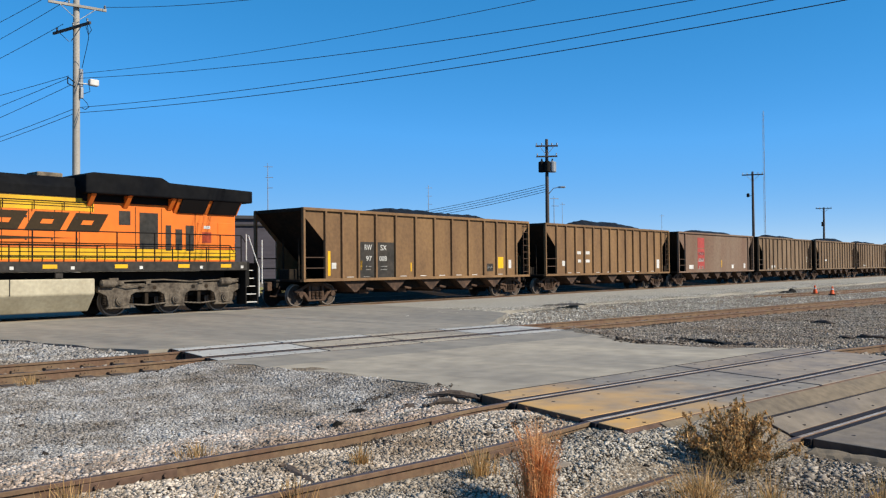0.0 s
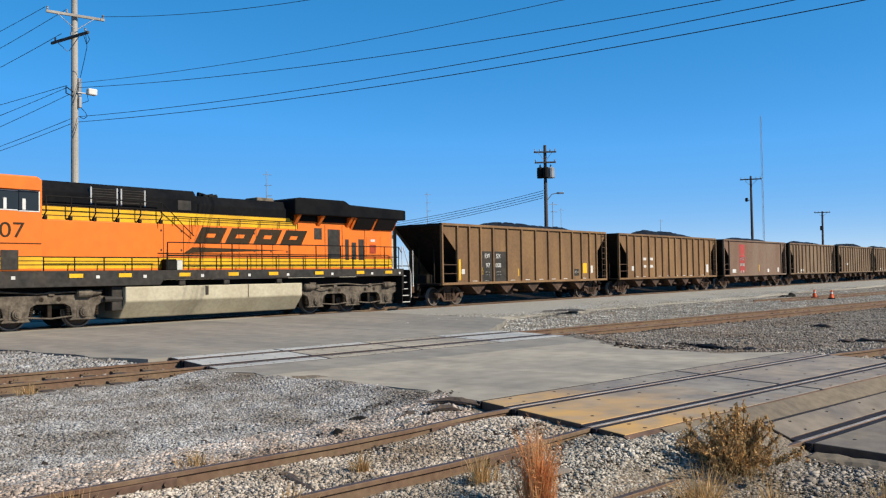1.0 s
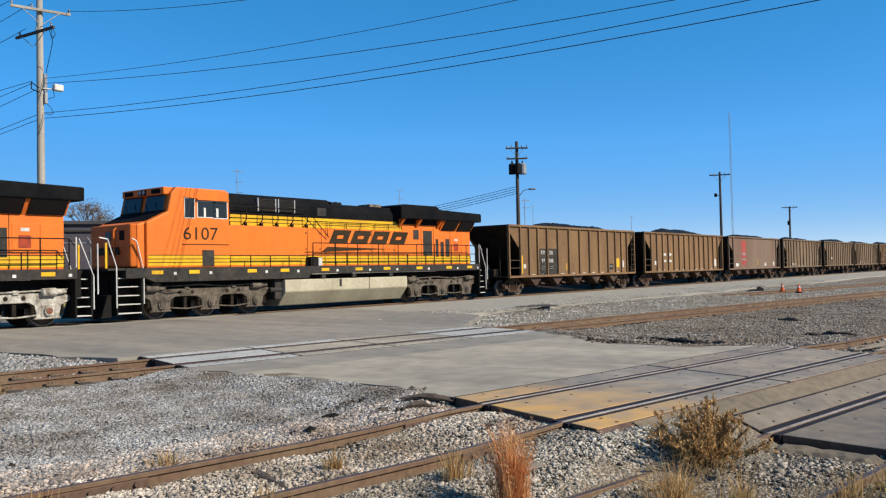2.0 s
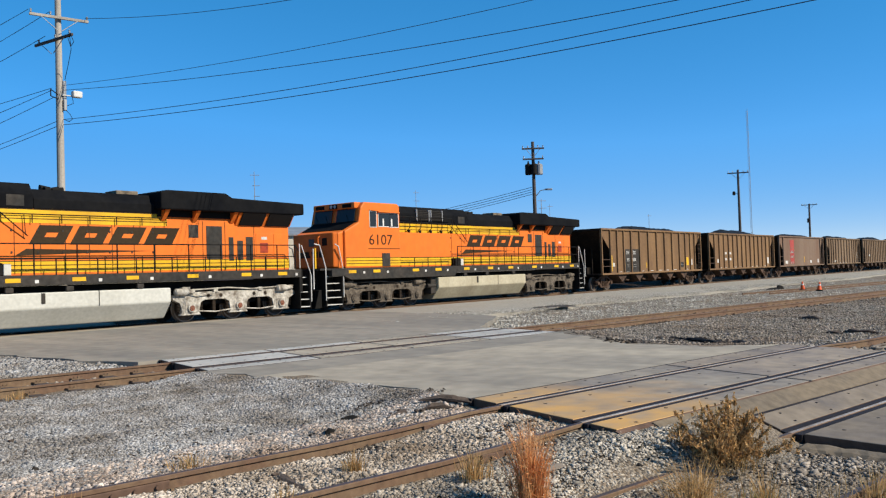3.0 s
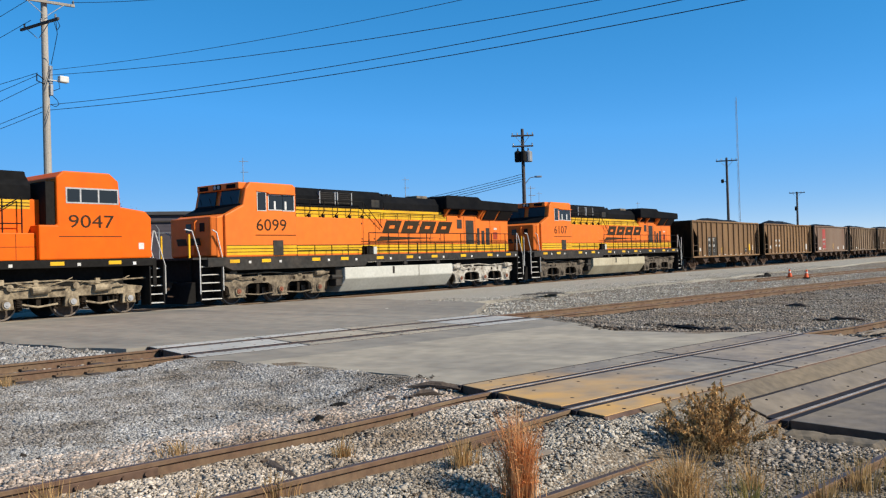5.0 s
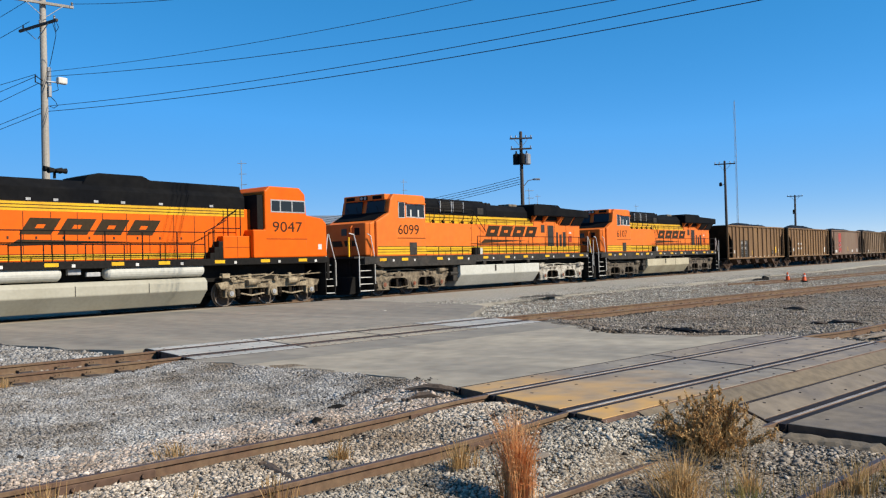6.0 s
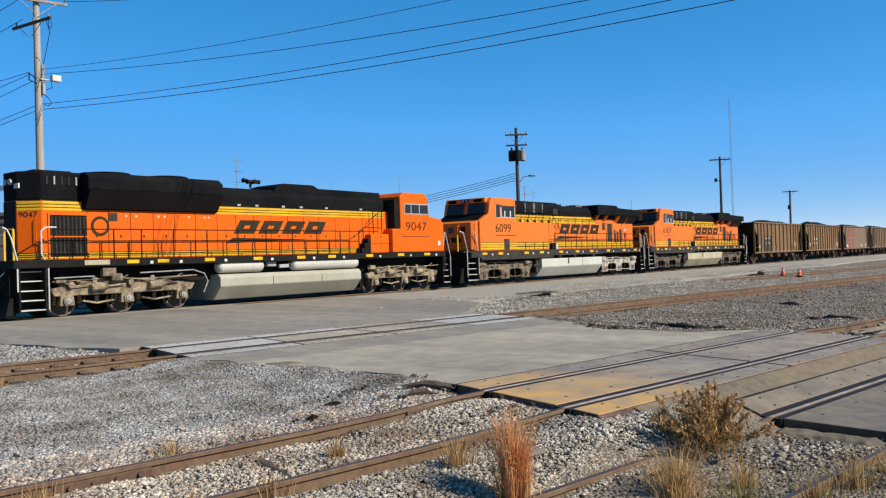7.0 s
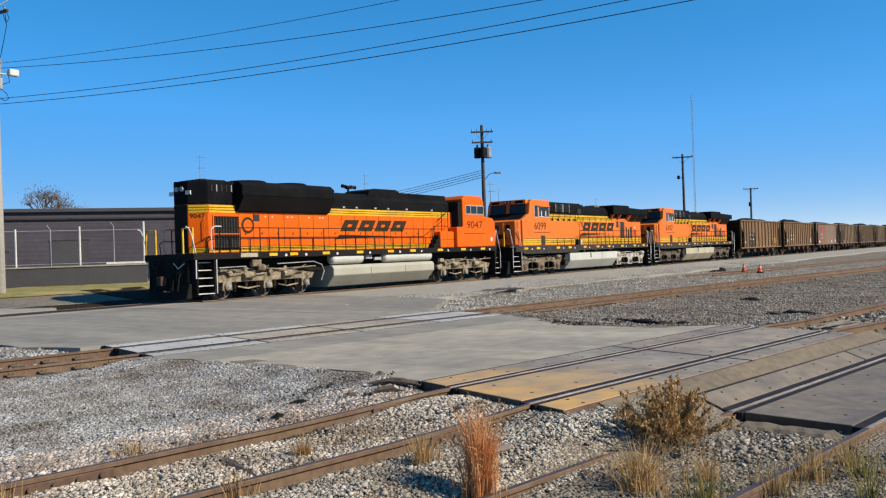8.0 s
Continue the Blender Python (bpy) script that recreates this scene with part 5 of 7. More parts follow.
        for x in np.arange(2.6, 15.6, 0.90):
            boxpart("latch", DARK, root, (x, x + 0.05, y - 0.02, y + 0.02, 2.62, 2.70))
        bm = bmesh.new()
        for k in range(9):
            bx(bm, 1.02 + k * 0.140, 1.07 + k * 0.140, a - 0.02 * (s < 0), b + 0.02 * (s > 0), 2.02, 3.30)
        part("grille_bar", bm, DARK, g)
        for x in (2.28, 3.05, 3.9, 4.8, 5.7, 6.6, 7.6, 8.5, 9.4, 10.3, 11.2, 12.1, 13.0, 14.0, 14.9, 15.8):
            boxpart("door_seam", LINE, root, (x, x + 0.02, y - 0.007, y + 0.007, 2.0, 3.5))
        for x in (0.9, 1.15, 1.4, 1.65, 1.9):
            boxpart("hand_grab", STEEL if x in (1.15, 1.9) else DARK, root, (x, x + 0.05, y - 0.03, y + 0.03, 4.35, 4.62))
    boxpart("hood_door", DARK, root, (3.08, 3.40, -HW - 0.012, -HW + 0.02, 3.18, 3.46), "small dark window")
    for x in (3.7, 4.1, 5.0, 5.25, 6.3, 7.0, 7.2):
        boxpart("notice", WHITE, root, (x, x + 0.07, -HW - 0.008, -HW + 0.01, 3.34, 3.40))
    bm = bmesh.new()
    lathe(bm, [(-0.01, 0.34), (0.012, 0.34)], (2.75, -HW - 0.004, 3.0), "y", 20)
    em = part("emblem", bm, LINE, root, "round dark emblem ring")
    bm = bmesh.new()
    lathe(bm, [(-0.014, 0.24), (0.012, 0.24)], (2.75, -HW - 0.004, 3.0), "y", 20)
    part("emblem_centre", bm, ORANGE2, em)
    stripe(root, 0.76, 2.24, 3.50, 3.83, HW + 0.003)
    stripe(root, 7.6, 17.25, 3.52, 3.84, HW + 0.003)
    stripe(root, 0.76, 20.9, 1.93, 2.12, HW + 0.003)
    # added black sheet: the orange end face is only in deep shade
    boxpart("end_panel", SOOT, root, (0.18, 0.21, -0.40, 0.40, 1.92, 3.82), "black sheet standing for shade on the orange hood end", 0.01)
    facet = 0.79                              # the width of the slanting corner faces
    for side in (-1, 1):
        turn = Matrix.Translation((0.20, side * 0.42, 0)) @ Matrix.Rotation(side * math.atan2(0.58, 0.54), 4, "Z")
        for z0, z1 in ((3.50, 3.83), (1.93, 2.12)):
            st = boxpart("stripe", YELLOW, root, (0.02, facet - 0.02, -0.008, 0.008, z0, z1), "yellow stripe with thin black lines")
            st.matrix_basis = turn
            for u in (0.30, 0.62, 0.97):
                boxpart("pinstripe", LINE, st, (0.02, facet - 0.02, -0.012, 0.012, z0 + (z1 - z0) * u - 0.012, z0 + (z1 - z0) * u + 0.012))
        bm = bmesh.new()
        tube(bm, [(0.62, side * 0.02, 2.4), (0.62, side * 0.06, 2.45), (0.62, side * 0.06, 3.2), (0.62, side * 0.02, 3.25)], 0.014)
        part("grab_iron", bm, ORANGE2, root).matrix_basis = turn
        if side < 0:
            writing("road_number", number, LINE, root, 0.08, 0.66, 3.28, 3.46, -0.004).matrix_basis = turn
    bars_logo(root, 8.35, 13.3, 2.76, 3.30, 8.0, 12.3, 2.38, 2.60, -HW)
    bm = bmesh.new()
    for s in (-0.16, 0.16):
        cyl(bm, (0.12, s, 4.45), (0.22, s, 4.45), 0.10, seg=12)
    part("headlight", bm, STEEL, root, "twin tail headlight")
    for s in (-0.62, 0.4):
        boxpart("number_board", WHITE, root, (0.19, 0.24, s, s + 0.3, 4.22, 4.38), "small white number board")
    # cab and nose
    bm = bmesh.new()
    prism(bm, [(17.25, 1.88), (17.25, 3.0), (17.85, 3.0), (17.85, 4.55), (18.1, 4.76), (19.7, 4.76), (20.02, 4.5), (20.08, 3.66), (20.08, 1.88)], -W, W, bev=0.05)
    part("cab", bm, ORANGE2, root)
    bm = bmesh.new()
    prism(bm, [(20.0, 1.88), (20.0, 3.66), (21.05, 3.52), (21.28, 3.3), (21.28, 1.88)], -W + 0.05, W - 0.05, bev=0.06)
    part("nose", bm, ORANGE2, root)
    bm = bmesh.new()
    bx(bm, 15.95, 17.3, -1.35, 1.35, 1.88, 2.75, bev=0.03)
    part("equipment_cabinet", bm, ORANGE2, root)
    for side in (-1, 1):
        for k in range(3):
            boxpart("cab_step", SOOT, root, (15.35 + 0.2 * k, 15.55 + 0.2 * k, *sorted((side * 1.0, side * 1.34)), 1.88, 2.10 + 0.22 * k), "dark steps up to the cab", 0.01)
        boxpart("cabinet_line", LINE, root, (16.0, 17.3, *sorted((side * 1.345, side * 1.356)), 2.30, 2.315))
        boxpart("cabinet_line", LINE, root, (16.62, 16.635, *sorted((side * 1.345, side * 1.356)), 1.92, 2.72))
    boxpart("cab_rear", SOOT, root, (17.55, 17.9, -1.45, 1.45, 3.0, 4.4), "dark cab rear wall and door")
    for s in (-1, 1):
        y = s * W
        for x0, x1 in ((18.20, 18.62), (18.68, 19.25), (19.31, 19.95)):
            a, b = (y - 0.03, y + 0.016) if s > 0 else (y - 0.016, y + 0.03)
            boxpart("window_pane", GLASS, root, (x0, x1, a, b, 3.76, 4.18))
        a, b = (y - 0.03, y + 0.010) if s > 0 else (y - 0.010, y + 0.03)
        boxpart("window_frame", STEEL, root, (18.15, 20.0, a, b, 3.71, 4.23))
    writing("road_number", number, LINE, root, 18.23, 19.82, 2.92, 3.34, -W - 0.003)
    boxpart("trim_line", LINE, root, (17.9, 20.1, -W - 0.006, -W + 0.01, 2.62, 2.645))
    boxpart("notice", WHITE, root, (20.75, 20.95, -W + 0.04, -W + 0.06, 2.2, 2.42))
    for y0, y1 in ((-1.3, -0.1), (0.1, 1.3)):
        bm = bmesh.new()
        prism(bm, [(20.08, 3.80), (20.02, 4.45), (20.06, 4.46), (20.12, 3.80)], y0, y1)
        part("windshield", bm, GLASS, root)
    # rails, steps
    for s in (-1, 1):
        y = s * (W - 0.06)
        xs = [0.85, 1.9, 2.95, 4.0, 5.3, 6.75, 8.2, 9.6, 11.0, 12.4, 13.8, 15.0]
        handrail(root, [[(0.85, 2.87), (15.0, 2.87), (15.5, 3.1), (16.0, 3.35)], [(0.3, 1.9), (0.25, 2.3), (0.4, 2.42), (15.0, 2.42)]], [(x, 2.87) for x in xs], 1.88, SOOT, y, 0.020)
        handrail(root, [], [((a + b) / 2, 2.42) for a, b in zip(xs, xs[1:])], 1.88, SOOT, y, 0.017)
        handrail(root, [[(15.6, 3.05), (16.9, 3.05)], [(16.0, 3.35), (16.9, 3.9)]], [(15.6, 3.05), (16.3, 3.9), (16.9, 3.9)], 1.88, SOOT, s * 1.2, 0.02)
        steps(root, -0.28, 0.60, s)
        steps(root, 21.15, 21.75, s)
        handrail(root, [[(0.66, 0.3), (0.66, 1.7), (0.45, 2.05), (0.45, 2.80), (0.60, 2.92), (0.95, 2.92)], [(-0.32, 0.9), (-0.32, 1.9), (-0.5, 2.6), (-0.62, 2.85), (-0.75, 2.9)]], [], 0, WHITE, s * 1.5, 0.024)
        handrail(root, [[(21.2, 1.9), (21.35, 2.85)], [(21.8, 0.6), (21.8, 1.6), (21.4, 2.85)]], [], 0, WHITE, s * 1.48, 0.024)
        for x in (-0.40,):
            boxpart("end_post", YELLOW, root, (x - 0.03, x + 0.03, s * 0.85 - 0.03, s * 0.85 + 0.03, 1.88, 2.85), "yellow end post")
            boxpart("end_post", YELLOW, root, (x - 0.03, x + 0.03, s * 1.45 - 0.03, s * 1.45 + 0.03, 1.88, 2.85), "yellow end post")
    bm = bmesh.new()
    for s in (-1, 1):
        tube(bm, [(-0.40, s * 0.85, 2.85), (-0.40, s * 1.45, 2.85)], 0.025)
    part("end_rail", bm, YELLOW, root, "yellow end handrail")
    bm = bmesh.new()
    prism(bm, [(-0.62, 0.12), (-0.25, 0.16), (-0.25, 0.72), (-0.45, 0.72)], -1.25, 1.25, bev=0.03)
    part("pilot", bm, SOOT, root, "black pilot and snow plough")
    boxpart("end_sill", SOOT, root, (-0.42, -0.2, -1.15, 1.15, 0.72, 1.88), "black end sill", 0.03)
    boxpart("draft_gear", SOOT, root, (-0.62, -0.2, -0.34, 0.34, 0.62, 1.08), "black coupler pocket", 0.04)
    for y0, y1, z in ((-1.0, -0.55, 1.62), (0.5, 0.95, 1.62), (-0.9, -0.5, 1.2)):
        bm = bmesh.new()
        tube(bm, [(-0.44, y0, z), (-0.56, y0 * 0.6 + y1 * 0.4, z - 0.28), (-0.58, y0 * 0.3 + y1 * 0.7, z - 0.3), (-0.44, y1, z - 0.02)], 0.028)
        part("air_hose", bm, DARK, root)
    boxpart("end_sill", SOOT, root, (21.36, 21.5, -1.4, 1.4, 0.9, 1.88))
    for y0 in (-0.9, -0.55, 0.55, 0.9):
        bm = bmesh.new()
        tube(bm, [(-0.52, y0, 1.5), (-0.64, y0 * 0.95, 0.9), (-0.68, y0 * 0.9, 0.45)], 0.035)
        part("air_hose", bm, SOOT, root)
    bm = bmesh.new()
    tube(bm, [(-0.55, -1.1, 1.35), (-0.68, -0.8, 1.1), (-0.55, -0.4, 1.4)], 0.03)
    part("cable", bm, SOOT, root, "hanging cable")
    bm = bmesh.new()
    tube(bm, [(-0.55, -1.1, 1.5), (-0.62, -0.8, 1.3), (-0.56, -0.45, 1.52)], 0.018)
    part("chain", bm, WHITE, root)
    coupler(root, -0.95, -1), coupler(root, 21.95, 1)
    horn(root, 10.03, 4.95)
    for x in (8.6, 9.5, 10.9, 11.9, 13.4, 15.6):
        boxpart("lifting_lug", STEEL, root, (x, x + 0.16, -HW - 0.03, -HW + 0.03, 3.86, 3.94))
    # tank and air reservoirs
    bm = bmesh.new()
    prism(bm, [(-1.40, 1.18), (-1.52, 1.05), (-1.52, 0.72), (-1.05, 0.20), (1.05, 0.20), (1.52, 0.72), (1.52, 1.05), (1.40, 1.18)], 7.3, 15.06, "x", bev=0.03)
    tank = part("fuel_tank", bm, TANK_E, root, "dull beige fuel tank")
    for x in (9.9, 12.6):
        boxpart("weld_seam", DARK, tank, (x, x + 0.025, -1.527, -1.50, 0.72, 1.05))
    for s in (-1, 1):
        for x0, x1 in ((7.3, 9.55), (11.05, 15.04)):
            bm = bmesh.new()
            lathe(bm, [(x0, 0.10), (x0 + 0.06, 0.2), (x0 + 0.14, 0.245), (x1 - 0.14, 0.245), (x1 - 0.06, 0.2), (x1, 0.10)], (0, s * 1.25, 1.47), "x", 20)
            part("air_reservoir", bm, TANK, root, "silver air reservoir")
        bm = bmesh.new()
        bx(bm, 9.75, 10.2, s * 1.3 - 0.08, s * 1.3 + 0.08, 1.42, 1.62, bev=0.02)
        bx(bm, 10.4, 10.9, s * 1.3 - 0.06, s * 1.3 + 0.06, 1.35, 1.5, bev=0.02)
        part("valve", bm, STEEL, root)
        bm = bmesh.new()
        cyl(bm, (2.9, s * 1.3, 1.25), (3.3, s * 1.3, 1.22), 0.14)
        bx(bm, 2.55, 3.05, s * 1.35 - 0.1, s * 1.35 + 0.1, 1.28, 1.58, bev=0.03)
        part("sand_pipe", bm, TRUCK2, root)
        for run in ([(0.9, s * 1.35, 1.28), (2.0, s * 1.35, 1.3), (2.3, s * 1.35, 1.3)], [(4.0, s * 1.35, 1.36), (6.2, s * 1.35, 1.40), (6.7, s * 1.35, 1.25), (6.85, s * 1.35, 0.95), (6.65, s * 1.35, 0.55)]):
            bm = bmesh.new()
            tube(bm, run, 0.024)
            part("piping", bm, STEEL, root)
    loco_truck(root, (1.42, 3.60, 5.82), TRUCK2, "high")
    loco_truck(root, (16.35, 18.48, 20.53), TRUCK2, "high")
    TRAIN.append((root, x_start))
    return root


def freight_truck(root, xc):
    bm = bmesh.new()
    for s in (-1, 1):
        y0, y1 = (0.95, 1.10) if s > 0 else (-1.10, -0.95)
        prism(bm, [(xc - 1.2, 0.66), (xc - 0.95, 0.72), (xc - 0.42, 0.98), (xc + 0.42, 0.98), (xc + 0.95, 0.72), (xc + 1.2, 0.66), (xc + 1.15, 0.58), (xc + 0.9, 0.60), (xc + 0.40, 0.84), (xc - 0.40, 0.84), (xc - 0.9, 0.60), (xc - 1.15, 0.58)], y0, y1, bev=0.02)
        prism(bm, [(xc - 0.80, 0.60), (xc - 0.62, 0.60), (xc - 0.40, 0.34), (xc + 0.40, 0.34), (xc + 0.62, 0.60), (xc + 0.80, 0.60), (xc + 0.48, 0.20), (xc - 0.48, 0.20)], y0, y1, bev=0.02)
        for d in (-0.36, 0.36):
            bx(bm, xc + d - 0.06, xc + d + 0.06, y0, y1, 0.3, 0.86, bev=0.02)
        for d in (-0.89, 0.89):
            bx(bm, xc + d - 0.15, xc + d + 0.15, y0, y1, 0.40, 0.64, bev=0.03)
        for d in (-0.22, 0, 0.22):
            for z in np.arange(0.32, 0.60, 0.06):
                lathe(bm, [(z, 0.06), (z + 0.02, 0.09), (z + 0.045, 0.06)], (xc + d, s * 1.12, 0), "z", seg=7)
        for d in (-0.89, 0.89):
            cyl(bm, (xc + d, s * 1.08, 0.50), (xc + d, s * 1.17, 0.50), 0.12, seg=12)
    bx(bm, xc - 0.22, xc + 0.22, -1.05, 1.05, 0.62, 0.88, bev=0.03)
    tr = part("truck", bm, RUSTY, root, "rusty four-wheel truck")
    for d in (-0.89, 0.89):
        wheelset(tr, xc + d, 0.46, 0.46, 20)


def hopper(length, ribs, paint, label, marks, seed):
    """Open coal hopper: ribbed sides, sloped ends, a row of chutes, a heap of coal."""
    root = new("coal_hopper")
    tagged(root, label, "hopper car", "coal hoppers of the train")
    L, W = length, 1.53
    bm = bmesh.new()
    for s in (-1, 1):
        y0, y1 = (W - 0.03, W) if s > 0 else (-W, -W + 0.03)
        prism(bm, [(0.02, 4.02), (0.02, 3.80), (1.22, 2.68), (1.22, 1.12), (L - 1.22, 1.12), (L - 1.22, 2.68), (L - 0.02, 3.80), (L - 0.02, 4.02)], y0, y1)
    part("side_sheet", bm, paint, root)
    # end sheets: their shade is put into the colour
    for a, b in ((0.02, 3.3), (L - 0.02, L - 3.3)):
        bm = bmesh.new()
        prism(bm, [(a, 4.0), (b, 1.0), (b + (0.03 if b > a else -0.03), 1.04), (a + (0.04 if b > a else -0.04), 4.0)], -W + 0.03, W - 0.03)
        part("end_slope", bm, SHADE_BLACK, root, "end sheet coloured black for shade")
    for s in (-1, 1):
        y0, y1 = (W, W + 0.10) if s > 0 else (-W - 0.10, -W)
        for x in ribs:
            bm = bmesh.new()
            x = x * L
            prism(bm, [(x - 0.075, y0 if s > 0 else y1), (x - 0.05, y1 if s > 0 else y0), (x + 0.05, y1 if s > 0 else y0), (x + 0.075, y0 if s > 0 else y1)], 1.14, 3.98, "z")
            part("side_stake", bm, paint, root)
        for x in (0.0, L - 0.10):
            bm = bmesh.new()
            bx(bm, x, x + 0.10, y0 - 0.04 * (s > 0), y1 + 0.04 * (s < 0), 1.1, 4.0)
            part("corner_post", bm, paint, root)
        bm = bmesh.new()
        bx(bm, 0.0, L, y0 - 0.06 * (s > 0), y1 + 0.06 * (s < 0), 3.96, 4.08, bev=0.012)
        part("top_chord", bm, paint, root)
        bm = bmesh.new()
        bx(bm, 0.0, L, y0 - 0.06 * (s > 0), y1 + 0.06 * (s < 0), 1.02, 1.14, bev=0.012)
        part("side_sill", bm, paint, root)
        for z in (1.58, 2.02):
            bm = bmesh.new()
            tube(bm, [(0.05, s * (W + 0.04), z), (1.22, s * (W + 0.04), z)], 0.025)
            part("grab_iron", bm, RUSTY, root)
        bm = bmesh.new()
        for z in np.arange(1.3, 3.9, 0.36):
            tube(bm, [(L - 0.55, s * (W + 0.06), z), (L - 0.05, s * (W + 0.06), z)], 0.018)
        tube(bm, [(L - 0.55, s * (W + 0.06), 1.2), (L - 0.55, s * (W + 0.06), 3.9)], 0.02)
        part("ladder", bm, RUSTY, root)
    # the chord at this end is coloured black for shade, the other keeps its paint
    bm = bmesh.new()
    bx(bm, 0.0, 0.12, -W, W, 3.93, 4.07)
    part("end_chord", bm, SHADE_BLACK, root)
    bm = bmesh.new()
    bx(bm, L - 0.12, L, -W, W, 3.93, 4.07)
    part("end_chord", bm, paint, root)
    # added block, no real part: it makes the shade between the chutes black
    bm = bmesh.new()
    prism(bm, [(2.5, 1.1), (2.9, 0.62), (L - 2.9, 0.62), (L - 2.5, 1.1)], -1.0, 1.0)
    part("hopper_bottom", bm, SHADE_BLACK, root, "added black block standing for shade between the chutes")
    # centre sill and gear take the black of the shade under the car
    bm = bmesh.new()
    bx(bm, -0.45, L + 0.45, -0.25, 0.25, 0.78, 1.10, bev=0.02)
    bx(bm, -0.1, 1.6, -W, W, 1.02, 1.10), bx(bm, L - 1.6, L + 0.1, -W, W, 1.02, 1.10)
    for a in (0.7, L - 0.7):
        bx(bm, a - 0.35, a + 0.35, -0.3, 0.35, 1.1, 1.55, bev=0.04)
        tube(bm, [(a, -0.5, 1.1), (a, -0.5, 2.9)], 0.04), tube(bm, [(a, 0.5, 1.1), (a, 0.5, 2.9)], 0.04)
    part("underframe", bm, SHADE_BLACK, root, "centre sill and brake gear coloured dark for shade")
    n = 5
    for k in range(n):
        x = 3.1 + (L - 6.2) * k / (n - 1)
        bm = bmesh.new()
        prism(bm, [(x - 0.80, 1.05), (x + 0.80, 1.05), (x + 0.06, 0.52), (x - 0.06, 0.52)], -1.45, 1.45, bev=0.01)
        part("chute", bm, RUSTY, root, "grimy sloping discharge chute")
        bm = bmesh.new()
        bx(bm, x + 0.75, x + 1.35, -0.9, 0.9, 0.42, 0.62, bev=0.02)
        cyl(bm, (x + 0.85, -1.2, 0.66), (x + 1.3, -1.2, 0.60), 0.06)
        part("gate", bm, RUSTY, root)
    coupler(root, -0.68, -1), coupler(root, L + 0.68, 1)
    freight_truck(root, 1.15), freight_truck(root, L - 1.15)
    # coal
    rng = random.Random(seed)
    bm = bmesh.new()
    nx, ny = 56, 12
    ph = [rng.uniform(0, 6) for _ in range(4)]
    g = []
    for i in range(nx + 1):
        u = i / nx
        row = []
        for j in range(ny + 1):
            v = j / ny * 2 - 1
            e = min(1, max(0, u * 4.2 - 0.75), (1 - u) * 5) ** 0.8
            z = 3.80 + e * (0.72 * (1 - abs(v) ** 1.7)) * (0.9 + 0.12 * math.sin(5 * u + ph[0])) + 0.05 * math.sin(23 * u + ph[1]) * math.cos(3 * v + ph[2]) + rng.uniform(-0.035, 0.035)
            row.append(bm.verts.new((0.35 + u * (L - 0.7), v * (W - 0.05), z)))
        g.append(row)
    for i in range(nx):
        for j in range(ny):
            bm.faces.new((g[i][j], g[i + 1][j], g[i + 1][j + 1], g[i][j + 1]))
    part("coal_load", bm, COAL, root, "heaped black coal load")
    y = -W
    for kind, x0, x1, z0, z1 in marks:
        m = {"dark": DARK, "white": WHITE, "yellow": YELLOW, "red": RED}.get(kind)
        if m:
            boxpart("marking", m, root, (x0, x1, y - 0.006, y + 0.01, z0, z1))
        else:
            writing("lettering", kind, WHITE, root, x0, x1, z0, z1, y - 0.008)
    return root


C_X, PITCH = -1.91, 22.8
emd("9047", -47.35, "deep orange and black diesel locomotive with silver tank and air reservoirs")
gevo("6099", C_X - PITCH, TANK, TRUCK, TRUCK_W, "orange wide-cab diesel locomotive with clean silver tank")
gevo("6107", C_X, TANK_B, TRUCK_D, TRUCK_D, "orange wide-cab diesel locomotive with dusty beige tank")
RIB_A = [x / 16.4 for x in (1.24, 2.21, 3.16, 4.25, 5.54, 6.91, 8.29, 9.63, 10.95, 12.26, 13.36, 14.30, 15.16)]
RIB_B = [0.075 + 0.85 * k / 13 for k in range(14)]
RIB_C = [0.08, 0.92]
FEET = [("white", a, a + 0.42, 1.17, 1.20) for a in (2.5, 3.5, 5.9, 7.3, 8.7, 10.0, 11.3, 13.5)]
first = hopper(16.4, RIB_A, BROWN, "brown ribbed coal hopper with dark stencil panel",
               [("dark", 3.28, 5.50, 1.12, 2.72), ("RW", 3.58, 4.02, 2.36, 2.60), ("SX", 4.58, 4.98, 2.36, 2.60), ("97", 3.66, 4.02, 1.88, 2.10), ("008", 4.50, 4.98, 1.88, 2.10),
                ("white", 3.65, 3.75, 1.62, 1.66), ("white", 3.82, 4.0, 1.62, 1.66), ("white", 4.6, 5.0, 1.62, 1.66), ("white", 3.65, 3.95, 1.48, 1.52), ("white", 4.6, 5.0, 1.48, 1.52),
                ("yellow", 13.50, 14.02, 1.50, 2.10), ("yellow", 1.40, 1.55, 1.25, 2.3), ("white", 1.62, 1.88, 1.55, 1.80), ("yellow", 3.32, 3.42, 1.5, 1.9), ("yellow", 6.6, 6.68, 1.4, 1.8),
                ("dark", 12.55, 13.1, 1.35, 1.75), ("white", 12.6, 12.8, 1.5, 1.62), ("white", 12.85, 13.05, 1.5, 1.62), ("white", 14.5, 14.75, 1.5, 1.95)] + FEET, 1)
second = hopper(16.3, RIB_B, BROWN, "brown ribbed coal hopper with small white stencils",
                [("white", 3.6, 4.05, 2.3, 2.48), ("white", 4.6, 5.1, 2.3, 2.48), ("white", 3.7, 4.05, 1.8, 1.98), ("white", 4.6, 5.1, 1.8, 1.98), ("white", 1.9, 2.2, 1.6, 1.9), ("white", 14.4, 14.8, 1.4, 2.0)] + FEET, 2)
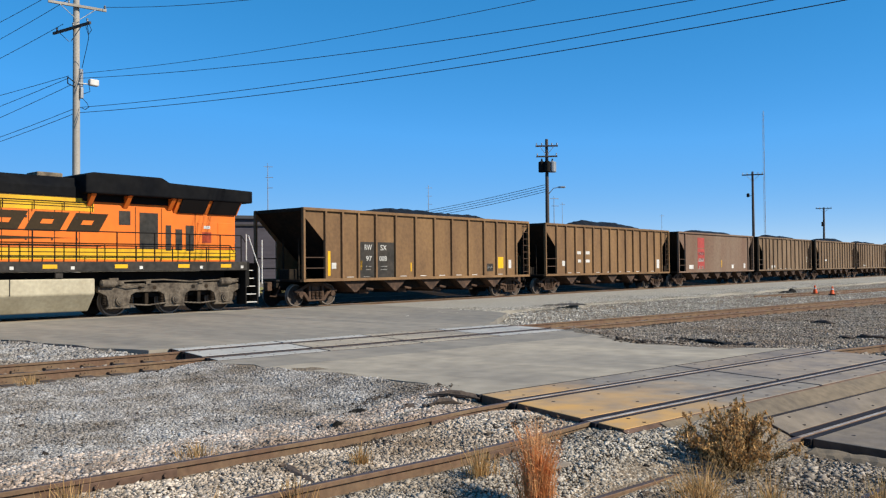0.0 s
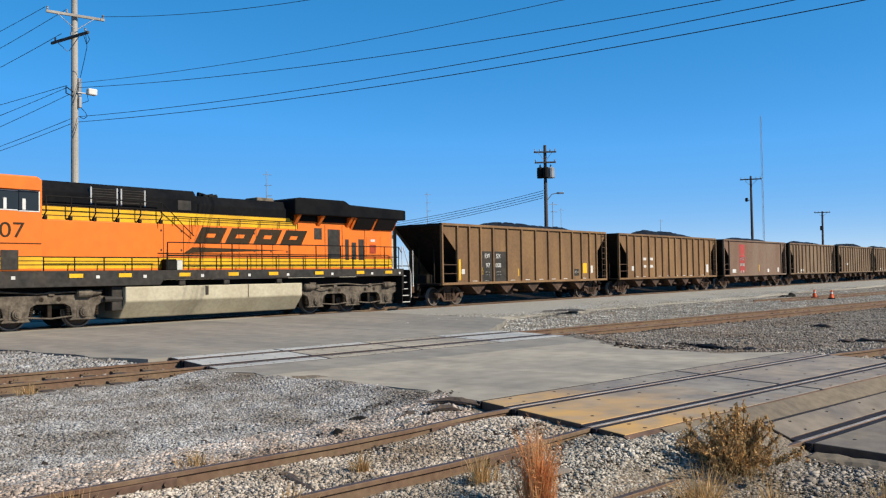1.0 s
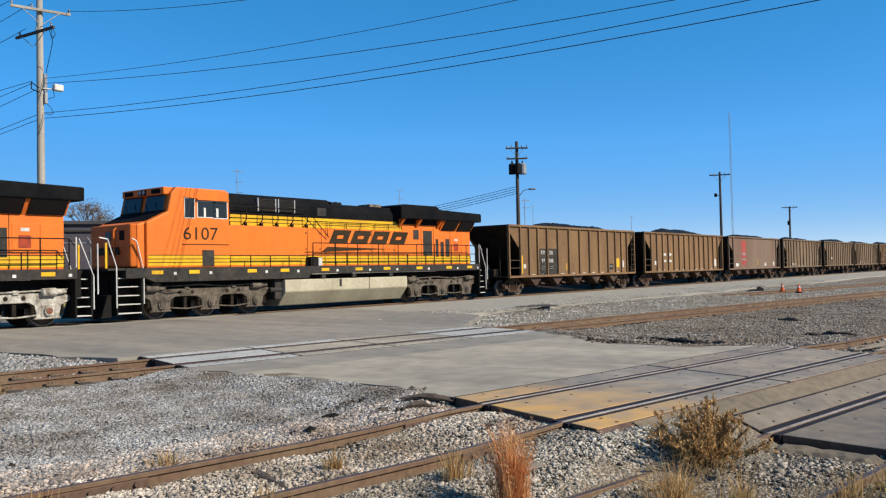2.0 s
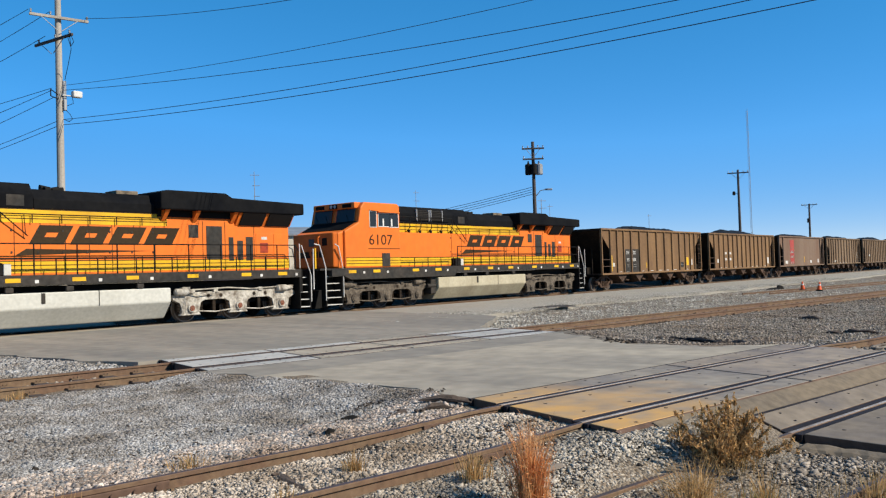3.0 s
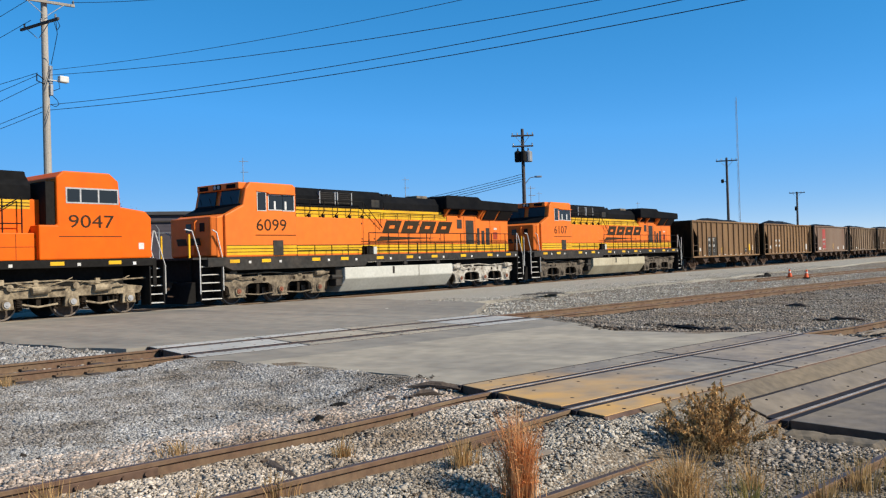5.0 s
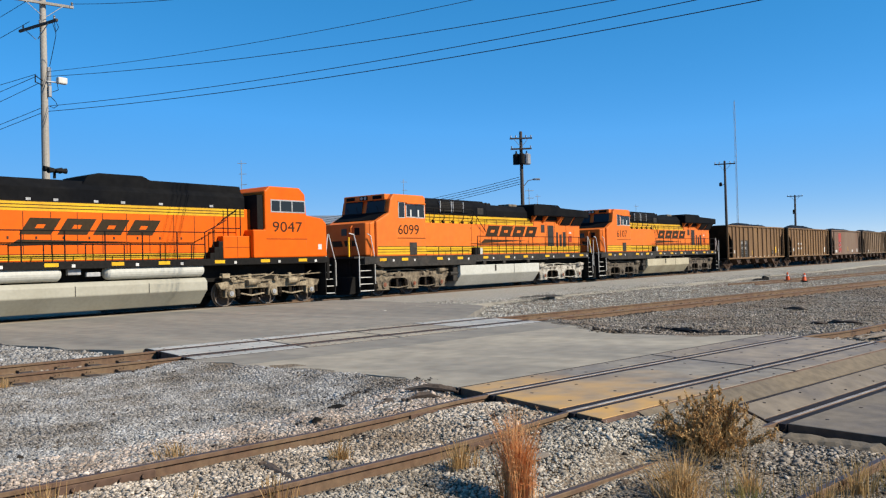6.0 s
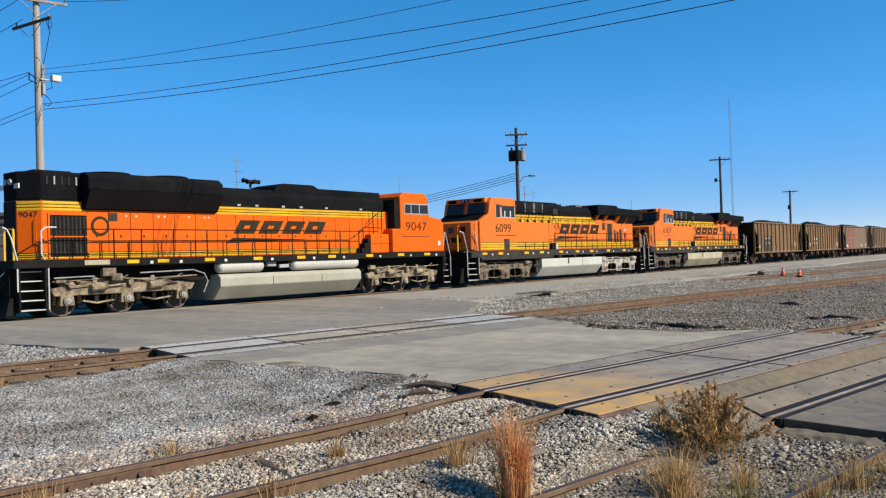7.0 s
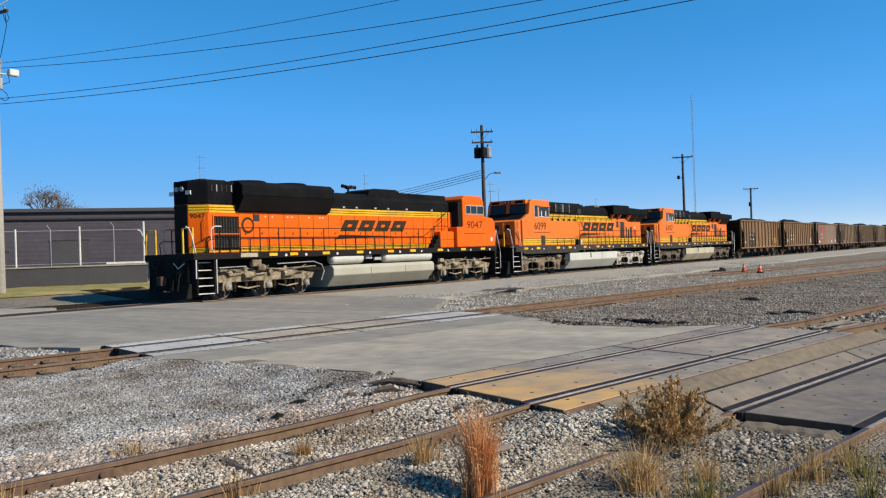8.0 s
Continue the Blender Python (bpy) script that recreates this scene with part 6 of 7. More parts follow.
third = hopper(15.4, RIB_C, BROWN_RED, "smooth-sided rusty coal hopper with red block",
               [("red", 3.6, 4.9, 2.9, 3.7), ("red", 3.6, 4.9, 1.3, 2.85), ("white", 3.75, 4.75, 2.35, 2.6), ("white", 3.75, 4.75, 1.85, 2.1), ("white", 3.8, 4.1, 1.3, 1.5), ("white", 4.3, 4.7, 1.3, 1.5),
                ("white", 2.0, 2.8, 1.3, 1.6), ("yellow", 8.3, 8.4, 1.4, 2.0), ("white", 10.5, 10.9, 1.3, 1.6), ("white", 13.2, 13.6, 1.3, 1.7)], 3)
fourth = hopper(15.3, RIB_A, BROWN_TAN, "faded tan-brown ribbed coal hopper", [("white", 14.0, 14.4, 1.8, 2.4), ("white", 3.5, 4.5, 1.3, 1.5)] + FEET[:5], 4)
fifth = hopper(15.3, RIB_B, BROWN_TAN, "faded tan-brown coal hopper with close ribs", [("white", 3.5, 4.4, 1.9, 2.1)], 5)
starts = [22.84, 40.9, 58.8, 75.5, 92.4] + [108.5 + 16.7 * k for k in range(14)]
for ob, x in zip((first, second, third, fourth, fifth), starts):
    TRAIN.append((ob, x))


def wheels_under(ob):
    return [c for c in ob.children_recursive if c.name.startswith("wheelset")]


for k, x in enumerate(starts[5:]):
    src = (fourth, second, fifth, third, first)[k % 5]
    ob = copy_thing(src, Matrix.Identity(4))
    for w in wheels_under(ob):
        WHEELS.append((w, w.location.x, w.location.z, 0.46))
    TRAIN.append((ob, x))


# ---------- poles and wires ----------
def sagging(name, pts, r, label, parent=None):
    cu = bpy.data.curves.new(name, "CURVE")
    cu.dimensions, cu.bevel_depth, cu.bevel_resolution = "3D", r, 1
    sp = cu.splines.new("POLY")
    sp.points.add(len(pts) - 1)
    for p, q in zip(sp.points, pts):
        p.co = (*q, 1)
    cu.materials.append(WIRE)
    tmp = new(name, cu)
    me = bpy.data.meshes.new_from_object(tmp.evaluated_get(bpy.context.evaluated_depsgraph_get()))
    bpy.data.objects.remove(tmp)
    ob = new(name, me)
    tagged(ob, label, "power line", "overhead wires")
    return ob


def hang(a, b, sag, n=24):
    a, b = Vector(a), Vector(b)
    return [a.lerp(b, k / n) - Vector((0, 0, sag * 4 * (k / n) * (1 - k / n))) for k in range(n + 1)]


def crossarm(root, z, half, turn, material, braces=True, pins=(-0.9, -0.5, 0.5, 0.9), y0=-0.16):
    m = pose(0, 0, z, 0, 0, turn)
    bm = bmesh.new()
    bx(bm, -half, half, y0 - 0.05, y0 + 0.05, -0.06, 0.06, bev=0.012)
    arm = part("crossarm", bm, material, root)
    arm.matrix_basis = m
    if braces:
        bm = bmesh.new()
        for s in (-1, 1):
            bx_pts = [(s * half * 0.62, y0 - 0.06, -0.05), (s * 0.08, y0 - 0.06, -0.62)]
            tube(bm, bx_pts, 0.018)
        part("brace", bm, IRON, arm)
    for p in pins:
        bm = bmesh.new()
        lathe(bm, [(0.06, 0.02), (0.12, 0.05), (0.16, 0.035), (0.20, 0.055), (0.24, 0.02)], (p * half, y0, 0), "z", 10)
        part("insulator", bm, IRON, arm)
    return arm


def pole(x, y, z, height, r, material, label, lean=(0, 0)):
    root = new("utility_pole")
    root.matrix_world = pose(x, y, z, lean[0], lean[1], 0)
    tagged(root, label, "utility pole", "utility poles")
    bm = bmesh.new()
    lathe(bm, [(-0.3, r), (height * 0.5, r * 0.86), (height - 0.05, r * 0.68), (height, r * 0.6)], (0, 0, 0), "z", 14)
    part("shaft", bm, material, root)
    return root


big = pole(18.95, 37.48, 0.62, 14.4, 0.19, POLE_PALE, "tall weathered pale wooden power pole with crossarms")
crossarm(big, 13.2, 1.26, -13, POLE_PALE, True, (-0.95, -0.3, 0.95), -0.24)
crossarm(big, 12.18, 1.47, -85, POLE_DARK, True, (-0.8, 0.1, 0.85), -0.24)
bm = bmesh.new()
cyl(bm, (0.16, -0.12, 9.55), (0.16, -0.12, 10.35), 0.10, seg=10)
bx(bm, 0.08, 0.22, -0.26, -0.06, 9.0, 9.5, bev=0.02)
part("riser_box", bm, IRON, big, "grey service box and conduit")
bm = bmesh.new()
bx(bm, 0.42, 0.86, -0.48, -0.22, 9.62, 9.92, bev=0.05)
cyl(bm, (0.0, -0.2, 9.68), (0.5, -0.3, 9.68), 0.03)
part("floodlight", bm, WHITE, big, "white box floodlight on a bracket")
bm = bmesh.new()
tube(bm, [(-0.12, -0.1, 9.7), (-0.45, -0.1, 9.9), (-0.45, -0.1, 9.6), (-0.1, -0.1, 9.5)], 0.025)
part("service_bracket", bm, SOOT, big, "black wire bracket")
for run in ([(0.12, -0.15, 9.1), (0.36, -0.3, 8.8), (0.44, -0.3, 8.62), (0.30, -0.25, 8.5), (0.12, -0.15, 8.6)], [(0.45, -0.3, 9.62), (0.5, -0.3, 9.35), (0.2, -0.2, 9.2)],
            [(-0.12, -1.25, 12.2), (0.02, -1.1, 11.6), (0.10, -0.7, 11.1), (0.17, -0.2, 10.4)], [(-0.13, -1.35, 12.2), (0.02, -1.35, 11.9), (-0.05, -1.2, 11.7), (-0.12, -1.1, 12.1)]):
    bm = bmesh.new()
    tube(bm, run, 0.014)
    part("loose_cable", bm, SOOT, big)

mid_pole = pole(54.73, 35.07, 0.60, 10.9, 0.17, POLE_DARK, "dark wooden power pole with two transformers and street lamp")
crossarm(mid_pole, 10.35, 0.85, -55, POLE_DARK, True, (-0.9, -0.45, 0.45, 0.9))
crossarm(mid_pole, 9.55, 0.80, -55, POLE_DARK, False, (-0.9, 0.9))
for dx, dy, rr in ((-0.30, 0.26, 0.26), (0.24, -0.34, 0.30), (-0.28, -0.22, 0.22)):
    bm = bmesh.new()
    lathe(bm, [(8.35, rr * 0.9), (8.4, rr), (9.1, rr), (9.16, rr * 0.8), (9.2, 0.08), (9.4, 0.05)], (dx, dy, 0), "z", 14)
    part("transformer", bm, SOOT if dx < 0 else IRON, mid_pole, "cylindrical pole transformer")
bm = bmesh.new()
tube(bm, [(0.08, -0.1, 6.7), (0.25, -0.4, 7.12), (0.5, -0.8, 7.2)], 0.03)
lamp_arm = part("lamp_arm", bm, IRON, mid_pole)
bm = bmesh.new()
prism(bm, [(0.44, -0.66), (0.80, -1.08), (0.70, -1.2), (0.46, -0.9)], 7.12, 7.26, "z", bev=0.03)
part("lamp_head", bm, IRON, mid_pole, "grey cobra-head street lamp")
third_pole = pole(87.65, 31.1, 0.3, 11.1, 0.16, POLE_DARK, "slim dark wooden power pole with one crossarm")
crossarm(third_pole, 10.75, 1.05, -70, POLE_DARK)
bm = bmesh.new()
lathe(bm, [(8.45, 0.06), (8.5, 0.15), (8.8, 0.15), (8.86, 0.06)], (-0.2, 0.42, 0), "z", 10)
tube(bm, [(0, 0, 8.6), (-0.1, 0.3, 8.6)], 0.03)
part("transformer", bm, SOOT, third_pole)
fourth_pole = pole(144.57, 40.0, 0.6, 10.4, 0.2, POLE_DARK, "distant dark wooden pole with one crossarm", (0, 2))
crossarm(fourth_pole, 10.2, 1.2, -75, POLE_DARK)
bm = bmesh.new()
bx(bm, -0.3, -0.1, 0.1, 0.32, 7.3, 8.0, bev=0.03)
part("transformer", bm, SOOT, fourth_pole)


def crossing_wire(a, b, c, y0, y1, n=30):
    """A wire over the road: z is a parabola of y."""
    return [(19 + 4 * (37.4 - y) / 37.4, y, a + b * y + c * y * y) for y in np.linspace(y0, y1, n)]


def bend(samples):
    c, b, a = np.polyfit([s[0] for s in samples], [s[1] for s in samples], 2)
    return a, b, c


for samples, r in ((((36.1, 10.65), (24.6, 10.04), (19.4, 9.83), (14.2, 9.86)), 0.010), (((36.1, 10.40), (24.6, 9.51), (17.1, 9.08), (9.35, 8.97)), 0.012),
                   (((37.6, 9.2), (24.6, 8.65), (15.0, 8.41), (6.5, 8.62)), 0.0125), (((37.6, 8.97), (24.6, 8.34), (15.0, 8.14), (4.8, 8.29)), 0.0135)):
    sagging("overhead_wire", crossing_wire(*bend(samples), 37.3, -14), r, "black overhead wire across the tracks")
sagging("overhead_wire", hang((19.97, 36.95, 13.95), (23.5, -10, 13.5), 2.2), 0.012, "thin overhead wire from a crossarm")
for a, b, s in (((17.85, 38.0, 14.15), (14.0, 78, 12.2), 0.8), ((18.6, 37.6, 14.1), (15.0, 78, 11.6), 1.0), ((18.4, 37.6, 12.95), (15.5, 78, 10.6), 0.8), ((18.6, 37.5, 10.6), (15.0, 80, 10.9), 0.4),
                ((18.6, 37.5, 10.5), (16.0, 80, 8.9), 0.6), ((18.7, 37.5, 10.2), (17.0, 80, 7.4), 0.5), ((18.9, 37.5, 9.16), (15.0, 80, 7.6), 0.9), ((18.9, 37.5, 8.93), (15.0, 80, 7.4), 0.9)):
    sagging("overhead_wire", hang(a, b, s), 0.013, "thin overhead wire beyond the tracks")
for k in range(4):
    sagging("overhead_wire", hang((54.6, 35.2, 8.0 - 0.18 * k), (66, 84, 7.0 - 0.25 * k), 0.9), 0.02, "thin service wire from a power pole")


def mast(x, y, z, h, label, arms=3):
    root = new("antenna_mast")
    root.matrix_world = pose(x, y, z)
    tagged(root, label, "antenna mast", "distant masts")
    bm = bmesh.new()
    cyl(bm, (0, 0, 0), (0, 0, h), 0.07, 0.03)
    part("tube", bm, IRON, root)
    for k in range(arms):
        bm = bmesh.new()
        zz = h * (0.97 - 0.09 * k)
        tube(bm, [(-0.35 + 0.2 * k, 0.2, zz), (0.45, -0.3, zz)], 0.03)
        part("antenna", bm, IRON, root)


mast(56.1, 70.3, 0.6, 12.2, "slim grey antenna mast behind the train")
mast(91.0, 78.2, 0.6, 12.9, "slim grey antenna mast behind the train")
mast(144.8, 68.1, 0.6, 10.6, "distant slim grey mast", 1)
mast(120.0, 74.0, 0.6, 11.8, "distant slim grey mast", 1)
mast(76.2, 48.0, 0.6, 8.6, "distant slim grey mast", 2)
bm = bmesh.new()
for k in range(3):
    a = 2 * math.pi * k / 3
    cyl(bm, (0.3 * math.cos(a), 0.3 * math.sin(a), 0), (0.3 * math.cos(a), 0.3 * math.sin(a), 52), 0.035, seg=5)
for z in np.arange(1, 52, 1.2):
    for k in range(3):
        a, b = 2 * math.pi * k / 3, 2 * math.pi * (k + 1) / 3
        tube(bm, [(0.3 * math.cos(a), 0.3 * math.sin(a), z), (0.3 * math.cos(b), 0.3 * math.sin(b), z + 1.2)], 0.025, 4)
thing("radio_tower", bm, IRON, "very tall thin lattice radio tower far off", "radio tower", pose(284, 96.9, 0.5))

# ---------- buildings behind the line ----------
fx, fy = Vector((16, -9.8, 0)).normalized(), Vector((9.8, 16, 0)).normalized()
shed = new("warehouse")
ang = math.degrees(math.atan2(fx.y, fx.x))
shed.matrix_world = pose(22.0, 74.2, 0.55, 0, 0, ang)
tagged(shed, "long low dark grey warehouse with flat roof", "warehouse")
LEN = 30.0
boxpart("wall", SIDING, shed, (0, LEN, 0, 18, -0.4, 5.55), "dark grey siding")
boxpart("roof", BLOCK, shed, (-0.25, LEN + 0.25, -0.25, 18.2, 5.55, 5.85), "dark flat roof edge", 0.04)
boxpart("gutter", DARK, shed, (0, LEN, -0.16, -0.02, 4.95, 5.08))
bm = bmesh.new()
for k in range(14):
    z = 0.3 + k * 0.36
    prism(bm, [(-0.012, z), (0.0, z + 0.34), (0.01, z + 0.34), (0.01, z)], 0.0, LEN, "x")
part("siding_board", bm, SIDING, shed)
for x0, x1, h in ((13.2, 14.4, 2.4), (17.5, 20.3, 3.2), (6.0, 8.5, 3.0)):
    d = boxpart("door", BLOCK, shed, (x0, x1, -0.07, 0.02, -0.3, h), "grey shut door")
    boxpart("door_frame", DARK, d, (x0 - 0.1, x1 + 0.1, -0.05, 0.02, h, h + 0.12))
boxpart("window", GLASS, shed, (9.6, 10.4, -0.07, 0.02, 2.0, 3.4), "dark window")
boxpart("sign", WHITE, shed, (12.2, 12.7, -0.06, 0.02, 4.0, 4.2), "small white sign")

cream = new("shed_building")
cream.matrix_world = pose(55, 72, 0.55, 0, 0, -32)
tagged(cream, "cream metal building behind the train", "building")
boxpart("wall", CREAM, cream, (0, 16, 0, 10, -0.3, 5.6), "cream cladding")
bm = bmesh.new()
prism(bm, [(-0.3, 5.55), (5.0, 6.6), (10.3, 5.55), (10.3, 5.7), (5.0, 6.75), (-0.3, 5.7)], -0.3, 16.3, "x")
part("roof", bm, IRON, cream, "shallow grey metal roof")
for x in (2.5, 8.0, 12.5):
    boxpart("door", DARK, cream, (x, x + 1.6, -0.05, 0.02, -0.2, 2.6))

wall = new("retaining_wall")
wang = math.degrees(math.atan2(42.52 - 46.32, 29.94 - 23.64))
wall.matrix_world = pose(29.94, 42.52, 0.45, 0, 0, wang)
tagged(wall, "low grey concrete retaining wall of a loading dock", "retaining wall", kind="structure")
boxpart("wall_face", BLOCK, wall, (-17, 0, 0, 0.4, -0.5, 1.22), "grey painted concrete", 0.02)
boxpart("coping", CONCRETE, wall, (-17.05, 0.05, -0.05, 0.45, 1.22, 1.30), "pale coping")
boxpart("dock_floor", CONCRETE, wall, (-17, 0, 0.4, 16, -0.5, 1.10))
fence = new("fence")
fence.matrix_world = wall.matrix_world.copy()
tagged(fence, "white fence posts with thin rails on a wall", "fence")
for x, h, r in ((-6.80, 2.1, 0.05), (-5.05, 2.05, 0.03), (-3.55, 2.2, 0.055), (-1.75, 2.2, 0.03), (-0.12, 2.45, 0.06), (-9.9, 2.1, 0.05), (-8.3, 2.05, 0.03)):
    bm = bmesh.new()
    cyl(bm, (x, 0.2, 1.3), (x, 0.2, 1.3 + h), r, seg=8)
    if r < 0.04:
        tube(bm, [(x, 0.2, 1.3 + h), (x - 0.18, 0.1, 1.3 + h + 0.25)], 0.025)
    part("post", bm, WHITE if r > 0.04 else IRON, fence)
for z in (3.28, 1.42):
    bm = bmesh.new()
    tube(bm, [(-12, 0.2, z), (-0.1, 0.2, z)], 0.02)
    part("fence_rail", bm, IRON, fence)
bm = bmesh.new()
bx(bm, -2.2, -0.1, -0.02, 0.1, 1.31, 1.42, bev=0.02)
part("kerb_rail", bm, WHITE, fence, "white painted rail")
tagged(sheet("lawn", np.arange(14, 33.1, 0.5), np.arange(35.4, 46, 0.5), lambda X, Y: soil(X, Y) + 0.03 + 0.02 * np.sin(3 * X) * np.sin(2.3 * Y), GRASS_G), "strip of short yellow-green grass", "grass", kind="structure")


# ---------- plants ----------
def tuft(name, n, height, spread, material, label, x, y, seed, lean=0.35, width=0.004, twigs=0, leaves=0, plume=0):
    """Dry grass: many thin curved blades from one root; a bush has twigs and small leaves as well."""
    rng = random.Random(seed)
    root = new(name)
    root.matrix_world = pose(x, y, float(bumpy(np.array(x), np.array(y))) - 0.01)
    tagged(root, label, "dry grass" if not twigs else "bush", "weeds along the tracks")
    v, f = [], []
    for _ in range(int(n * 1.25)):
        a, r = rng.uniform(0, 2 * math.pi), abs(rng.gauss(0, spread))
        bx0, by0 = r * math.cos(a), r * math.sin(a)
        h = height * rng.uniform(0.30, 1.12) * (1 - 0.4 * min(1, r / (spread * 3)))
        d = rng.uniform(0, lean) * h
        aa = a + rng.uniform(-1, 1)
        dx, dy = math.cos(aa) * d, math.sin(aa) * d
        t = rng.uniform(0, math.pi)
        wx, wy = math.cos(t) * width, math.sin(t) * width
        k = len(v)
        for u, w in ((0, 1), (0.35, 0.9), (0.7, 0.7), (1.0, 0.15)):
            px, py, pz = bx0 + dx * u * u, by0 + dy * u * u, h * (u - 0.15 * u * u * d / h)
            v += [(px - wx * w, py - wy * w, pz), (px + wx * w, py + wy * w, pz)]
        f += [(k, k + 1, k + 3, k + 2), (k + 2, k + 3, k + 5, k + 4), (k + 4, k + 5, k + 7, k + 6)]
        for _ in range(plume):                # feathery awns on the upper half of the blade
            u = rng.uniform(0.4, 1.0)
            p = Vector((bx0 + dx * u * u, by0 + dy * u * u, h * (u - 0.15 * u * u * d / h)))
            q = p + Vector((rng.gauss(0, 0.022), rng.gauss(0, 0.022), rng.uniform(0.01, 0.05)))
            k = len(v)
            v += [tuple(p), (p.x + 0.004, p.y + 0.002, p.z + 0.004), tuple(q)]
            f.append((k, k + 1, k + 2))
    me = bpy.data.meshes.new("foliage")
    me.from_pydata(v, [], f)
    me.materials.append(material)
    ob = new("foliage", me)
    ob.parent = root
    ob["kind"] = "stuff"
    if twigs:
        bm = bmesh.new()
        tips = []
        for _ in range(twigs):
            a, e = rng.uniform(0, 2 * math.pi), rng.uniform(0.25, 1.4)
            p = Vector((rng.gauss(0, 0.05), rng.gauss(0, 0.05), 0))
            d = Vector((math.cos(a) * math.cos(e), math.sin(a) * math.cos(e), math.sin(e)))
            ln = height * rng.uniform(0.55, 1.25)
            pts = [p]
            for k in range(4):
                d = (d + Vector((rng.gauss(0, 0.13), rng.gauss(0, 0.13), rng.gauss(0.03, 0.1)))).normalized()
                pts.append(pts[-1] + d * ln / 4)
                if k:
                    for _ in range(3):
                        q = pts[-1] + (d + Vector((rng.gauss(0, 0.6), rng.gauss(0, 0.6), rng.gauss(0.1, 0.4)))).normalized() * ln * rng.uniform(0.1, 0.3)
                        tube(bm, [pts[-1], q], 0.0018, 3)
                        tips += [pts[-1].lerp(q, rng.random()) for _ in range(leaves)]
            tube(bm, pts, 0.003, 4)
        part("stem", bm, TWIG, root, "dark dry stems")["kind"] = "stuff"
        v, f = [], []
        for p in tips:
            k = len(v)
            for _ in range(3):
                v.append(tuple(p + Vector((rng.gauss(0, 0.010), rng.gauss(0, 0.010), rng.gauss(0, 0.015)))))
            f.append((k, k + 1, k + 2))
        me = bpy.data.meshes.new("seed_foliage")
        me.from_pydata(v, [], f)
        me.materials.append(STRAW_B)
        ob = new("seed_foliage", me)
        ob.parent = root
        ob["label"], ob["kind"] = "small dry golden-brown seed heads", "stuff"


tuft("grass_tuft", 560, 0.80, 0.062, STRAW_R, "tall reddish dry grass clump beside a rail", 5.72, 3.80, 11, 0.32, 0.0034, plume=5)
tuft("dry_bush", 240, 0.52, 0.24, STRAW_O, "large bushy dry weed with yellow seed heads", 8.14, 3.10, 12, 1.1, 0.0028, 70, 26)
tuft("grass_tuft", 260, 0.50, 0.13, STRAW_Y, "yellow dry grass clump at a rail", 6.77, 2.86, 13, 0.95, 0.0035, plume=2)
tuft("grass_tuft", 70, 0.34, 0.10, STRAW_Y, "small yellow dry grass clump", 7.30, 2.47, 14, 0.5)
tuft("grass_tuft", 90, 0.36, 0.13, STRAW_O, "olive weeds beside a rusty rail", 7.72, 1.70, 15, 0.45)
tuft("grass_tuft", 85, 0.34, 0.14, STRAW_O, "olive weeds beside a rusty rail", 7.09, 1.84, 16, 0.45)
tuft("grass_tuft", 70, 0.30, 0.09, STRAW_O, "small reddish dry grass clump", 8.35, 1.52, 17, 0.45)
tuft("grass_tuft", 130, 0.30, 0.08, STRAW_Y, "small yellow dry grass clump", 5.95, 4.55, 18, 0.5)
tuft("grass_tuft", 110, 0.24, 0.06, STRAW_Y, "small yellow dry grass clump", 5.55, 5.62, 19, 0.6)
tuft("grass_tuft", 120, 0.30, 0.12, STRAW_Y, "pale dry grass at the edge of gravel", 3.15, 6.35, 20, 0.5)
tuft("grass_tuft", 90, 0.24, 0.12, STRAW_Y, "thin dry grass between rails", 3.75, 5.35, 21, 0.6)
tuft("grass_tuft", 90, 0.22, 0.10, STRAW_Y, "thin dry grass between rails", 4.35, 5.20, 22, 0.6)
tuft("grass_tuft", 80, 0.20, 0.10, STRAW_O, "thin weeds between rails", 4.60, 4.25, 23, 0.6)
tuft("grass_tuft", 80, 0.2, 0.14, STRAW_Y, "thin dry grass at the edge of gravel", 4.90, 7.25, 24, 0.7)
tuft("grass_tuft", 80, 0.2, 0.14, STRAW_O, "thin weeds beside a rail", 5.46, 3.36, 25, 0.6)
tuft("grass_tuft", 100, 0.26, 0.16, STRAW_O, "thin weeds beside a rail", 6.20, 2.42, 26, 0.6)
tuft("grass_tuft", 70, 0.2, 0.1, STRAW_Y, "thin dry grass against a rusty rail", 6.20, 13.80, 27, 0.6)
tuft("grass_tuft", 90, 0.30, 0.16, WEED, "green and yellow weeds beside a rail", 8.05, 1.35, 29, 0.6)
tuft("grass_tuft", 80, 0.24, 0.15, WEED, "green and yellow weeds beside a rail", 7.45, 1.20, 30, 0.7)
tuft("grass_tuft", 90, 0.30, 0.14, WEED, "low green weeds between rails", 6.75, 2.30, 31, 0.7)
tuft("grass_tuft", 120, 0.34, 0.12, STRAW_Y, "thin dry grass against a crossing panel", 8.61, 3.31, 28, 0.5)


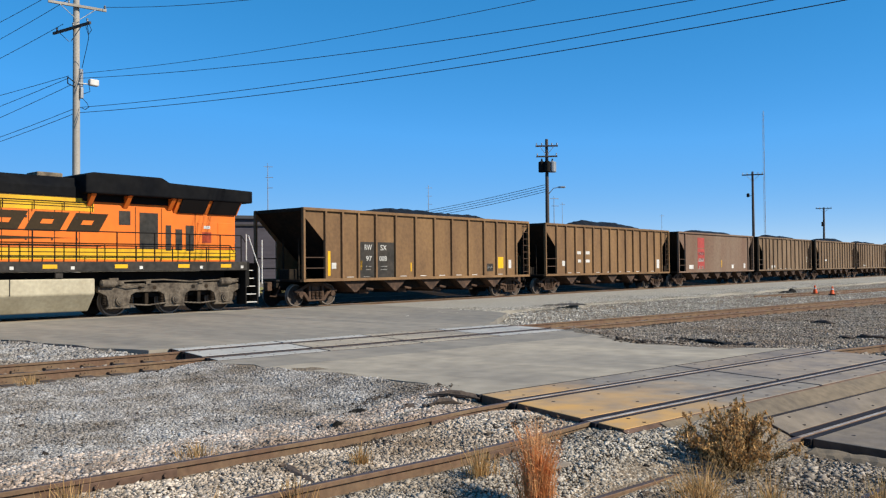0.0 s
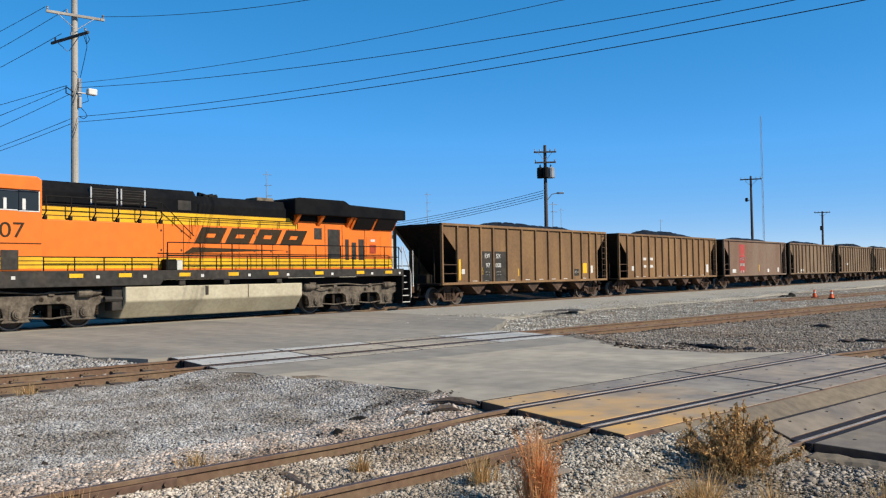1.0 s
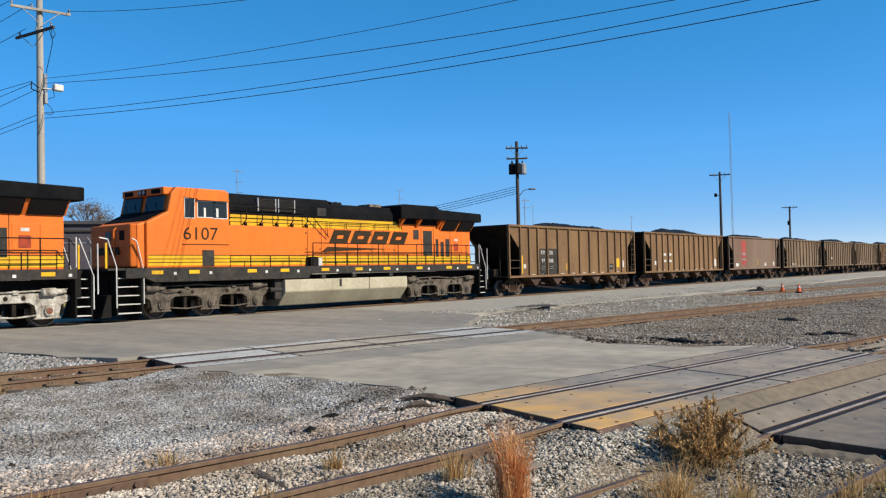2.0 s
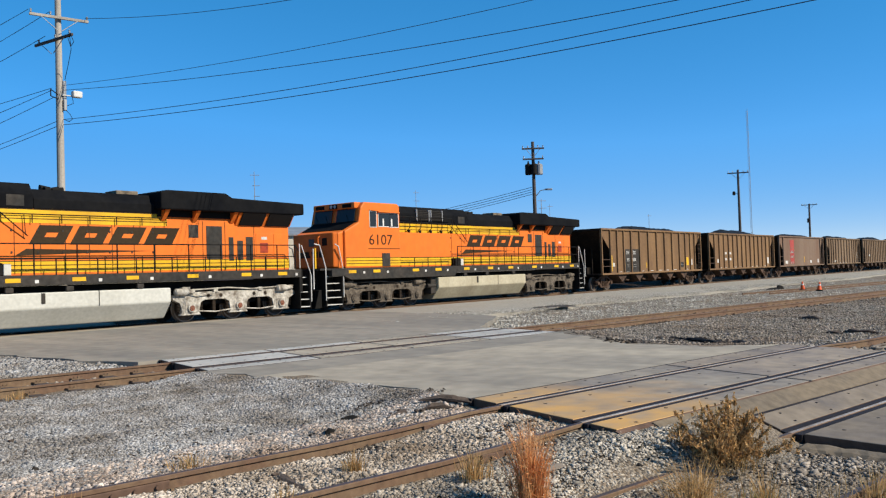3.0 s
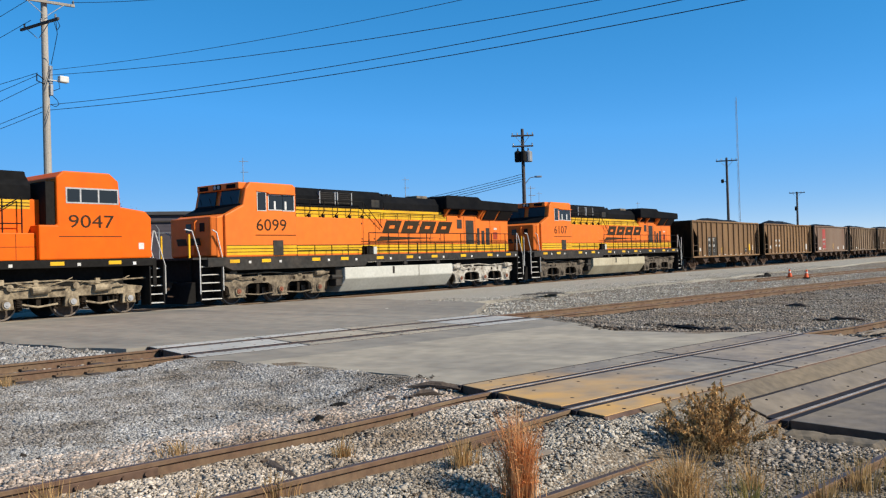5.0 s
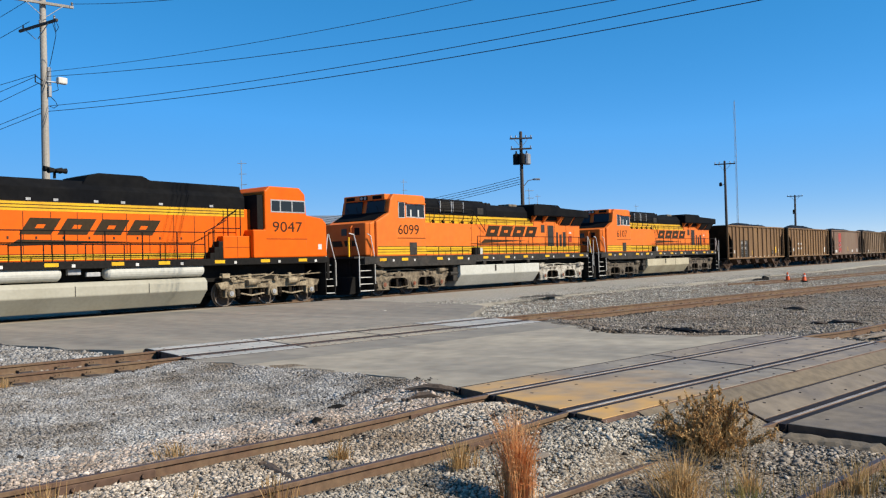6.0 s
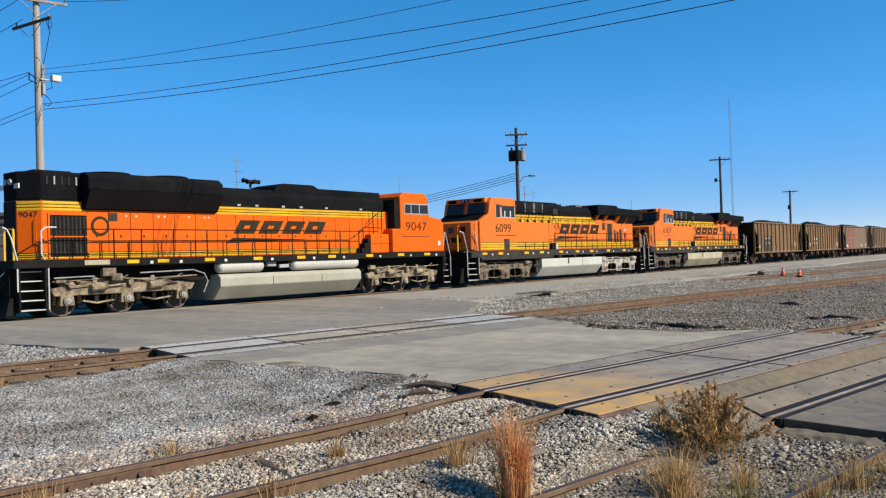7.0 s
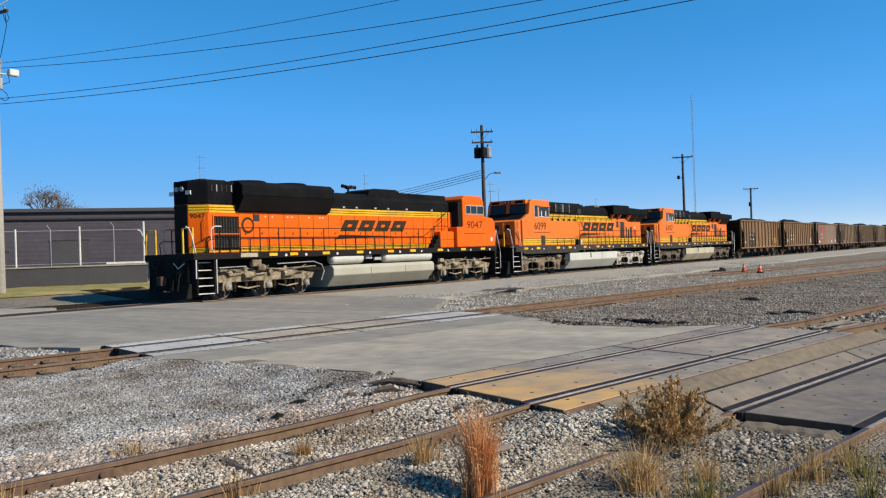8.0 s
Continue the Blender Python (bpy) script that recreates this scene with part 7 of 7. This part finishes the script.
def bare_tree(x, y, z, h, seed):
    rng = random.Random(seed)
    root = new("tree")
    root.matrix_world = pose(x, y, z)
    tagged(root, "leafless grey tree behind the warehouse", "tree")
    bm = bmesh.new()
    tips = []

    def grow(p, d, ln, r, depth):
        q = p + d * ln
        cyl(bm, p, q, r, r * 0.65, seg=5)
        if depth == 0:
            tips.append(q)
            return
        for _ in range(4 if depth > 1 else 5):
            grow(q, (d + Vector((rng.gauss(0, 0.55), rng.gauss(0, 0.55), rng.gauss(0.15, 0.3)))).normalized(), ln * rng.uniform(0.55, 0.75), r * 0.6, depth - 1)
    grow(Vector((0, 0, 0)), Vector((0, 0, 1)), h * 0.36, 0.3, 4)
    part("trunk", bm, BARK, root, "bare trunk and limbs")
    v, f = [], []
    for p in tips:
        for _ in range(6):
            k = len(v)
            c = p + Vector((rng.gauss(0, 0.45), rng.gauss(0, 0.45), rng.gauss(0, 0.45)))
            for _ in range(3):
                v.append(tuple(c + Vector((rng.gauss(0, 0.09), rng.gauss(0, 0.09), rng.gauss(0, 0.09)))))
            f.append((k, k + 1, k + 2))
    me = bpy.data.meshes.new("crown")
    me.from_pydata(v, [], f)
    me.materials.append(BARK)
    ob = new("crown", me)
    ob.parent = root


bare_tree(69.4, 121.6, 0.6, 13.6, 3)


def far_woods():
    """Bare winter woods far down the line."""
    rng = random.Random(8)
    v, f = [], []
    for _ in range(46):
        x, y, h = rng.uniform(590, 660), rng.uniform(66, 140), rng.uniform(6.5, 10.5)
        for dx in (0, 1):
            k = len(v)
            v += [(x + dx * 0.2, y - 0.25, 0.5), (x + dx * 0.2, y + 0.25, 0.5), (x, y, h * 0.8)]
            f.append((k, k + 1, k + 2))
        for _ in range(170):
            a, e, r = rng.uniform(0, 6.28), rng.uniform(-1, 1), rng.random() ** 0.5
            c = Vector((x + math.cos(a) * r * h * 0.32, y + math.sin(a) * r * h * 0.32, h * (0.62 + 0.36 * e * math.sqrt(max(0, 1 - r * r)))))
            k = len(v)
            v += [tuple(c + Vector((rng.gauss(0, 0.55), rng.gauss(0, 0.55), rng.gauss(0, 0.55)))) for _ in range(3)]
            f.append((k, k + 1, k + 2))
    me = bpy.data.meshes.new("woods")
    me.from_pydata(v, [], f)
    me.materials.append(BARK)
    tagged(new("woods", me), "bare grey-brown woods far down the line", "trees", kind="stuff")


far_woods()

# ---------- small things ----------
cone_root = new("traffic_cone")
bm = bmesh.new()
bx(bm, -0.18, 0.18, -0.18, 0.18, 0, 0.04, bev=0.01)
part("base", bm, SOOT, cone_root)
bm = bmesh.new()
lathe(bm, [(0.04, 0.14), (0.50, 0.04), (0.52, 0.02)], (0, 0, 0), "z", 16)
part("body", bm, CONE, cone_root)
bm = bmesh.new()
lathe(bm, [(0.30, 0.088), (0.37, 0.072)], (0, 0, 0), "z", 16)
part("collar", bm, WHITE, cone_root)
tagged(cone_root, "faded orange traffic cone beside a spur track", "traffic cone", "traffic cones")
cone_root.matrix_world = pose(54.4, 15.6, yard(54.4, 15.6) - 0.11, 0, -6, 0)
copy_thing(cone_root, pose(52.4, 14.1, yard(52.4, 14.1) - 0.11, 4, 9, 20))


# a low bank of dirt against the end of a crossing panel
bm = bmesh.new()
rng = random.Random(31)
ring = []
for j in range(15):
    yy = -0.62 + 1.24 * j / 14
    k = min(1, j / 2, (14 - j) / 2) ** 0.5
    ring.append([bm.verts.new((dx * (0.9 + 0.2 * rng.random()), yy, h * k * (0.88 + 0.16 * rng.random()) - 0.03)) for dx, h in ((-0.30, 0.0), (-0.22, 0.06), (-0.10, 0.115), (0.06, 0.13), (0.17, 0.11), (0.22, 0.0))])
for a, b in zip(ring, ring[1:]):
    for i in range(5):
        bm.faces.new((a[i], a[i + 1], b[i + 1], b[i]))
thing("dirt_bank", bm, DIRTY, "low bank of dirt against a crossing panel", "dirt", pose(9.45, C3 + SL3 * 9.45, yard(9.45, C3 + SL3 * 9.45) - 0.13, 0, 0, math.degrees(math.atan(SL3))))


def scrap(name, boxes, x, y, turn, material, label, category):
    """Broken timber or rubble: blocks with crumbled ends, and chips beside them."""
    bm = bmesh.new()
    rng = random.Random(round(x * 100 + y * 10))
    for x0, x1, y0, y1, z0, z1 in boxes:
        along = (x1 - x0) >= (y1 - y0)
        n = max(3, int(max(x1 - x0, y1 - y0) / 0.22))
        rings = []
        for k in range(n + 1):
            u = k / n
            end = min(1.0, 3.2 * min(u, 1 - u) + 0.30)
            ring = []
            for i in range(7):
                t = 2 * math.pi * i / 7
                side = math.cos(t) * rng.uniform(0.75, 1.1) * (0.6 + 0.4 * end)
                up = (0.5 + 0.5 * math.sin(t)) * rng.uniform(0.6, 1.05) * end
                jit = rng.uniform(-0.05, 0.05)
                if along:
                    ring.append(bm.verts.new((x0 + (x1 - x0) * u + jit, (y0 + y1) / 2 + side * (y1 - y0) / 2, z0 - 0.02 + up * (z1 - z0))))
                else:
                    ring.append(bm.verts.new(((x0 + x1) / 2 + side * (x1 - x0) / 2, y0 + (y1 - y0) * u + jit, z0 - 0.02 + up * (z1 - z0))))
            rings.append(ring)
        fs = [bm.faces.new((p[i], p[(i + 1) % 7], q[(i + 1) % 7], q[i])) for p, q in zip(rings, rings[1:]) for i in range(7)]
        fs += [bm.faces.new(rings[0][::-1]), bm.faces.new(rings[-1])]
        bmesh.ops.recalc_face_normals(bm, faces=fs)
        for _ in range(5):
            cx, cy, r = rng.uniform(x0 - 0.15, x1 + 0.15), rng.uniform(y0 - 0.12, y1 + 0.12), rng.uniform(0.012, 0.035)
            bmesh.ops.create_icosphere(bm, subdivisions=1, radius=r, matrix=Matrix.Translation((cx, cy, r * 0.4)) @ Matrix.Diagonal((rng.uniform(0.7, 2.2), rng.uniform(0.5, 1.2), 0.6, 1)))
    thing(name, bm, material, label, category, pose(x, y, float(bumpy(np.array(x), np.array(y))) + 0.0, 0, 2, turn))


scrap("timber_scrap", [(-1.45, 0.5, -0.08, 0.10, 0.02, 0.13), (0.1, 1.45, -0.02, 0.14, 0.02, 0.12)], 19.2, 8.05, 46, SOOT, "long dark rotten timber lying on ballast", "timber")
scrap("timber_scrap", [(-0.7, 0.5, -0.2, 0.05, 0.02, 0.14), (-0.1, 0.8, 0.15, 0.4, 0.02, 0.11), (-0.8, 0.1, -0.55, -0.35, 0.02, 0.11)], 18.7, 6.85, 30, SOOT, "heap of dark oily timber scraps", "timber")
# no timber: a black lump for the dark of a pit where the crossing ends
scrap("timber_scrap", [(-1.2, 1.0, -0.14, 0.14, 0.03, 0.20)], 18.75, 4.72, -8, SOOT, "dark lump standing for a shaded pit along a rusty rail", "timber")
scrap("broken_tie", [(-0.22, 0.22, -0.05, 0.05, 0, 0.07)], 7.95, 7.15, 10, TIE, "short dark piece of broken tie", "timber")
scrap("rubble", [(-0.08, 0.06, -0.06, 0.06, 0, 0.09), (0.05, 0.16, -0.03, 0.06, 0, 0.05)], 6.76, 7.21, 30, SOOT, "small black lump on gravel", "rubble")
scrap("rubble", [(-0.16, 0.12, -0.1, 0.1, 0, 0.07), (0.0, 0.3, -0.02, 0.1, 0, 0.04)], 7.62, 7.71, 15, SOOT, "dark scrap in the gravel", "rubble")
scrap("plank", [(-0.22, 0.22, -0.06, 0.06, 0.01, 0.06)], 6.62, 4.12, -8, GREY_WOOD, "short grey weathered plank", "plank")
scrap("plank", [(-0.05, 0.05, -0.5, 0.5, 0, 0.05)], 5.0, 5.85, -23, TIE, "dark timber between the rails", "timber")
scrap("broken_tie", [(-0.08, 0.08, -0.22, 0.22, 0.0, 0.1)], 8.35, 6.95, 55, TIE, "splintered tie end beside the crossing", "timber")
scrap("timber_scrap", [(-0.35, 0.3, -0.05, 0.05, 0.02, 0.13), (-0.2, 0.38, 0.08, 0.17, 0.0, 0.09)], 8.62, 6.98, -62, TIE, "splintered dark timbers at a rail beside the crossing", "timber")
scrap("rubble", [(-0.14, 0.14, -0.09, 0.09, 0, 0.06), (0.05, 0.22, 0.02, 0.12, 0, 0.04)], 7.3, 3.15, 0, SOOT, "dark lump beside the rail", "rubble")
scrap("plank", [(-1.4, 1.4, -0.05, 0.05, 0.08, 0.16), (-1.0, 1.6, 0.2, 0.30, 0.08, 0.15), (-1.2, 1.3, -0.38, -0.28, 0.08, 0.15)], 19.6, 3.68, -8, GREY_WOOD, "grey weathered planks on the track", "plank")
scrap("broken_tie", [(-0.5, 0.5, -0.12, 0.12, 0.02, 0.13)], 27.5, 7.75, 62, TIE, "dark tie lying on ballast", "railroad tie")
scrap("broken_tie", [(-0.45, 0.45, -0.10, 0.10, 0.02, 0.13), (0.3, 0.7, 0.25, 0.4, 0.02, 0.11)], 22.76, 5.2, 75, TIE, "dark tie lying on ballast", "railroad tie")
scrap("pipe_scrap", [(-1.2, 1.2, -0.12, 0.12, 0, 0.2), (0.3, 1.0, -0.2, 0.2, 0, 0.4)], 56.8, 18.0, -8, SOOT, "dark scrap metal beside the spur", "scrap")
bm = bmesh.new()
lathe(bm, [(0.0, 1.0), (0.012, 0.95)], (0, 0, 0), "z", 20)
for v in bm.verts:
    k = 1 + 0.25 * math.sin(3 * math.atan2(v.co.y, v.co.x)) + 0.12 * math.sin(7 * math.atan2(v.co.y, v.co.x))
    v.co.x, v.co.y = v.co.x * k * 1.2, v.co.y * k * 0.75
thing("oil_stain", bm, mat("oily_dirt", (0.05, 0.042, 0.032), 0.8, var=0.3), "dark oily dirt patch on pale gravel", "stain", pose(32.0, 19.6, yard(32.0, 19.6) - 0.018))


# ---------- the train runs ----------
def gone(t):
    """How far the train has gone at t seconds: a smooth curve through the path's rows."""
    ts, ss = [r[0] for r in PATH], [r[4] for r in PATH]
    k = min(max(sum(1 for a in ts if a <= t) - 1, 0), len(ts) - 2)
    def slope(i):
        a, b = max(i - 1, 0), min(i + 1, len(ts) - 1)
        return (ss[b] - ss[a]) / (ts[b] - ts[a])
    h = ts[k + 1] - ts[k]
    u = (t - ts[k]) / h
    return (ss[k] * (1 + 2 * u) * (1 - u) ** 2 + slope(k) * h * u * (1 - u) ** 2 + ss[k + 1] * u * u * (3 - 2 * u) + slope(k + 1) * h * u * u * (u - 1))


def motions():
    times = [k / 10 for k in range(81)]
    for ob, x in TRAIN:
        walk(ob, [(t, pose(x + gone(t), YT, ZT)) for t in times])
    fine = [k / 15 for k in range(121)]
    way = [gone(t) for t in fine]
    for w, x, z, r in WHEELS:
        walk(w, [(t, pose(x, 0, z, 0, math.degrees(s / r), 0)) for t, s in zip(fine, way)])


motions()
